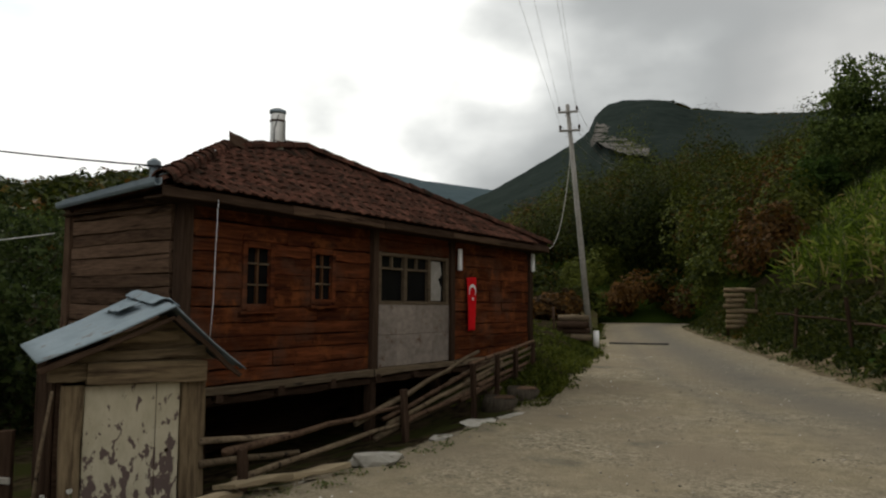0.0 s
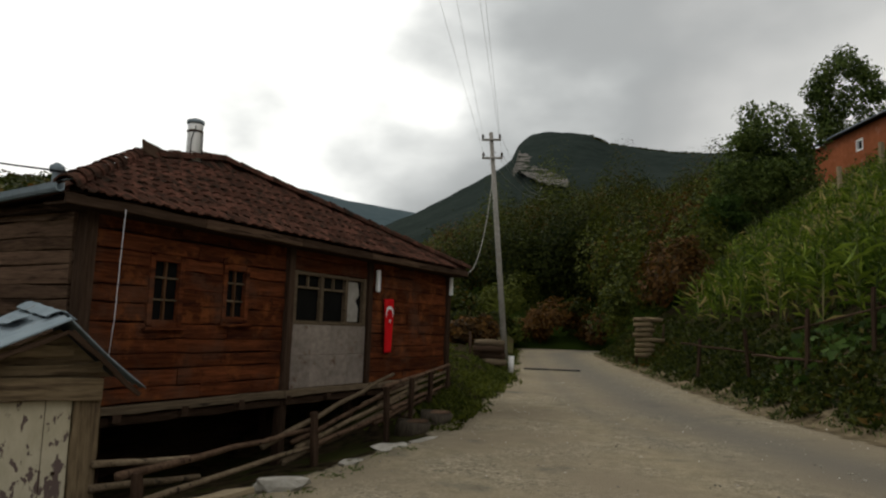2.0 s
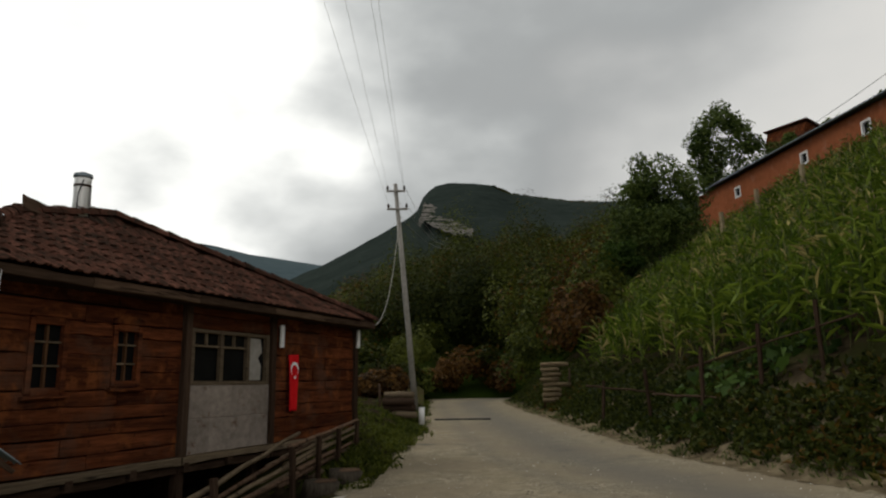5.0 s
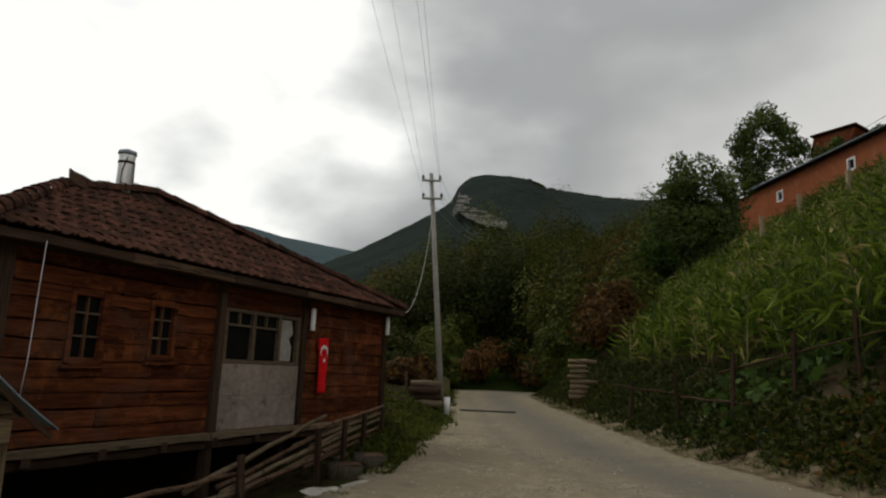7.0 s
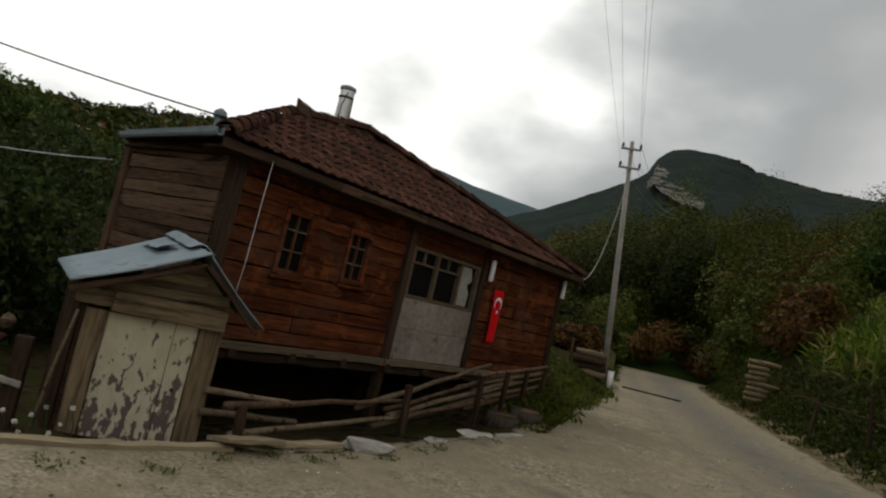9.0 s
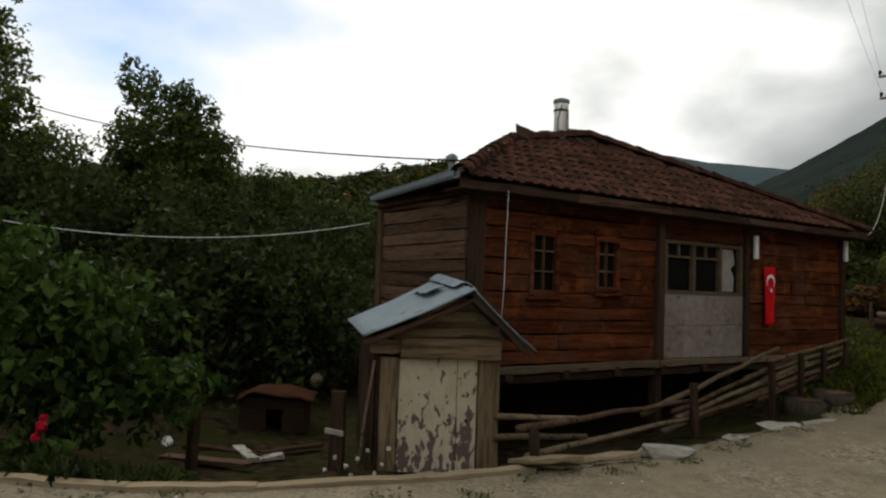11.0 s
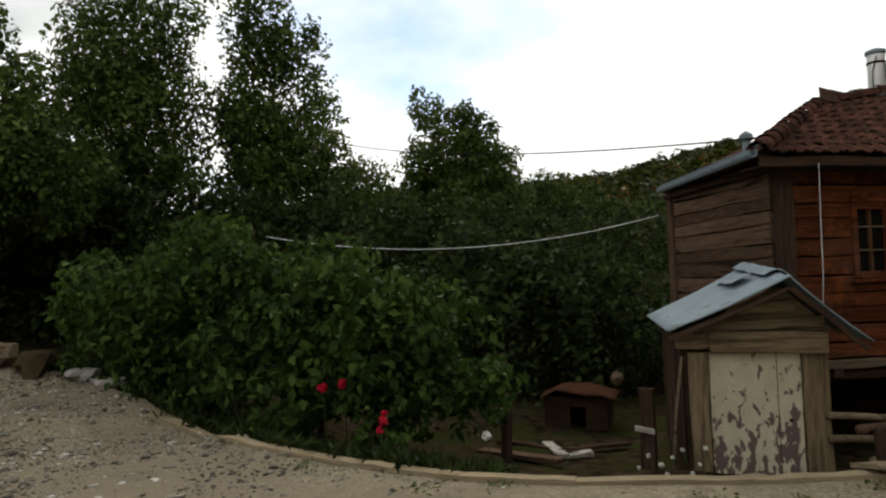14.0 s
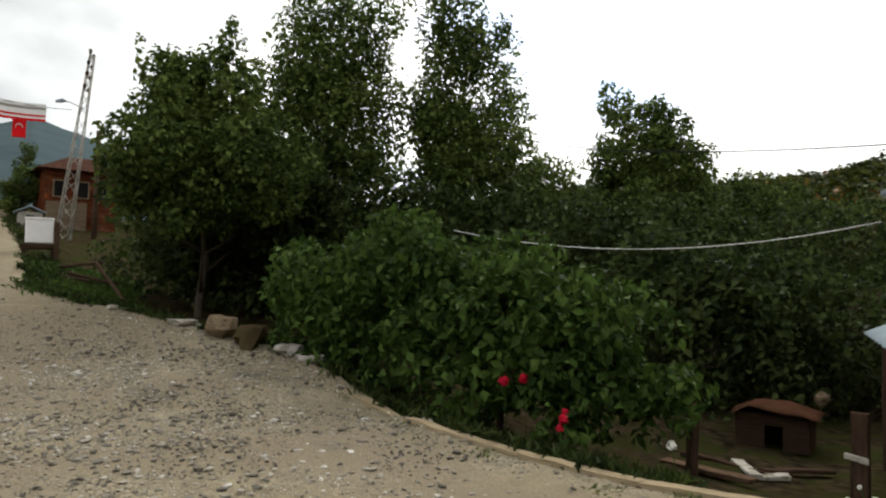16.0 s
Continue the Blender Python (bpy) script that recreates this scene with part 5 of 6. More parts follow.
# trees on the hill above the maize
tree("rounded green tree beside the hillside maize", -18.5, 46, [(-18.6, 15.2, 45, 1.9, 2.0), (-16.6, 13.8, 45, 1.5, 1.7), (-20.3, 14.2, 45, 1.5, 1.8), (-17.6, 11.5, 45, 2.2, 1.8), (-20, 11.5, 44, 1.8, 1.5), (-16, 11, 46, 1.2, 1.2), (-17.2, 17.2, 45, 0.5, 0.5), (-18.8, 17.6, 45, 0.5, 0.4)],
     12000, 0.22, 160, trunk_r=0.2)
tree("tall airy tree above the hillside hut", -23.5, 57, [(-23.8, 18.8, 56, 2.0, 1.6), (-22.3, 17.2, 56, 1.4, 1.8), (-25.2, 17.5, 56, 1.4, 1.3), (-26.2, 16.4, 56, 1.0, 1.2), (-23.5, 15.5, 56, 1.7, 1.6), (-22.3, 19.2, 56, 0.8, 0.9), (-25.6, 15, 56, 1.4, 1.2)],
     11000, 0.22, 161, trunk_r=0.22)
tree("dark green tree behind the hillside hut", -28, 60, [(-28, 16.4, 60, 1.4, 1.5), (-27.2, 15, 60, 1.5, 1.5), (-29.5, 15.5, 60, 1.3, 1.4)], 5000, 0.24, 162, trunk_r=0.18)
tree("leafy tree top behind the hillside hut", -32, 60, [(-32, 17.2, 60, 1.5, 1.2), (-34, 18, 60, 1.5, 1.2), (-36, 18.5, 60, 1.8, 1.3)], 5000, 0.24, 163, trunk_r=0.18)
tree("round green bush at the top of the maize", -14.6, 44, [(-14.6, 10, 43, 1.1, 1.0), (-15.4, 9.0, 43, 1.1, 1.0), (-13.9, 8.9, 43, 0.9, 0.9)], 2200, 0.28, 164, L_BUSH, trunk_r=0.1, name="bush", category="bush")
# trees by the far village
tree("green conifer-like tree beside the village road", 107.4, 44, [(107.4, 6.5, 44, 1.0, 1.2), (107.3, 8.6, 44, 0.5, 0.8), (106.2, 6, 44, 0.9, 0.9), (108.2, 5.2, 44, 0.9, 1.0)], 7000, 0.15, 170, trunk_r=0.12)
tree("dark leafy tree beside the village road", 111.5, 46, [(111.5, 6, 46, 1.6, 1.6), (110, 4.8, 46, 1.0, 1.0)], 2000, 0.26, 171, trunk_r=0.12)


# ---- woods on the slope beyond the bend: one mass ----
def forest(name, label, spots, per_tree, size, seed, mat):
    rng_n = np.random.default_rng(seed)
    ps, ns = [], []
    for x, y, z, w, h in spots:
        tufts = []
        for _ in range(9):
            d = rng_n.normal(size=3)
            d /= np.linalg.norm(d)
            d[2] = abs(d[2]) * 0.9 - 0.2
            tufts.append((x + d[0] * w * 0.65, y + d[1] * w * 0.65, z + h * 0.55 + d[2] * h * 0.5, w * rng_n.uniform(0.36, 0.55), h * rng_n.uniform(0.2, 0.32)))
        p, d = crown_points(rng_n, tufts, per_tree, 0.5)
        d = p - np.array([x, y, z + h * 0.45])
        d /= np.array([w, w, h * 0.6])
        d /= np.linalg.norm(d, axis=1)[:, None]
        ps.append(p)
        ns.append(d)
    p, d = np.concatenate(ps), np.concatenate(ns)
    k = len(p)
    nrm = d * 1.2 + rng_n.normal(size=(k, 3)) * 0.32 + np.array([0, 0, 0.15])
    me_f = quads_mesh(name, p, nrm, rng_n.normal(size=(k, 3)), size * (0.6 + 0.8 * rng_n.random(k)), mat, 0.75)
    return tagged(new(name, me_f), label, "woods", kind="stuff")


rng_f = random.Random(77)
near_spots, far_spots = [], []
for _ in range(330):
    az, r = rng_f.uniform(-17, 12), rng_f.uniform(54, 104)
    if 2.5 < az < 7.5 and r < 60:
        continue
    p = polar(az, r)
    w = rng_f.uniform(1.6, 4.2)
    h = w * rng_f.uniform(1.7, 2.7) * (1.35 if rng_f.random() < 0.2 else 1.0)
    # trees at the edge of the wood stay below the open mountain slope
    room = 1.6 + r * math.tan(radians(float(np.interp(az, [3, 6.4, 10.5, 13], [12.0, 9.6, 7.2, 6.0])))) - slope_z(az, r)
    if az > 3:
        h = min(h, max(1.5, room / 1.25))
        w = min(w, h * 0.6)
    near_spots.append((p.x, p.y, slope_z(az, r) - 0.5, w, h))
for az, r, w, h in ((-6, 50, 2.6, 8), (-8, 47, 2.8, 9), (-10.5, 45, 2.6, 8), (-12.5, 43, 2.4, 7), (-4, 54, 2.6, 7), (-1.5, 55, 2.2, 5), (0.5, 52, 1.8, 3.6), (2.4, 50, 1.6, 3.2), (-9, 40, 1.8, 4.5), (-11, 37, 1.6, 4), (-7, 43, 1.6, 4),
                    (4.2, 32, 0.9, 1.5), (5.0, 31, 0.9, 1.3), (5.8, 33, 1.0, 2.0), (3.6, 34, 0.9, 1.6), (6.6, 34, 1.2, 2.4), (5.2, 37, 1.3, 2.6), (4.6, 44, 1.3, 2.2), (3.2, 41, 1.1, 1.8), (-12.5, 34, 1.3, 3.5), (-13.5, 38, 1.8, 5), (-1.0, 48, 1.2, 2.0), (-0.4, 46.5, 1.4, 2.2), (1.2, 46, 1.3, 2.0), (-2.5, 48, 1.6, 2.6), (-4.2, 47.5, 1.7, 2.8), (-5.6, 46, 1.5, 2.6), (2.4, 45, 1.2, 1.9)):
    p = polar(az, r)
    near_spots.append((p.x, p.y, max(gz(p.x, p.y), slope_z(az, r)) - 0.3, w, h))
for _ in range(620):
    az, r = rng_f.uniform(-24, 14), rng_f.uniform(95, 172)
    p = polar(az, r)
    w = rng_f.uniform(2.2, 4.2)
    far_spots.append((p.x, p.y, slope_z(az, r) - 0.5 - 0.06 * max(0, r - 130), w, w * rng_f.uniform(1.5, 2.1)))
def spot_kind(q):
    v = noise.noise((q[0] * 0.06, q[1] * 0.06, 3.3)) + rng_f.uniform(-0.25, 0.25)
    return 0 if v < 0.0 else (1 if v < 0.18 else 2)


kinds = [spot_kind(q) for q in near_spots]
forest("woodland", "dark green broadleaf woods beyond the road bend", [q for q, k_ in zip(near_spots, kinds) if k_ == 0], 1150, 0.23, 5, L_FOREST)
forest("woodland", "light green broadleaf trees in the woods", [q for q, k_ in zip(near_spots, kinds) if k_ == 1], 1150, 0.23, 15, L_LIGHT)
forest("woodland", "rusty brown trees in the woods", [q for q, k_ in zip(near_spots, kinds) if k_ == 2], 900, 0.23, 16, L_RUST)
forest("woodland", "dense broadleaf woods on the upper slope", far_spots, 420, 0.7, 6, L_FOREST)
# scattered tree tops along the ridges
ridge_spots = []
for _ in range(800):
    az = rng_f.uniform(36, 70)
    f = rng_f.uniform(0.08, 1.0)
    r = 60 + 270 * f
    e_top = np.interp(az, [30, 37, 43, 48, 52, 56, 62, 72], [10.6, 9.3, 8.1, 7.5, 7.2, 7.4, 7.1, 6.6])
    zt = 1.6 + 330 * math.tan(radians(e_top))
    p = polar(az, r)
    w = rng_f.uniform(2.5, 4.5)
    ridge_spots.append((p.x, p.y, -3 + (zt + 3) * f ** 0.8 - 1.5, w, w * rng_f.uniform(1.3, 2.0)))
forest("woodland", "woods along the ridge behind the house", ridge_spots, 90, 1.5, 7, L_FOREST)
mount_spots = []
for _ in range(200):
    az = rng_f.uniform(-16, 13)
    e_top = np.interp(-az, [-13, -10.5, -6.4, -3.1, -1.6, -0.9, 0.1, 2.5, 4.9, 6.5, 8.2, 11, 15.4], [8, 9.1, 11.2, 12.9, 13.9, 15.3, 15.9, 16.1, 15.9, 15.2, 14.9, 14.4, 14])
    f = rng_f.uniform(0.97, 1.0)
    r = 110 + 510 * f
    zt = 1.6 + 620 * math.tan(radians(float(e_top)))
    p = polar(az, r)
    w = rng_f.uniform(2.2, 3.8)
    if az > -3.2:
        continue
    mount_spots.append((p.x, p.y, 2 + (zt - 2) * f ** 0.8 - w * 0.9, w, w * 1.2))
forest("woodland", "woods on the mountain top", mount_spots, 150, 1.5, 8, L_FOREST)
# pale cliff under the summit
vs, fs = [], []
cols, rows_ = 44, 14
for i in range(cols + 1):
    az = 1.4 - 4.6 * i / cols
    e1 = np.interp(-az, [-1.4, -0.9, -0.1, 1.5, 3.2], [13.4, 14.7, 14.5, 13.2, 12.5]) + 0.25 * noise.noise((i * 0.35, 0, 9))
    e0 = np.interp(-az, [-1.4, -0.9, -0.1, 1.5, 3.2], [12.8, 13.2, 12.7, 12.1, 11.9]) + 0.3 * noise.noise((i * 0.3, 5, 9))
    for j in range(rows_ + 1):
        el_c = e0 + (e1 - e0) * j / rows_
        rr_c = 178 + (el_c - 12.3) * 38 + 2.2 * noise.noise((i * 0.5, j * 0.4, 2)) + 1.2 * noise.noise((i * 1.7, j * 1.2, 7))
        vs.append(polar(az, rr_c, 1.6 + rr_c * math.tan(radians(el_c))))
for i in range(cols):
    for j in range(rows_):
        a = i * (rows_ + 1) + j
        fs.append((a, a + rows_ + 1, a + rows_ + 2, a + 1))
n_front = len(vs)
vs += [v * 1.06 for v in vs]
back = [tuple(n_front + k for k in f[::-1]) for f in fs]
rim = [i * (rows_ + 1) for i in range(cols + 1)] + [cols * (rows_ + 1) + j for j in range(1, rows_ + 1)] + [i * (rows_ + 1) + rows_ for i in range(cols - 1, -1, -1)] + list(range(rows_ - 1, 0, -1))
fs += back + [(a, b, b + n_front, a + n_front) for a, b in zip(rim, rim[1:] + rim[:1])]
tagged(new("cliff", mesh_from("cliff", vs, fs, M_ROCKHILL)), "pale limestone cliff below the mountain top", "cliff", kind="structure")

# ---- maize field on the bank ----
rng_c = np.random.default_rng(31)
xs, ys = [], []
for y in np.arange(4, 56, 0.42):
    for x in np.arange(4, 34, 0.5):
        xs.append(x + rng_c.uniform(-0.2, 0.2))
        ys.append(y + rng_c.uniform(-0.18, 0.18))
xs, ys = np.array(xs), np.array(ys)
_, _, drc = ground_parts(xs, ys)
azc = np.degrees(np.arctan2(-xs, ys))
keep = (drc > 2.6) & (drc < 21) & (azc < -8.5) & (azc > -48) & ((ys < 30) | (drc > 5 + (ys - 30) * 0.2))
xs, ys, drc = xs[keep], ys[keep], drc[keep]
thin = rng_c.random(len(xs)) < np.clip(30 / np.hypot(xs, ys), 0.5, 1.0)
xs, ys = xs[thin], ys[thin]
zs = ground_z(xs, ys)
hs = rng_c.uniform(1.45, 2.15, len(xs))
C, N, U, S = [], [], [], []
for k in range(11):
    f = 0.12 + 0.88 * k / 10
    an = rng_c.uniform(0, 6.28, len(xs)) if k == 0 else an + math.pi + rng_c.uniform(-0.5, 0.5, len(xs))
    ln = 0.72 * (1 - 0.5 * abs(f - 0.55)) * rng_c.uniform(0.75, 1.2, len(xs))
    out = np.stack([np.cos(an), np.sin(an), np.zeros(len(xs))], 1)
    up = np.stack([np.zeros(len(xs))] * 2 + [np.ones(len(xs))], 1)
    rise = rng_c.uniform(0.3, 1.9, len(xs))[:, None]
    dirn_ = out + up * rise
    dirn_ /= np.linalg.norm(dirn_, axis=1)[:, None]
    c = np.stack([xs, ys, zs + hs * f * 0.82], 1) + dirn_ * (ln / 2)[:, None]
    C.append(c)
    U.append(dirn_)
    N.append(up - dirn_ * dirn_[:, 2:3] + out * 0.15 + rng_c.normal(size=(len(xs), 3)) * 0.25)
    S.append(ln)
me_c = quads_mesh("maize", np.concatenate(C), np.concatenate(N), np.concatenate(U), np.concatenate(S), L_CORN, 0.095, 0.08)
maize = tagged(new("maize", me_c), "tall green maize with some dry tassels on the slope", "maize", kind="stuff")
k = len(xs)
ste = quads_mesh("stalks", np.stack([xs, ys, zs + hs * 0.5], 1), np.stack([xs * 0 - 0.4, ys * 0 - 1, zs * 0], 1) + rng_c.normal(size=(k, 3)) * 0.3, np.stack([rng_c.normal(size=k) * 0.06, rng_c.normal(size=k) * 0.06, np.ones(k)], 1), hs, L_GRASS, 0.03, 0.01)
part("stalks", ste, None, maize)
tas = quads_mesh("tassels", np.concatenate([np.stack([xs, ys, zs + hs + 0.02], 1)] * 2), rng_c.normal(size=(2 * k, 3)), np.stack([rng_c.normal(size=2 * k) * 0.35, rng_c.normal(size=2 * k) * 0.35, np.ones(2 * k)], 1), np.full(2 * k, 0.32), L_GRASS, 0.12, 0.05)
part("tassels", tas, None, maize)


def weeds(name, label, pts, blade, count, mat, seed, aspect=0.16, flop=0.6, bend=0.12):
    """Tufts of blades at plan points (x, y, spread)."""
    rg = np.random.default_rng(seed)
    P = np.repeat(np.array([q[:2] for q in pts], float), count, 0)
    sp = np.repeat(np.array([q[2] for q in pts], float), count)
    P = P + rg.normal(size=P.shape) * sp[:, None]
    n = len(P)
    ln = blade * rg.uniform(0.5, 1.3, n)
    u = np.stack([rg.normal(size=n) * flop, rg.normal(size=n) * flop, np.ones(n)], 1)
    u /= np.linalg.norm(u, axis=1)[:, None]
    c = np.stack([P[:, 0], P[:, 1], ground_z(P[:, 0], P[:, 1])], 1) + u * (ln * 0.45)[:, None]
    return tagged(new(name, quads_mesh(name, c, rg.normal(size=(n, 3)) + np.array([0, 0, 0.5]), u, ln, mat, aspect, bend)), label, "weeds", kind="stuff")


rw = random.Random(9)
# undergrowth on the bank below the fence
pts = []
for _ in range(1000):
    y = rw.uniform(6, 42)
    x = float(np.interp(y, [0, 7, 11.5, 15, 21, 31, 40, 50], [8.0, 7.0, 5.4, 4.5, 4.1, 3.6, 3.4, 7.0]))
    pts.append((x + 0.75 + abs(rw.gauss(0, 1.0)), y, 0.15))
weeds("bank_weeds", "dark weeds and brambles on the road bank", pts, 0.19, 34, L_FOREST, 61, 0.5, 0.9)
pts = [(p[0] - 0.55, p[1], 0.14) for p in pts[::3]]
weeds("grass_verge", "dry grass along the foot of the bank", pts, 0.15, 14, L_GRASS, 62, 0.1, 0.9)
# broad squash leaves among the maize foot
pts = []
for _ in range(60):
    az, r = rw.uniform(-30, -19), rw.uniform(16.5, 19.5)
    p = polar(az, r)
    pts.append((p.x, p.y, 0.25))
weeds("squash_leaves", "broad pale green squash leaves climbing the fence", pts, 0.27, 7, L_BUSH, 63, 0.95, 1.2)
# verge on the house side, and the yard's edge
pts = []
for _ in range(420):
    y = rw.uniform(13, 42)
    x = float(np.interp(y, [11.4, 20, 40], [-0.92, -0.35, -0.6]))
    pts.append((x - 0.2 - abs(rw.gauss(0, 0.9)), y, 0.15))
weeds("grass_verge", "green grass and nettles on the verge past the house", pts, 0.17, 26, L_LIGHT, 64, 0.22, 0.6)
pts = []
edge = LEFT_EDGE
for _ in range(420):
    i = rw.randrange(9, 18)
    t = rw.random()
    a, b = edge[i], edge[i + 1]
    d_ = (b - a) / np.linalg.norm(b - a)
    nrm_ = np.array([d_[1], -d_[0]])
    q = a + (b - a) * t + nrm_ * (0.15 + abs(rw.gauss(0, 0.5)))
    pts.append((q[0], q[1], 0.1))
# the darker leaf colour stands for shade behind the kerb
weeds("grass_verge", "weeds and grass behind the kerb timber", pts, 0.20, 20, L_SHADE, 65, 0.14, 0.5)
pts = [(*polar(a, r)[:2], 0.09) for a, r in ((20.6, 6.9), (17.2, 7.2), (13.4, 8.3), (11.8, 9.2), (9.6, 9.6), (29.5, 6.0), (22.5, 6.5), (15.0, 7.9), (34, 5.45), (41, 5.3), (57.5, 5.6), (64, 5.6), (26, 6.35), (78, 8.0), (83, 9.4), (73, 6.6))]
weeds("weed_tufts", "small flat green weed tufts in the gravel", pts, 0.045, 46, L_GRASS, 66, 0.4, 1.3)
pts = []
for _ in range(60):
    az, r = rw.uniform(5.2, 8.2), rw.uniform(12.5, 17)
    p = polar(az, r)
    pts.append((p.x, p.y, 0.12))
weeds("grass_verge", "short green grass on the shoulder by the pole fence", pts, 0.10, 30, L_LIGHT, 68, 0.2, 0.9)
pts = []
for _ in range(260):
    az, r = rw.uniform(100.5, 107), rw.uniform(15, 24)
    p = polar(az, r)
    if float(ground_parts(p.x, p.y)[1]) > 0.1:
        pts.append((p.x, p.y, 0.2))
weeds("roadside_weeds", "leafy green weeds on the bank by the village road", pts, 0.17, 16, L_BUSH, 67, 0.3, 0.9)

# ---- bank fence ----
bf = thing("bank_fence", "broken fence of grey poles along the maize field", "fence")


def bank_pt(az, r, z=None):
    p = polar(az, r)
    return Vector((p.x, p.y, gz(p.x, p.y) if z is None else z))


for a, b, r in ((bank_pt(-19.4, 17.3, 1.85), bank_pt(-31, 15.2, 2.75), 0.025), (bank_pt(-12, 22, 1.45), bank_pt(-17, 19, 1.30), 0.03), (bank_pt(-16.8, 18.6, 1.25), bank_pt(-22, 16.4, 1.2), 0.03)):
    pole_between("rail", a, b, r, M_DARKWOOD, bf)
for az, r, h, tilt in ((-13.2, 21.5, 1.4, 6), (-16.5, 18.8, 1.5, -8), (-20.4, 17.0, 1.5, 4), (-24.5, 16.2, 1.5, 2), (-28.5, 15.6, 1.6, -3)):
    p = bank_pt(az, r)
    part("post", plank_mesh("post", h, 0.07, 0.08, M_DARKWOOD, rnd), M_DARKWOOD, bf, m=pose(p.x, p.y, p.z + h / 2 - 0.2, 0, 90 + tilt, 40))
for az, el_b, el_t, r in ((-25.9, 9.7, 11.5, 36), (-29.15, 10.9, 12.5, 33), (-23.25, 9.6, 10.8, 36)):
    p = bank_pt(az, r)
    zt = max(1.6 + r * math.tan(radians(el_t)), p.z + 2.5)
    ob = tagged(new("field_post", plank_mesh("field_post", zt - p.z + 0.2, 0.14, 0.18, M_TIMBER, rnd)), "pale weathered post standing in the maize", "post", "posts in the maize")
    ob.matrix_basis = pose(p.x, p.y, (zt + p.z - 0.2) / 2, 0, 88, 20)
# stacked logs by the bank
rack = thing("log_stack", "small stack of split pale logs between stakes", "logs")
LB = bank_pt(-9.7, 29.0)
for k in range(int((2.27 - LB.z) / 0.2) + 1):
    z = 2.27 - k * 0.2
    off = rnd.uniform(-0.08, 0.08)
    part("log", tube_mesh("log", [(LB.x - 0.62 + off, LB.y, z), (LB.x, LB.y + 0.02, z + 0.015), (LB.x + (0.50 if k in (0, 4) else 0.12) + off, LB.y + 0.03, z - 0.01)], [0.08, 0.095, 0.08], M_SHEDWOOD, 8, rnd, 0.07), M_SHEDWOOD, rack)
for dx, h in ((-0.5, 1.35), (0.05, 1.3), (0.52, 1.4)):
    part("stake", tube_mesh("stake", [(LB.x + dx, LB.y + 0.14, LB.z - 0.2), (LB.x + dx + 0.03, LB.y + 0.14, LB.z + h)], [0.045, 0.035], M_DARKWOOD, 7), M_DARKWOOD, rack)
# log pile on the house side of the road
pile = thing("log_pile", "dark pile of old timber and logs beside the road", "logs")
Q = polar(2.8, 24.0)
Q.z = gz(Q.x, Q.y)
for k in range(13):
    row, i = divmod(k, 4)
    zc = Q.z + 0.12 + row * 0.21
    yc = Q.y + i * 0.26 - 0.4 + (row % 2) * 0.12
    part("log", tube_mesh("log", [(Q.x - 0.55 + rnd.uniform(-0.1, 0.1), yc, zc), (Q.x, yc, zc + 0.02), (Q.x + 0.5 + rnd.uniform(-0.12, 0.1), yc + rnd.uniform(-0.1, 0.1), zc)], [0.11, 0.12, 0.11], M_DARKWOOD if k % 3 else M_GREYWOOD, 8, rnd, 0.1), M_DARKWOOD, pile)
part("stake", tube_mesh("stake", [(Q.x - 0.62, Q.y - 0.5, Q.z - 0.2), (Q.x - 0.65, Q.y - 0.5, Q.z + 1.15)], [0.05, 0.04], M_DARKWOOD, 7), M_DARKWOOD, pile)
can = thing("paint_can", "small white tin standing by the log pile", "can", pose(Q.x + 0.72, Q.y - 0.2, gz(Q.x + 0.72, Q.y - 0.2) + 0.45))
part("tin", tube_mesh("tin", [(0, 0, -0.45), (0, 0, 0.10)], [0.10, 0.10], M_WHITE, 12), M_WHITE, can)
part("lid", tube_mesh("lid", [(0, 0, 0.10), (0, 0, 0.12)], [0.105, 0.105], M_WHITE, 12), M_WHITE, can)
# dark drain channel across the road
a, b = polar(0.1, 26.0), polar(-4.4, 26.0)
for k in range(6):
    p, q = a.lerp(b, k / 6), a.lerp(b, (k + 1) / 6)
    c = (p + q) / 2
    if k == 0:
        drain = thing("drain_grate", "dark steel drain grate laid across the gravel road", "drain")
    part("grate", plank_mesh("grate", (q - p).length - 0.02, 0.22, 0.05, M_CABLE, rnd, rough=0.004), M_CABLE, drain, m=pose(c.x, c.y, gz(c.x, c.y) + 0.02, 0, 0, math.degrees(math.atan2((q - p).y, (q - p).x))))
# ---- hut above the maize ----
HL, HR = polar(-21.4, 52), polar(-36.5, 36)
hd = (HR - HL).normalized()
hn = Vector((-hd.y, hd.x, 0))
if hn.x < 0:
    hn = -hn
hut = thing("hillside_hut", "long low terracotta plastered hut with small white-framed windows", "house")
HT = 14.4
L_h = (HR - HL).length
MH = Matrix.Translation(HL) @ Matrix(((hd.x, hn.x, 0, 0), (hd.y, hn.y, 0, 0), (0, 0, 1, 0), (0, 0, 0, 1)))
wins = []
for az, el_t, el_b in ((-24.0, 14.3, 13.6), (-28.8, 16.2, 15.4), (-33.0, 17.7, 16.8)):
    w_ = Vector((-math.sin(radians(az)), math.cos(radians(az)), 0))
    t_ = HL.dot(hn) / w_.dot(hn)
    q = w_ * t_
    s_ = (q - HL).dot(hd)
    wins.append((s_, 1.6 + t_ * math.tan(radians(el_b)), 1.6 + t_ * math.tan(radians(el_t))))
cutsx = [0.35] + [v for s_, _, _ in wins for v in (s_ - 0.3, s_ + 0.3)] + [L_h]
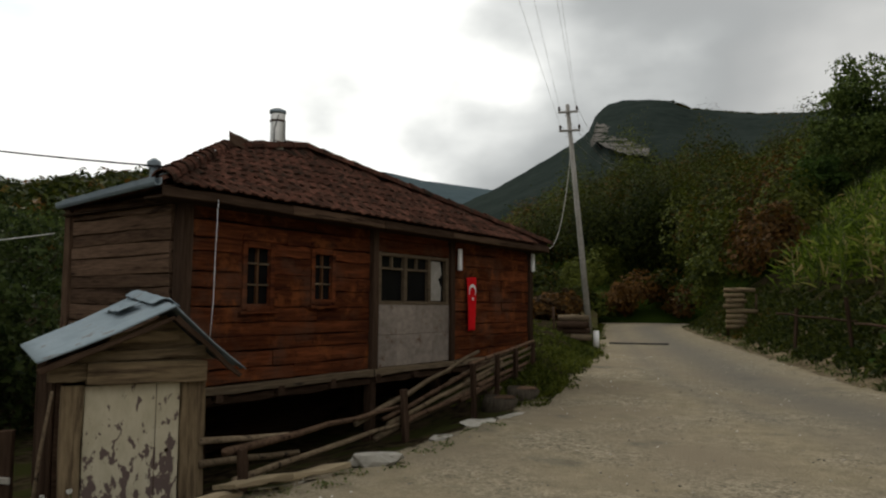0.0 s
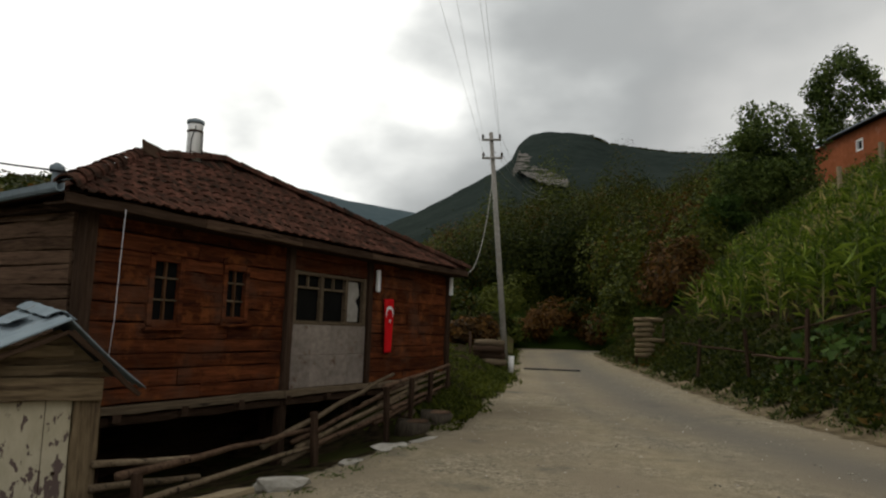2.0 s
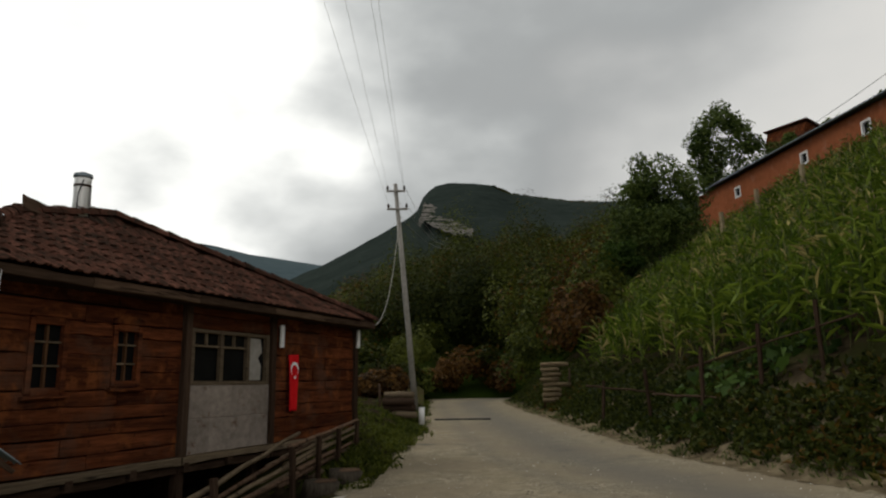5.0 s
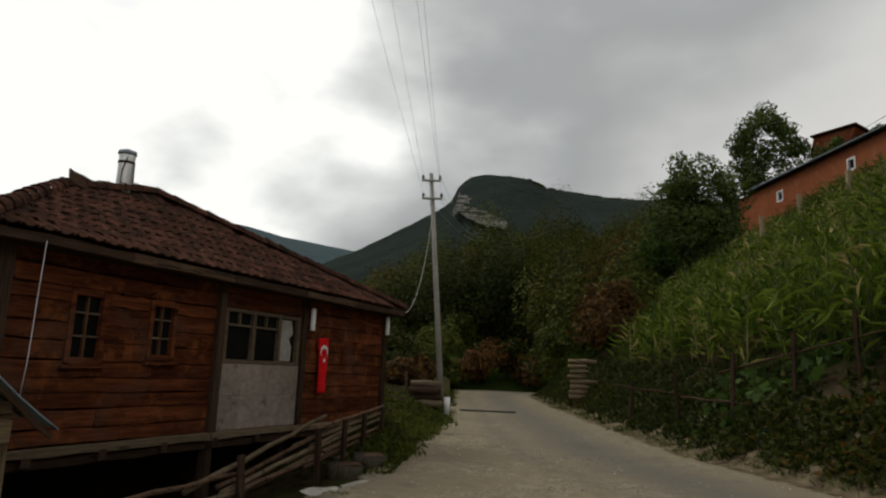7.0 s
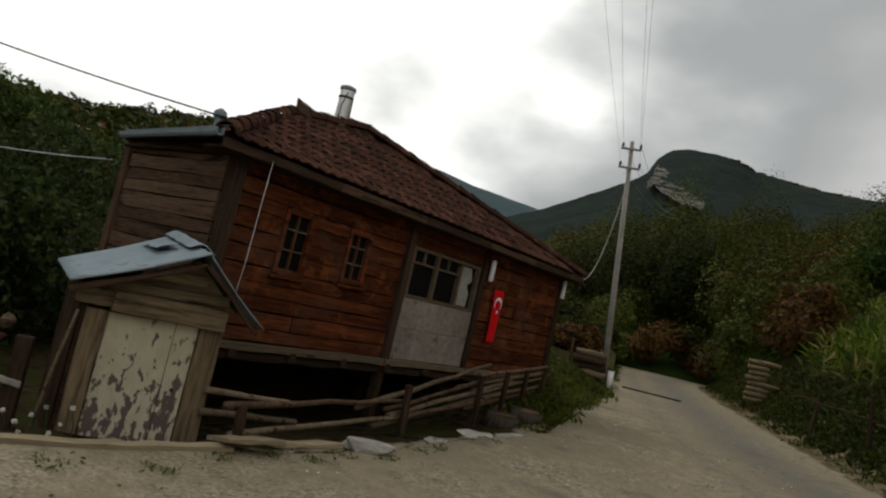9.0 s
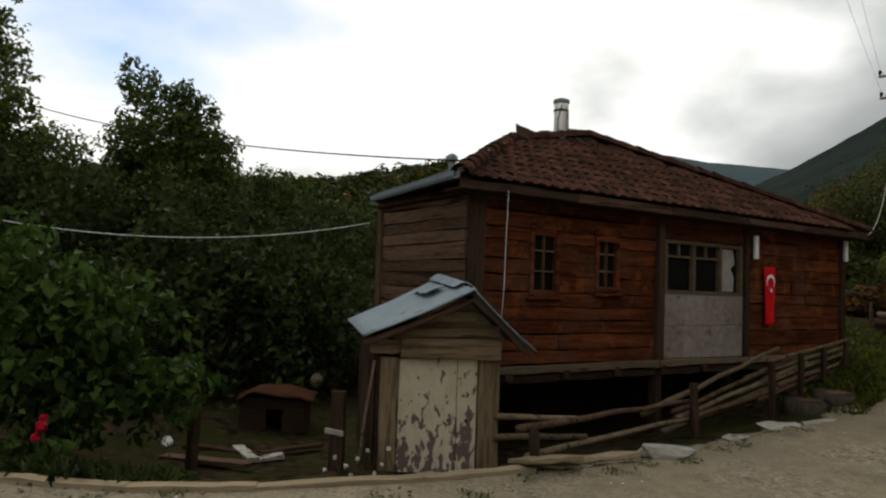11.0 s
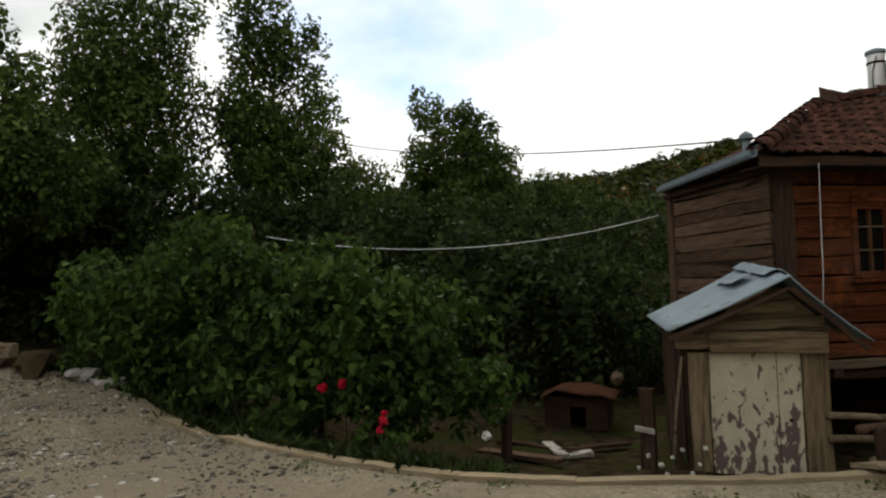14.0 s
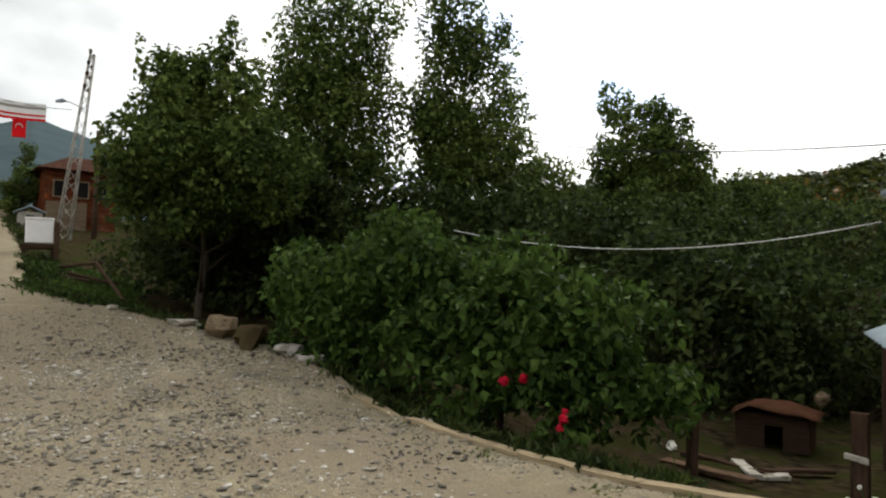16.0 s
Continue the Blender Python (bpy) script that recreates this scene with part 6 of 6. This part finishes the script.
for i in range(0, len(cutsx) - 1):
    if i % 2 == 0:
        spans = [(8.5, HT)]
    else:
        spans = [(8.5, wins[i // 2][1]), (wins[i // 2][2], HT)]
    for za, zb in spans:
        part("wall", box(bmesh.new(), cutsx[i], cutsx[i + 1], 0, 0.2, za, zb), M_PLASTER, hut, "terracotta plaster wall", MH)
part("wall", box(bmesh.new(), 0.35, 0.55, 0.21, 5, 8.5, HT), M_PLASTER, hut, "", MH)
for s_, zb, zt in wins:
    wf = bmesh.new()
    box(wf, s_ - 0.33, s_ - 0.24, -0.03, 0.1, zb - 0.05, zt + 0.05)
    box(wf, s_ + 0.24, s_ + 0.33, -0.03, 0.1, zb - 0.05, zt + 0.05)
    box(wf, s_ - 0.24, s_ + 0.24, -0.03, 0.1, zt - 0.05, zt + 0.05)
    box(wf, s_ - 0.24, s_ + 0.24, -0.03, 0.1, zb - 0.05, zb + 0.05)
    w_ob = part("window", box(bmesh.new(), s_ - 0.3, s_ + 0.3, 0.12, 0.14, zb, zt), M_GLASS, hut, "small dark window", MH)
    part("frame", wf, M_WHITE, w_ob, "white window frame")
rv, rf = [], []
nn = int(L_h / 0.11)
for i in range(nn + 1):
    x = -0.1 + (L_h + 0.2) * i / nn
    w_ = 0.028 * math.sin(i * math.pi / 1.5)
    rv += [(x, -0.45, HT + 0.02 + w_), (x, 2.6, HT + 1.05 + w_), (x, 5.4, HT + 0.05 + w_)]
for i in range(nn):
    for j in range(2):
        a = i * 3 + j
        rf.append((a, a + 3, a + 4, a + 1))
bm = bmesh.new()
bm.from_mesh(mesh_from("roof", rv, rf, M_ZINC))
bmesh.ops.solidify(bm, geom=bm.faces[:], thickness=-0.05)
part("roof", bm, M_ZINC, hut, "grey corrugated sheet roof", MH)
# brick gable of a second hut behind
b2 = polar(-30.0, 62)
hut2 = thing("upper_hut", "small brown brick building with a low gable roof", "house", pose(b2.x, b2.y, 0, 0, 0, 30))
bm = bmesh.new()
f0 = bm.faces.new([bm.verts.new((x, 0, z)) for x, z in ((-1.0, 12), (1.6, 12), (1.6, 21.4), (0.7, 21.9), (-0.55, 22.1), (-1.0, 21.0))])
ex = bmesh.ops.extrude_face_region(bm, geom=[f0])
bmesh.ops.translate(bm, vec=(0, 3.5, 0), verts=[v for v in ex["geom"] if isinstance(v, bmesh.types.BMVert)])
bmesh.ops.recalc_face_normals(bm, faces=bm.faces)
part("wall", bm, M_WOOD, hut2)
part("roof", plank_mesh("roof", 2.6, 3.9, 0.1, M_TILE, rnd), M_TILE, hut2, m=pose(0.5, 1.75, 22.1, 0, 8, 0))
cable("black overhead cable running to the upper hut", sag(b2 + Vector((0, 0, 21.8)), polar(-48, 40, 1.6 + 40 * math.tan(radians(27))), 0.4, 10), 0.02, M_CABLE)

# ---- along the village road ----
def rp(az, r, el=None):
    p = polar(az, r)
    p.z = gz(p.x, p.y) if el is None else 1.6 + r * math.tan(radians(el))
    return p


BXP = rp(106.6, 25.2)
BXP.z += 0.25
bx = thing("white_crate", "white plastic crate on a low timber stand by the road", "crate", pose(BXP.x, BXP.y, BXP.z, 0, 0, 104))
part("body", box(bmesh.new(), -0.38, 0.38, -0.28, 0.28, 0.22, 1.0, 0.03), M_WHITE, bx)
part("rim", box(bmesh.new(), -0.40, 0.40, -0.30, 0.30, 0.96, 1.02, 0.01), M_WHITE, bx)
part("stand", plank_mesh("stand", 1.0, 0.6, 0.14, M_DARKWOOD, rnd), M_DARKWOOD, bx, m=pose(0, 0, 0.12))
part("foot", plank_mesh("foot", 0.12, 0.5, 0.5, M_DARKWOOD, rnd), M_DARKWOOD, bx, m=pose(-0.4, 0, -0.17))
part("foot", plank_mesh("foot", 0.12, 0.5, 0.5, M_DARKWOOD, rnd), M_DARKWOOD, bx, m=pose(0.4, 0, -0.17))
gp = rp(105.5, 24.8)
ob = tagged(new("gate_post", plank_mesh("gate_post", 1.35, 0.13, 0.15, M_DARKWOOD, rnd)), "mossy dark wooden post beside the crate", "post")
ob.matrix_basis = pose(gp.x, gp.y, gp.z + 0.55, 0, 88, 15)
fr_ = thing("broken_fence", "fallen dark wooden fence rails on the bank", "fence")
for a, b in ((rp(105.3, 22, 0.6), rp(102.6, 21, 1.0)), (rp(104.8, 21.5, 0.2), rp(101.5, 20, -0.6)), (rp(103.0, 21, 0.9), rp(100.6, 17.5, -2.2)), (rp(105.4, 21.5, 0.0), rp(103.4, 20.5, -0.4))):
    pole_between("rail", a, b, 0.05, M_DARKWOOD, fr_)

# lattice mast
pyB, pyT = rp(105.0, 34), rp(103.6, 34, 15.9)
mast = thing("lattice_mast", "tall narrow steel lattice mast with insulators and lamp", "mast")
H_ = (pyT - pyB).length
ax_ = (pyT - pyB).normalized()
sx_ = ax_.cross(Vector((0, 1, 0))).normalized()
sy_ = ax_.cross(sx_)
cor = []
for s, t in ((-1, -1), (1, -1), (1, 1), (-1, 1)):
    a = pyB + (sx_ * s + sy_ * t) * 0.27 - Vector((0, 0, 0.3))
    b = pyT + (sx_ * s + sy_ * t) * 0.09
    cor.append((a, b))
    part("leg", tube_mesh("leg", [a, b], [0.032, 0.025], M_CONCRETE, 5), M_CONCRETE, mast)
nb = 15
for k in range(nb):
    for (a0, b0), (a1, b1) in zip(cor, cor[1:] + cor[:1]):
        p, q = a0.lerp(b0, k / nb), a1.lerp(b1, (k + 1) / nb)
        if k % 2:
            p, q = a0.lerp(b0, (k + 1) / nb), a1.lerp(b1, k / nb)
        part("brace", tube_mesh("brace", [p, q], [0.014, 0.014], M_CONCRETE, 4), M_CONCRETE, mast)
for f in (0.80, 0.87, 0.93, 0.99):
    c = pyB.lerp(pyT, f)
    part("cross_arm", tube_mesh("cross_arm", [c - sx_ * 0.38, c + sx_ * 0.38], [0.03, 0.03], M_CONCRETE, 5), M_CONCRETE, mast)
    for s in (-0.36, 0.36):
        part("insulator", tube_mesh("insulator", [c + sx_ * s, c + sx_ * s + Vector((0, 0, 0.12)), c + sx_ * s + Vector((0, 0, 0.22))], [0.04, 0.08, 0.05], M_DARKWOOD, 7), M_DARKWOOD, mast)
c = pyB.lerp(pyT, 0.70)
part("lamp_arm", tube_mesh("lamp_arm", [c, c + Vector((0, -0.5, 0.25)), c + Vector((0, -0.75, 0.28))], [0.025] * 3, M_CONCRETE, 5), M_CONCRETE, mast)
part("lamp_head", tube_mesh("lamp_head", [c + Vector((0, -0.7, 0.30)), c + Vector((0, -0.85, 0.30)), c + Vector((0, -1.1, 0.24))], [0.05, 0.10, 0.05], M_ZINC, 8), M_ZINC, mast)
wp = rp(102.9, 37)
wt = rp(102.9, 37, 10.6)
tagged(new("wooden_pole", tube_mesh("wooden_pole", [wp - Vector((0, 0, 0.3)), wt], [0.13, 0.10], M_DARKWOOD, 8)), "grey wooden pole behind the lattice mast", "pole")

# banner over the road with a small flag
b0, b1 = rp(106.4, 33, 12.0), rp(111.5, 31, 12.3)
banner = thing("street_banner", "white and red striped banner hung across the road", "banner")
h_b = 0.72
bd = (b1 - b0)


def strip(name, z0, z1, mat, off):
    bm = bmesh.new()
    vs_ = []
    for i in range(13):
        p = b0 + bd * (i / 12) - Vector((0, 0, 0.10 * math.sin(math.pi * i / 12)))
        w_ = 0.03 * math.sin(i * 1.9)
        vs_.append([bm.verts.new(p + Vector((off + w_, 0, -z))) for z in (z0, z1)])
    for a, b in zip(vs_[:-1], vs_[1:]):
        bm.faces.new((a[0], a[1], b[1], b[0]))
    bmesh.ops.recalc_face_normals(bm, faces=bm.faces)
    bmesh.ops.solidify(bm, geom=bm.faces[:], thickness=0.006)
    return part(name, bm, mat, banner)


strip("cloth", 0, h_b, M_WHITE, 0)
for z0, z1, mat in ((0.46, 0.53, M_FLAG), (0.62, 0.72, M_FLAG), (0.14, 0.24, M_CONCRETE)):
    strip("stripe", z0, z1, mat, 0.014)
part("cord", tube_mesh("cord", sag(b0 - bd * 0.35, b1, 0.15, 8), [0.012] * 9, M_CABLE, 4), M_CABLE, banner)
f0p = rp(108.0, 32.6, 10.75)
sf = thing("hanging_flag", "small red flag with white crescent below the banner", "flag", pose(f0p.x, f0p.y, f0p.z, 0, 0, 100))
cloth("cloth", lambda u, v: Vector((0.48 * u - 0.24, 0.02 * math.sin(6 * u), -0.72 * v)), 8, 10, M_FLAG, sf)
cres = bmesh.new()
cres.faces.new([cres.verts.new((0.0 - y, -0.03, -0.28 - x)) for x, y in outer + inner])
bmesh.ops.solidify(cres, geom=cres.faces[:], thickness=0.004)
part("crescent", cres, M_WHITE, sf, "white crescent")

# village house and small outbuilding
vh = rp(104.6, 43)
V = thing("village_house", "brown two-storey village house with a red tiled roof", "house", pose(vh.x, vh.y, vh.z, 0, 0, 112))
part("wall", box(bmesh.new(), -1.35, 2.3, -1.5, 2.5, -0.5, 2.9), M_WOOD, V)
bm = bmesh.new()
b_ = [bm.verts.new(v) for v in ((-1.8, -2, 2.88), (2.8, -2, 2.88), (2.8, 3, 2.88), (-1.8, 3, 2.88))]
t_ = [bm.verts.new(v) for v in ((0.0, 0.5, 3.9), (1.2, 0.5, 3.9))]
for q in ((b_[0], b_[1], t_[1], t_[0]), (b_[1], b_[2], t_[1]), (b_[2], b_[3], t_[0], t_[1]), (b_[3], b_[0], t_[0]), (b_[3], b_[2], b_[1], b_[0])):
    bm.faces.new(q)
part("roof", bm, M_TILE, V, "red tile roof")
for x, z in ((-0.7, 1.5), (0.4, 1.5), (1.5, 1.5)):
    w_ob = part("window", box(bmesh.new(), x - 0.25, x + 0.25, -1.56, -1.50, z, z + 0.8), M_GLASS, V)
    wf = bmesh.new()
    box(wf, x - 0.31, x - 0.25, -1.6, -1.5, z - 0.06, z + 0.86)
    box(wf, x + 0.25, x + 0.31, -1.6, -1.5, z - 0.06, z + 0.86)
    box(wf, x - 0.25, x + 0.25, -1.6, -1.5, z + 0.8, z + 0.86)
    box(wf, x - 0.25, x + 0.25, -1.6, -1.5, z - 0.06, z)
    part("frame", wf, M_GREYWOOD, w_ob)
part("lower_wall", box(bmesh.new(), -1.3, 0.6, -1.75, -1.52, -0.5, 1.2), M_GREYWOOD, V, "grey weathered board wall")
oh = rp(107.0, 38)
O = thing("small_outbuilding", "small white outbuilding with a grey pitched roof", "hut", pose(oh.x, oh.y, oh.z, 0, 0, 107))
part("wall", box(bmesh.new(), -0.5, 0.5, -0.4, 0.6, -0.3, 0.62), M_CONCRETE, O)
part("opening", box(bmesh.new(), -0.16, 0.16, -0.42, -0.39, 0.0, 0.45), M_GLASS, O)
for s in (-1, 1):
    part("roof", plank_mesh("roof", 0.72, 1.3, 0.06, M_ZINC, rnd, rough=0.004), M_ZINC, O, m=pose(s * 0.31, 0.1, 0.74, 0, s * 24, 0))

# ---- hollow beside the shed: kennel, planks, roses, daisies ----
dk = rp(49.6, 12.2)
K = thing("dog_kennel", "low old kennel with an orange sheet over its roof", "kennel", pose(dk.x, dk.y, dk.z, 0, 0, 40))
# kennel boards and cover get dark colours in place of tree shade
bm = bmesh.new()
box(bm, -0.55, -0.12, -0.4, -0.36, 0, 0.55)
box(bm, 0.14, 0.5, -0.4, -0.36, 0, 0.55)
box(bm, -0.12, 0.14, -0.4, -0.36, 0.38, 0.55)
part("front", bm, M_DARKWOOD, K, "kennel front darkened for shade, with an opening")
part("wall", box(bmesh.new(), -0.55, -0.5, -0.35, 0.5, 0, 0.55), M_DARKWOOD, K)
part("wall", box(bmesh.new(), 0.45, 0.5, -0.35, 0.5, 0, 0.55), M_DARKWOOD, K)
part("wall", box(bmesh.new(), -0.5, 0.45, 0.46, 0.5, 0, 0.55), M_DARKWOOD, K)
M_ORANGE = material("shade_dark_orange_sheet", (0.035, 0.018, 0.012), (0.075, 0.034, 0.020), scale=5, bump=0.5, bump_scale=10)
cloth("cover", lambda u, v: Vector((-0.65 + 1.3 * u, -0.55 + 1.2 * v, 0.56 + 0.16 * math.sin(math.pi * min(1, u * 1.05)) + 0.09 * noise.noise((u * 4, v * 3, 1.5)) - 0.12 * abs(v - 0.5))), 12, 8, M_ORANGE, K)
part("bundle", rock_mesh("bundle", 0.2, 0.18, 0.2, M_GREYWOOD, 77), M_GREYWOOD, K, "pale bundle on the kennel roof", pose(0.62, 0.1, 0.78))
for az, r, ln, rot, mat in ((53.5, 10.2, 1.3, 20, M_DARKWOOD), (52, 10.0, 0.9, -25, M_STONE), (50.5, 9.7, 0.5, 60, M_STONE), (55, 9.6, 1.5, 10, M_BROWNWOOD), (48.5, 10.2, 1.0, 80, M_DARKWOOD)):
    p = rp(az, r)
    ob = tagged(new("loose_plank", plank_mesh("loose_plank", ln, 0.16, 0.05, mat, rnd)), "old loose plank lying on the ground", "plank", "loose planks")
    ob.matrix_basis = pose(p.x, p.y, p.z + 0.06, rnd.uniform(-6, 6), rnd.uniform(-5, 5), rot)
p = rp(56.0, 9.3)
ob = tagged(new("stake", plank_mesh("stake", 1.0, 0.1, 0.12, M_DARKWOOD, rnd)), "dark wooden stake beside the bush", "stake")
ob.matrix_basis = pose(p.x, p.y, p.z + 0.4, 0, 92, 0)


def flower(label, az, el, r, size, mat, seed, petals=26):
    rg = np.random.default_rng(seed)
    p = polar(az, r, 1.6 + r * math.tan(radians(el)))
    g = gz(p.x, p.y)
    th = thing("flower", label, "flower", pose(p.x, p.y, g), "garden flowers")
    hgt = p.z - g
    part("stem", tube_mesh("stem", [(0.05, 0.02, -0.02), (0.02, 0.03, hgt * 0.5), (0, 0, hgt)], [0.006, 0.005, 0.004], L_BUSH, 5), L_BUSH, th)
    d = rg.normal(size=(petals, 3))
    d /= np.linalg.norm(d, axis=1)[:, None]
    part("petals", quads_mesh("petals", d * size * 0.45 + np.array([0, 0, hgt]), d + rg.normal(size=d.shape) * 0.3, np.cross(d, rg.normal(size=d.shape)), np.full(petals, size * 0.75), mat, 0.9, 0.15), None, th)
    return th


for k, (az, el, r, s) in enumerate(((71.0, -7.8, 8.3, 0.10), (69.4, -7.6, 8.3, 0.09), (66.3, -10.7, 7.5, 0.085), (66.6, -11.4, 7.5, 0.07), (66.2, -10.1, 7.55, 0.06))):
    flower("deep red rose on a thin stem beside the bush", az, el, r, s, L_PETAL, 300 + k)
for k, (az, el, r, s) in enumerate(((57.9, -12.2, 7.6, 0.09), (45.2, -13.7, 6.9, 0.035), (44.3, -14.4, 6.7, 0.04), (43.4, -13.8, 6.8, 0.035), (42.6, -13.2, 6.9, 0.035), (41.4, -14.2, 6.7, 0.03), (42.0, -14.9, 6.6, 0.035), (43.9, -15.0, 6.6, 0.03), (40.9, -13.0, 6.85, 0.04), (46.0, -14.6, 6.8, 0.03))):
    flower("small white daisy growing behind the kerb timber", az, el, r, s, L_DAISY, 320 + k, 14)

# ---- loose gravel stones ----
rg_ = np.random.default_rng(88)
vs_all, fs_all = [], []
bmr = bmesh.new()
bmesh.ops.create_icosphere(bmr, subdivisions=1, radius=0.5)
ico_v = np.array([v.co for v in bmr.verts])
ico_f = np.array([[v.index for v in f.verts] for f in bmr.faces])
bmr.free()
n_st = 26000
px = np.concatenate([rg_.normal(-9.5, 3.2, int(n_st * 0.8)), rg_.uniform(-14, 7, n_st - int(n_st * 0.8))])
py = np.concatenate([rg_.normal(-1.5, 2.6, int(n_st * 0.8)), rg_.uniform(-8, 24, n_st - int(n_st * 0.8))])
_, dl_, dr_ = ground_parts(px, py)
ok = (dl_ < 0.05) & (dr_ < 0.3)
px, py = px[ok], py[ok]
sz = np.minimum(np.where(py > 2.5, 0.028, 0.08), 0.018 * np.exp(rg_.exponential(0.38, len(px))))
sc = sz[:, None] * rg_.uniform(0.6, 1.4, (len(px), 3)) * np.array([1, 1, 0.6])
an = rg_.uniform(0, 6.28, len(px))
v = ico_v[None] * sc[:, None, :] * (1 + 0.25 * rg_.normal(size=(len(px), len(ico_v), 1)))
vx = v[..., 0] * np.cos(an)[:, None] - v[..., 1] * np.sin(an)[:, None] + px[:, None]
vy = v[..., 0] * np.sin(an)[:, None] + v[..., 1] * np.cos(an)[:, None] + py[:, None]
vz = v[..., 2] + (ground_z(px, py) + sz * 0.12)[:, None]
V_ = np.stack([vx, vy, vz], -1).reshape(-1, 3)
F_ = (ico_f[None] + (np.arange(len(px)) * len(ico_v))[:, None, None]).reshape(-1, 3)
M_PEBBLE = leaf_material("loose_gravel", (0.10, 0.09, 0.075), (0.40, 0.37, 0.31), (0.62, 0.60, 0.55), 0.9)
tagged(new("loose_gravel", mesh_from("loose_gravel", V_.tolist(), F_.tolist(), M_PEBBLE)), "loose grey and white gravel stones on the yard", "gravel", kind="stuff")

# ---- roof tiles: the front slope, laid from the eave up ----
def tile_mesh(name, w=0.235, ln=0.37):
    prof = [(-0.5, 0.0), (-0.42, 0.028), (-0.30, 0.030), (-0.18, 0.006), (0.0, 0.0), (0.16, 0.006), (0.28, 0.030), (0.42, 0.028), (0.5, 0.0)]
    vs_, fs_ = [], []
    for y, dz in ((0, 0.022), (ln, 0.0)):
        for a, b in prof:
            vs_.append((a * w, y, b + dz))
        for a, b in prof:
            vs_.append((a * w, y, b + dz - 0.016))
    n = len(prof)
    for i in range(n - 1):
        fs_ += [(i, i + 1, 2 * n + i + 1, 2 * n + i), (n + i + 1, n + i, i, i + 1)]
    return mesh_from(name, vs_, fs_, M_TILE)


tile_me = tile_mesh("tile")
tiles_near = []
rt_ = random.Random(4)
row_len = 0.30
# height of the front slope over (x, y); the ridge climbs a little to the right
def slope_at(x, y):
    f = (y - EY0) / (RY - EY0)
    xa, xb = C_FL.x + (RIDGE_A.x - C_FL.x) * f, C_FR.x + (RIDGE_B.x - C_FR.x) * f
    za, zb = C_FL.z + (RIDGE_A.z - C_FL.z) * f, C_FR.z + (RIDGE_B.z - C_FR.z) * f
    t = (x - xa) / max(1e-6, xb - xa)
    return xa, xb, za + (zb - za) * t


ang = math.degrees(math.atan2(RIDGE_B.z - EZ, RY - EY0))
y = EY0 - 0.06
ri = 0
while y < RY - 0.12:
    xa, xb, _ = slope_at(0, max(y, EY0) + 0.2)
    x = xa + 0.05 + 0.08 * (ri % 2)
    while x < xb - 0.05:
        _, _, z = slope_at(x, y + 0.15)
        _, _, z2 = slope_at(x, y + 0.30)
        _, _, z1 = slope_at(x, y)
        a = math.degrees(math.atan2(z2 - z1, 0.30))
        tiles_near.append((x + rt_.uniform(-0.006, 0.006), y, z1 + 0.018 + rt_.uniform(-0.004, 0.006), a + rt_.uniform(-1.2, 1.2), rt_.uniform(-1.5, 1.5)))
        x += 0.225
    y += row_len * math.cos(radians(ang))
    ri += 1
near = sorted(tiles_near, key=lambda q: (q[0] - 6.0) ** 2 + (q[1] - 7.2) ** 2 * 3)
for x, y, z, a, r_ in near[:300]:
    part("tile", tile_me, M_TILE, roof, m=pose(x, y, z, a, 0, r_))
vs_, fs_ = [], []
base_v, base_f = [v.co.copy() for v in tile_me.vertices], [tuple(p.vertices) for p in tile_me.polygons]
for x, y, z, a, r_ in near[300:]:
    mm = pose(x, y, z, a, 0, r_)
    o = len(vs_)
    vs_ += [mm @ v for v in base_v]
    fs_ += [tuple(o + i for i in f) for f in base_f]
rest = part("tiles", mesh_from("tiles", vs_, fs_, M_TILE), None, roof)
rest["kind"] = "stuff"


def half_round(name, p, q, r=0.11):
    vs2, fs2 = [], []
    d_ = (q - p)
    for t, rr in ((0, r * 1.12), (1, r * 0.92)):
        c = p + d_ * t
        side = d_.cross(Vector((0, 0, 1))).normalized()
        upv = side.cross(d_).normalized()
        for k_ in range(7):
            an_ = math.pi * k_ / 6
            vs2.append(c + side * rr * math.cos(an_) + upv * rr * math.sin(an_))
    for k_ in range(6):
        fs2.append((k_, k_ + 1, k_ + 8, k_ + 7))
    bm2 = bmesh.new()
    bm2.from_mesh(mesh_from(name, vs2, fs2, M_TILE))
    bmesh.ops.solidify(bm2, geom=bm2.faces[:], thickness=0.014)
    return bm2


for p, q in ((C_FL, RIDGE_A), (RIDGE_A, RIDGE_B), (RIDGE_B, C_FR)):
    n_r = max(2, int((q - p).length / 0.33))
    for i in range(n_r):
        a, b = p.lerp(q, i / n_r), p.lerp(q, (i + 1.12) / n_r)
        part("ridge_tile", half_round("ridge_tile", a + Vector((0, 0, 0.02 + rt_.uniform(-0.012, 0.012))), b + Vector((0, 0, 0.015))), M_TILE, roof)
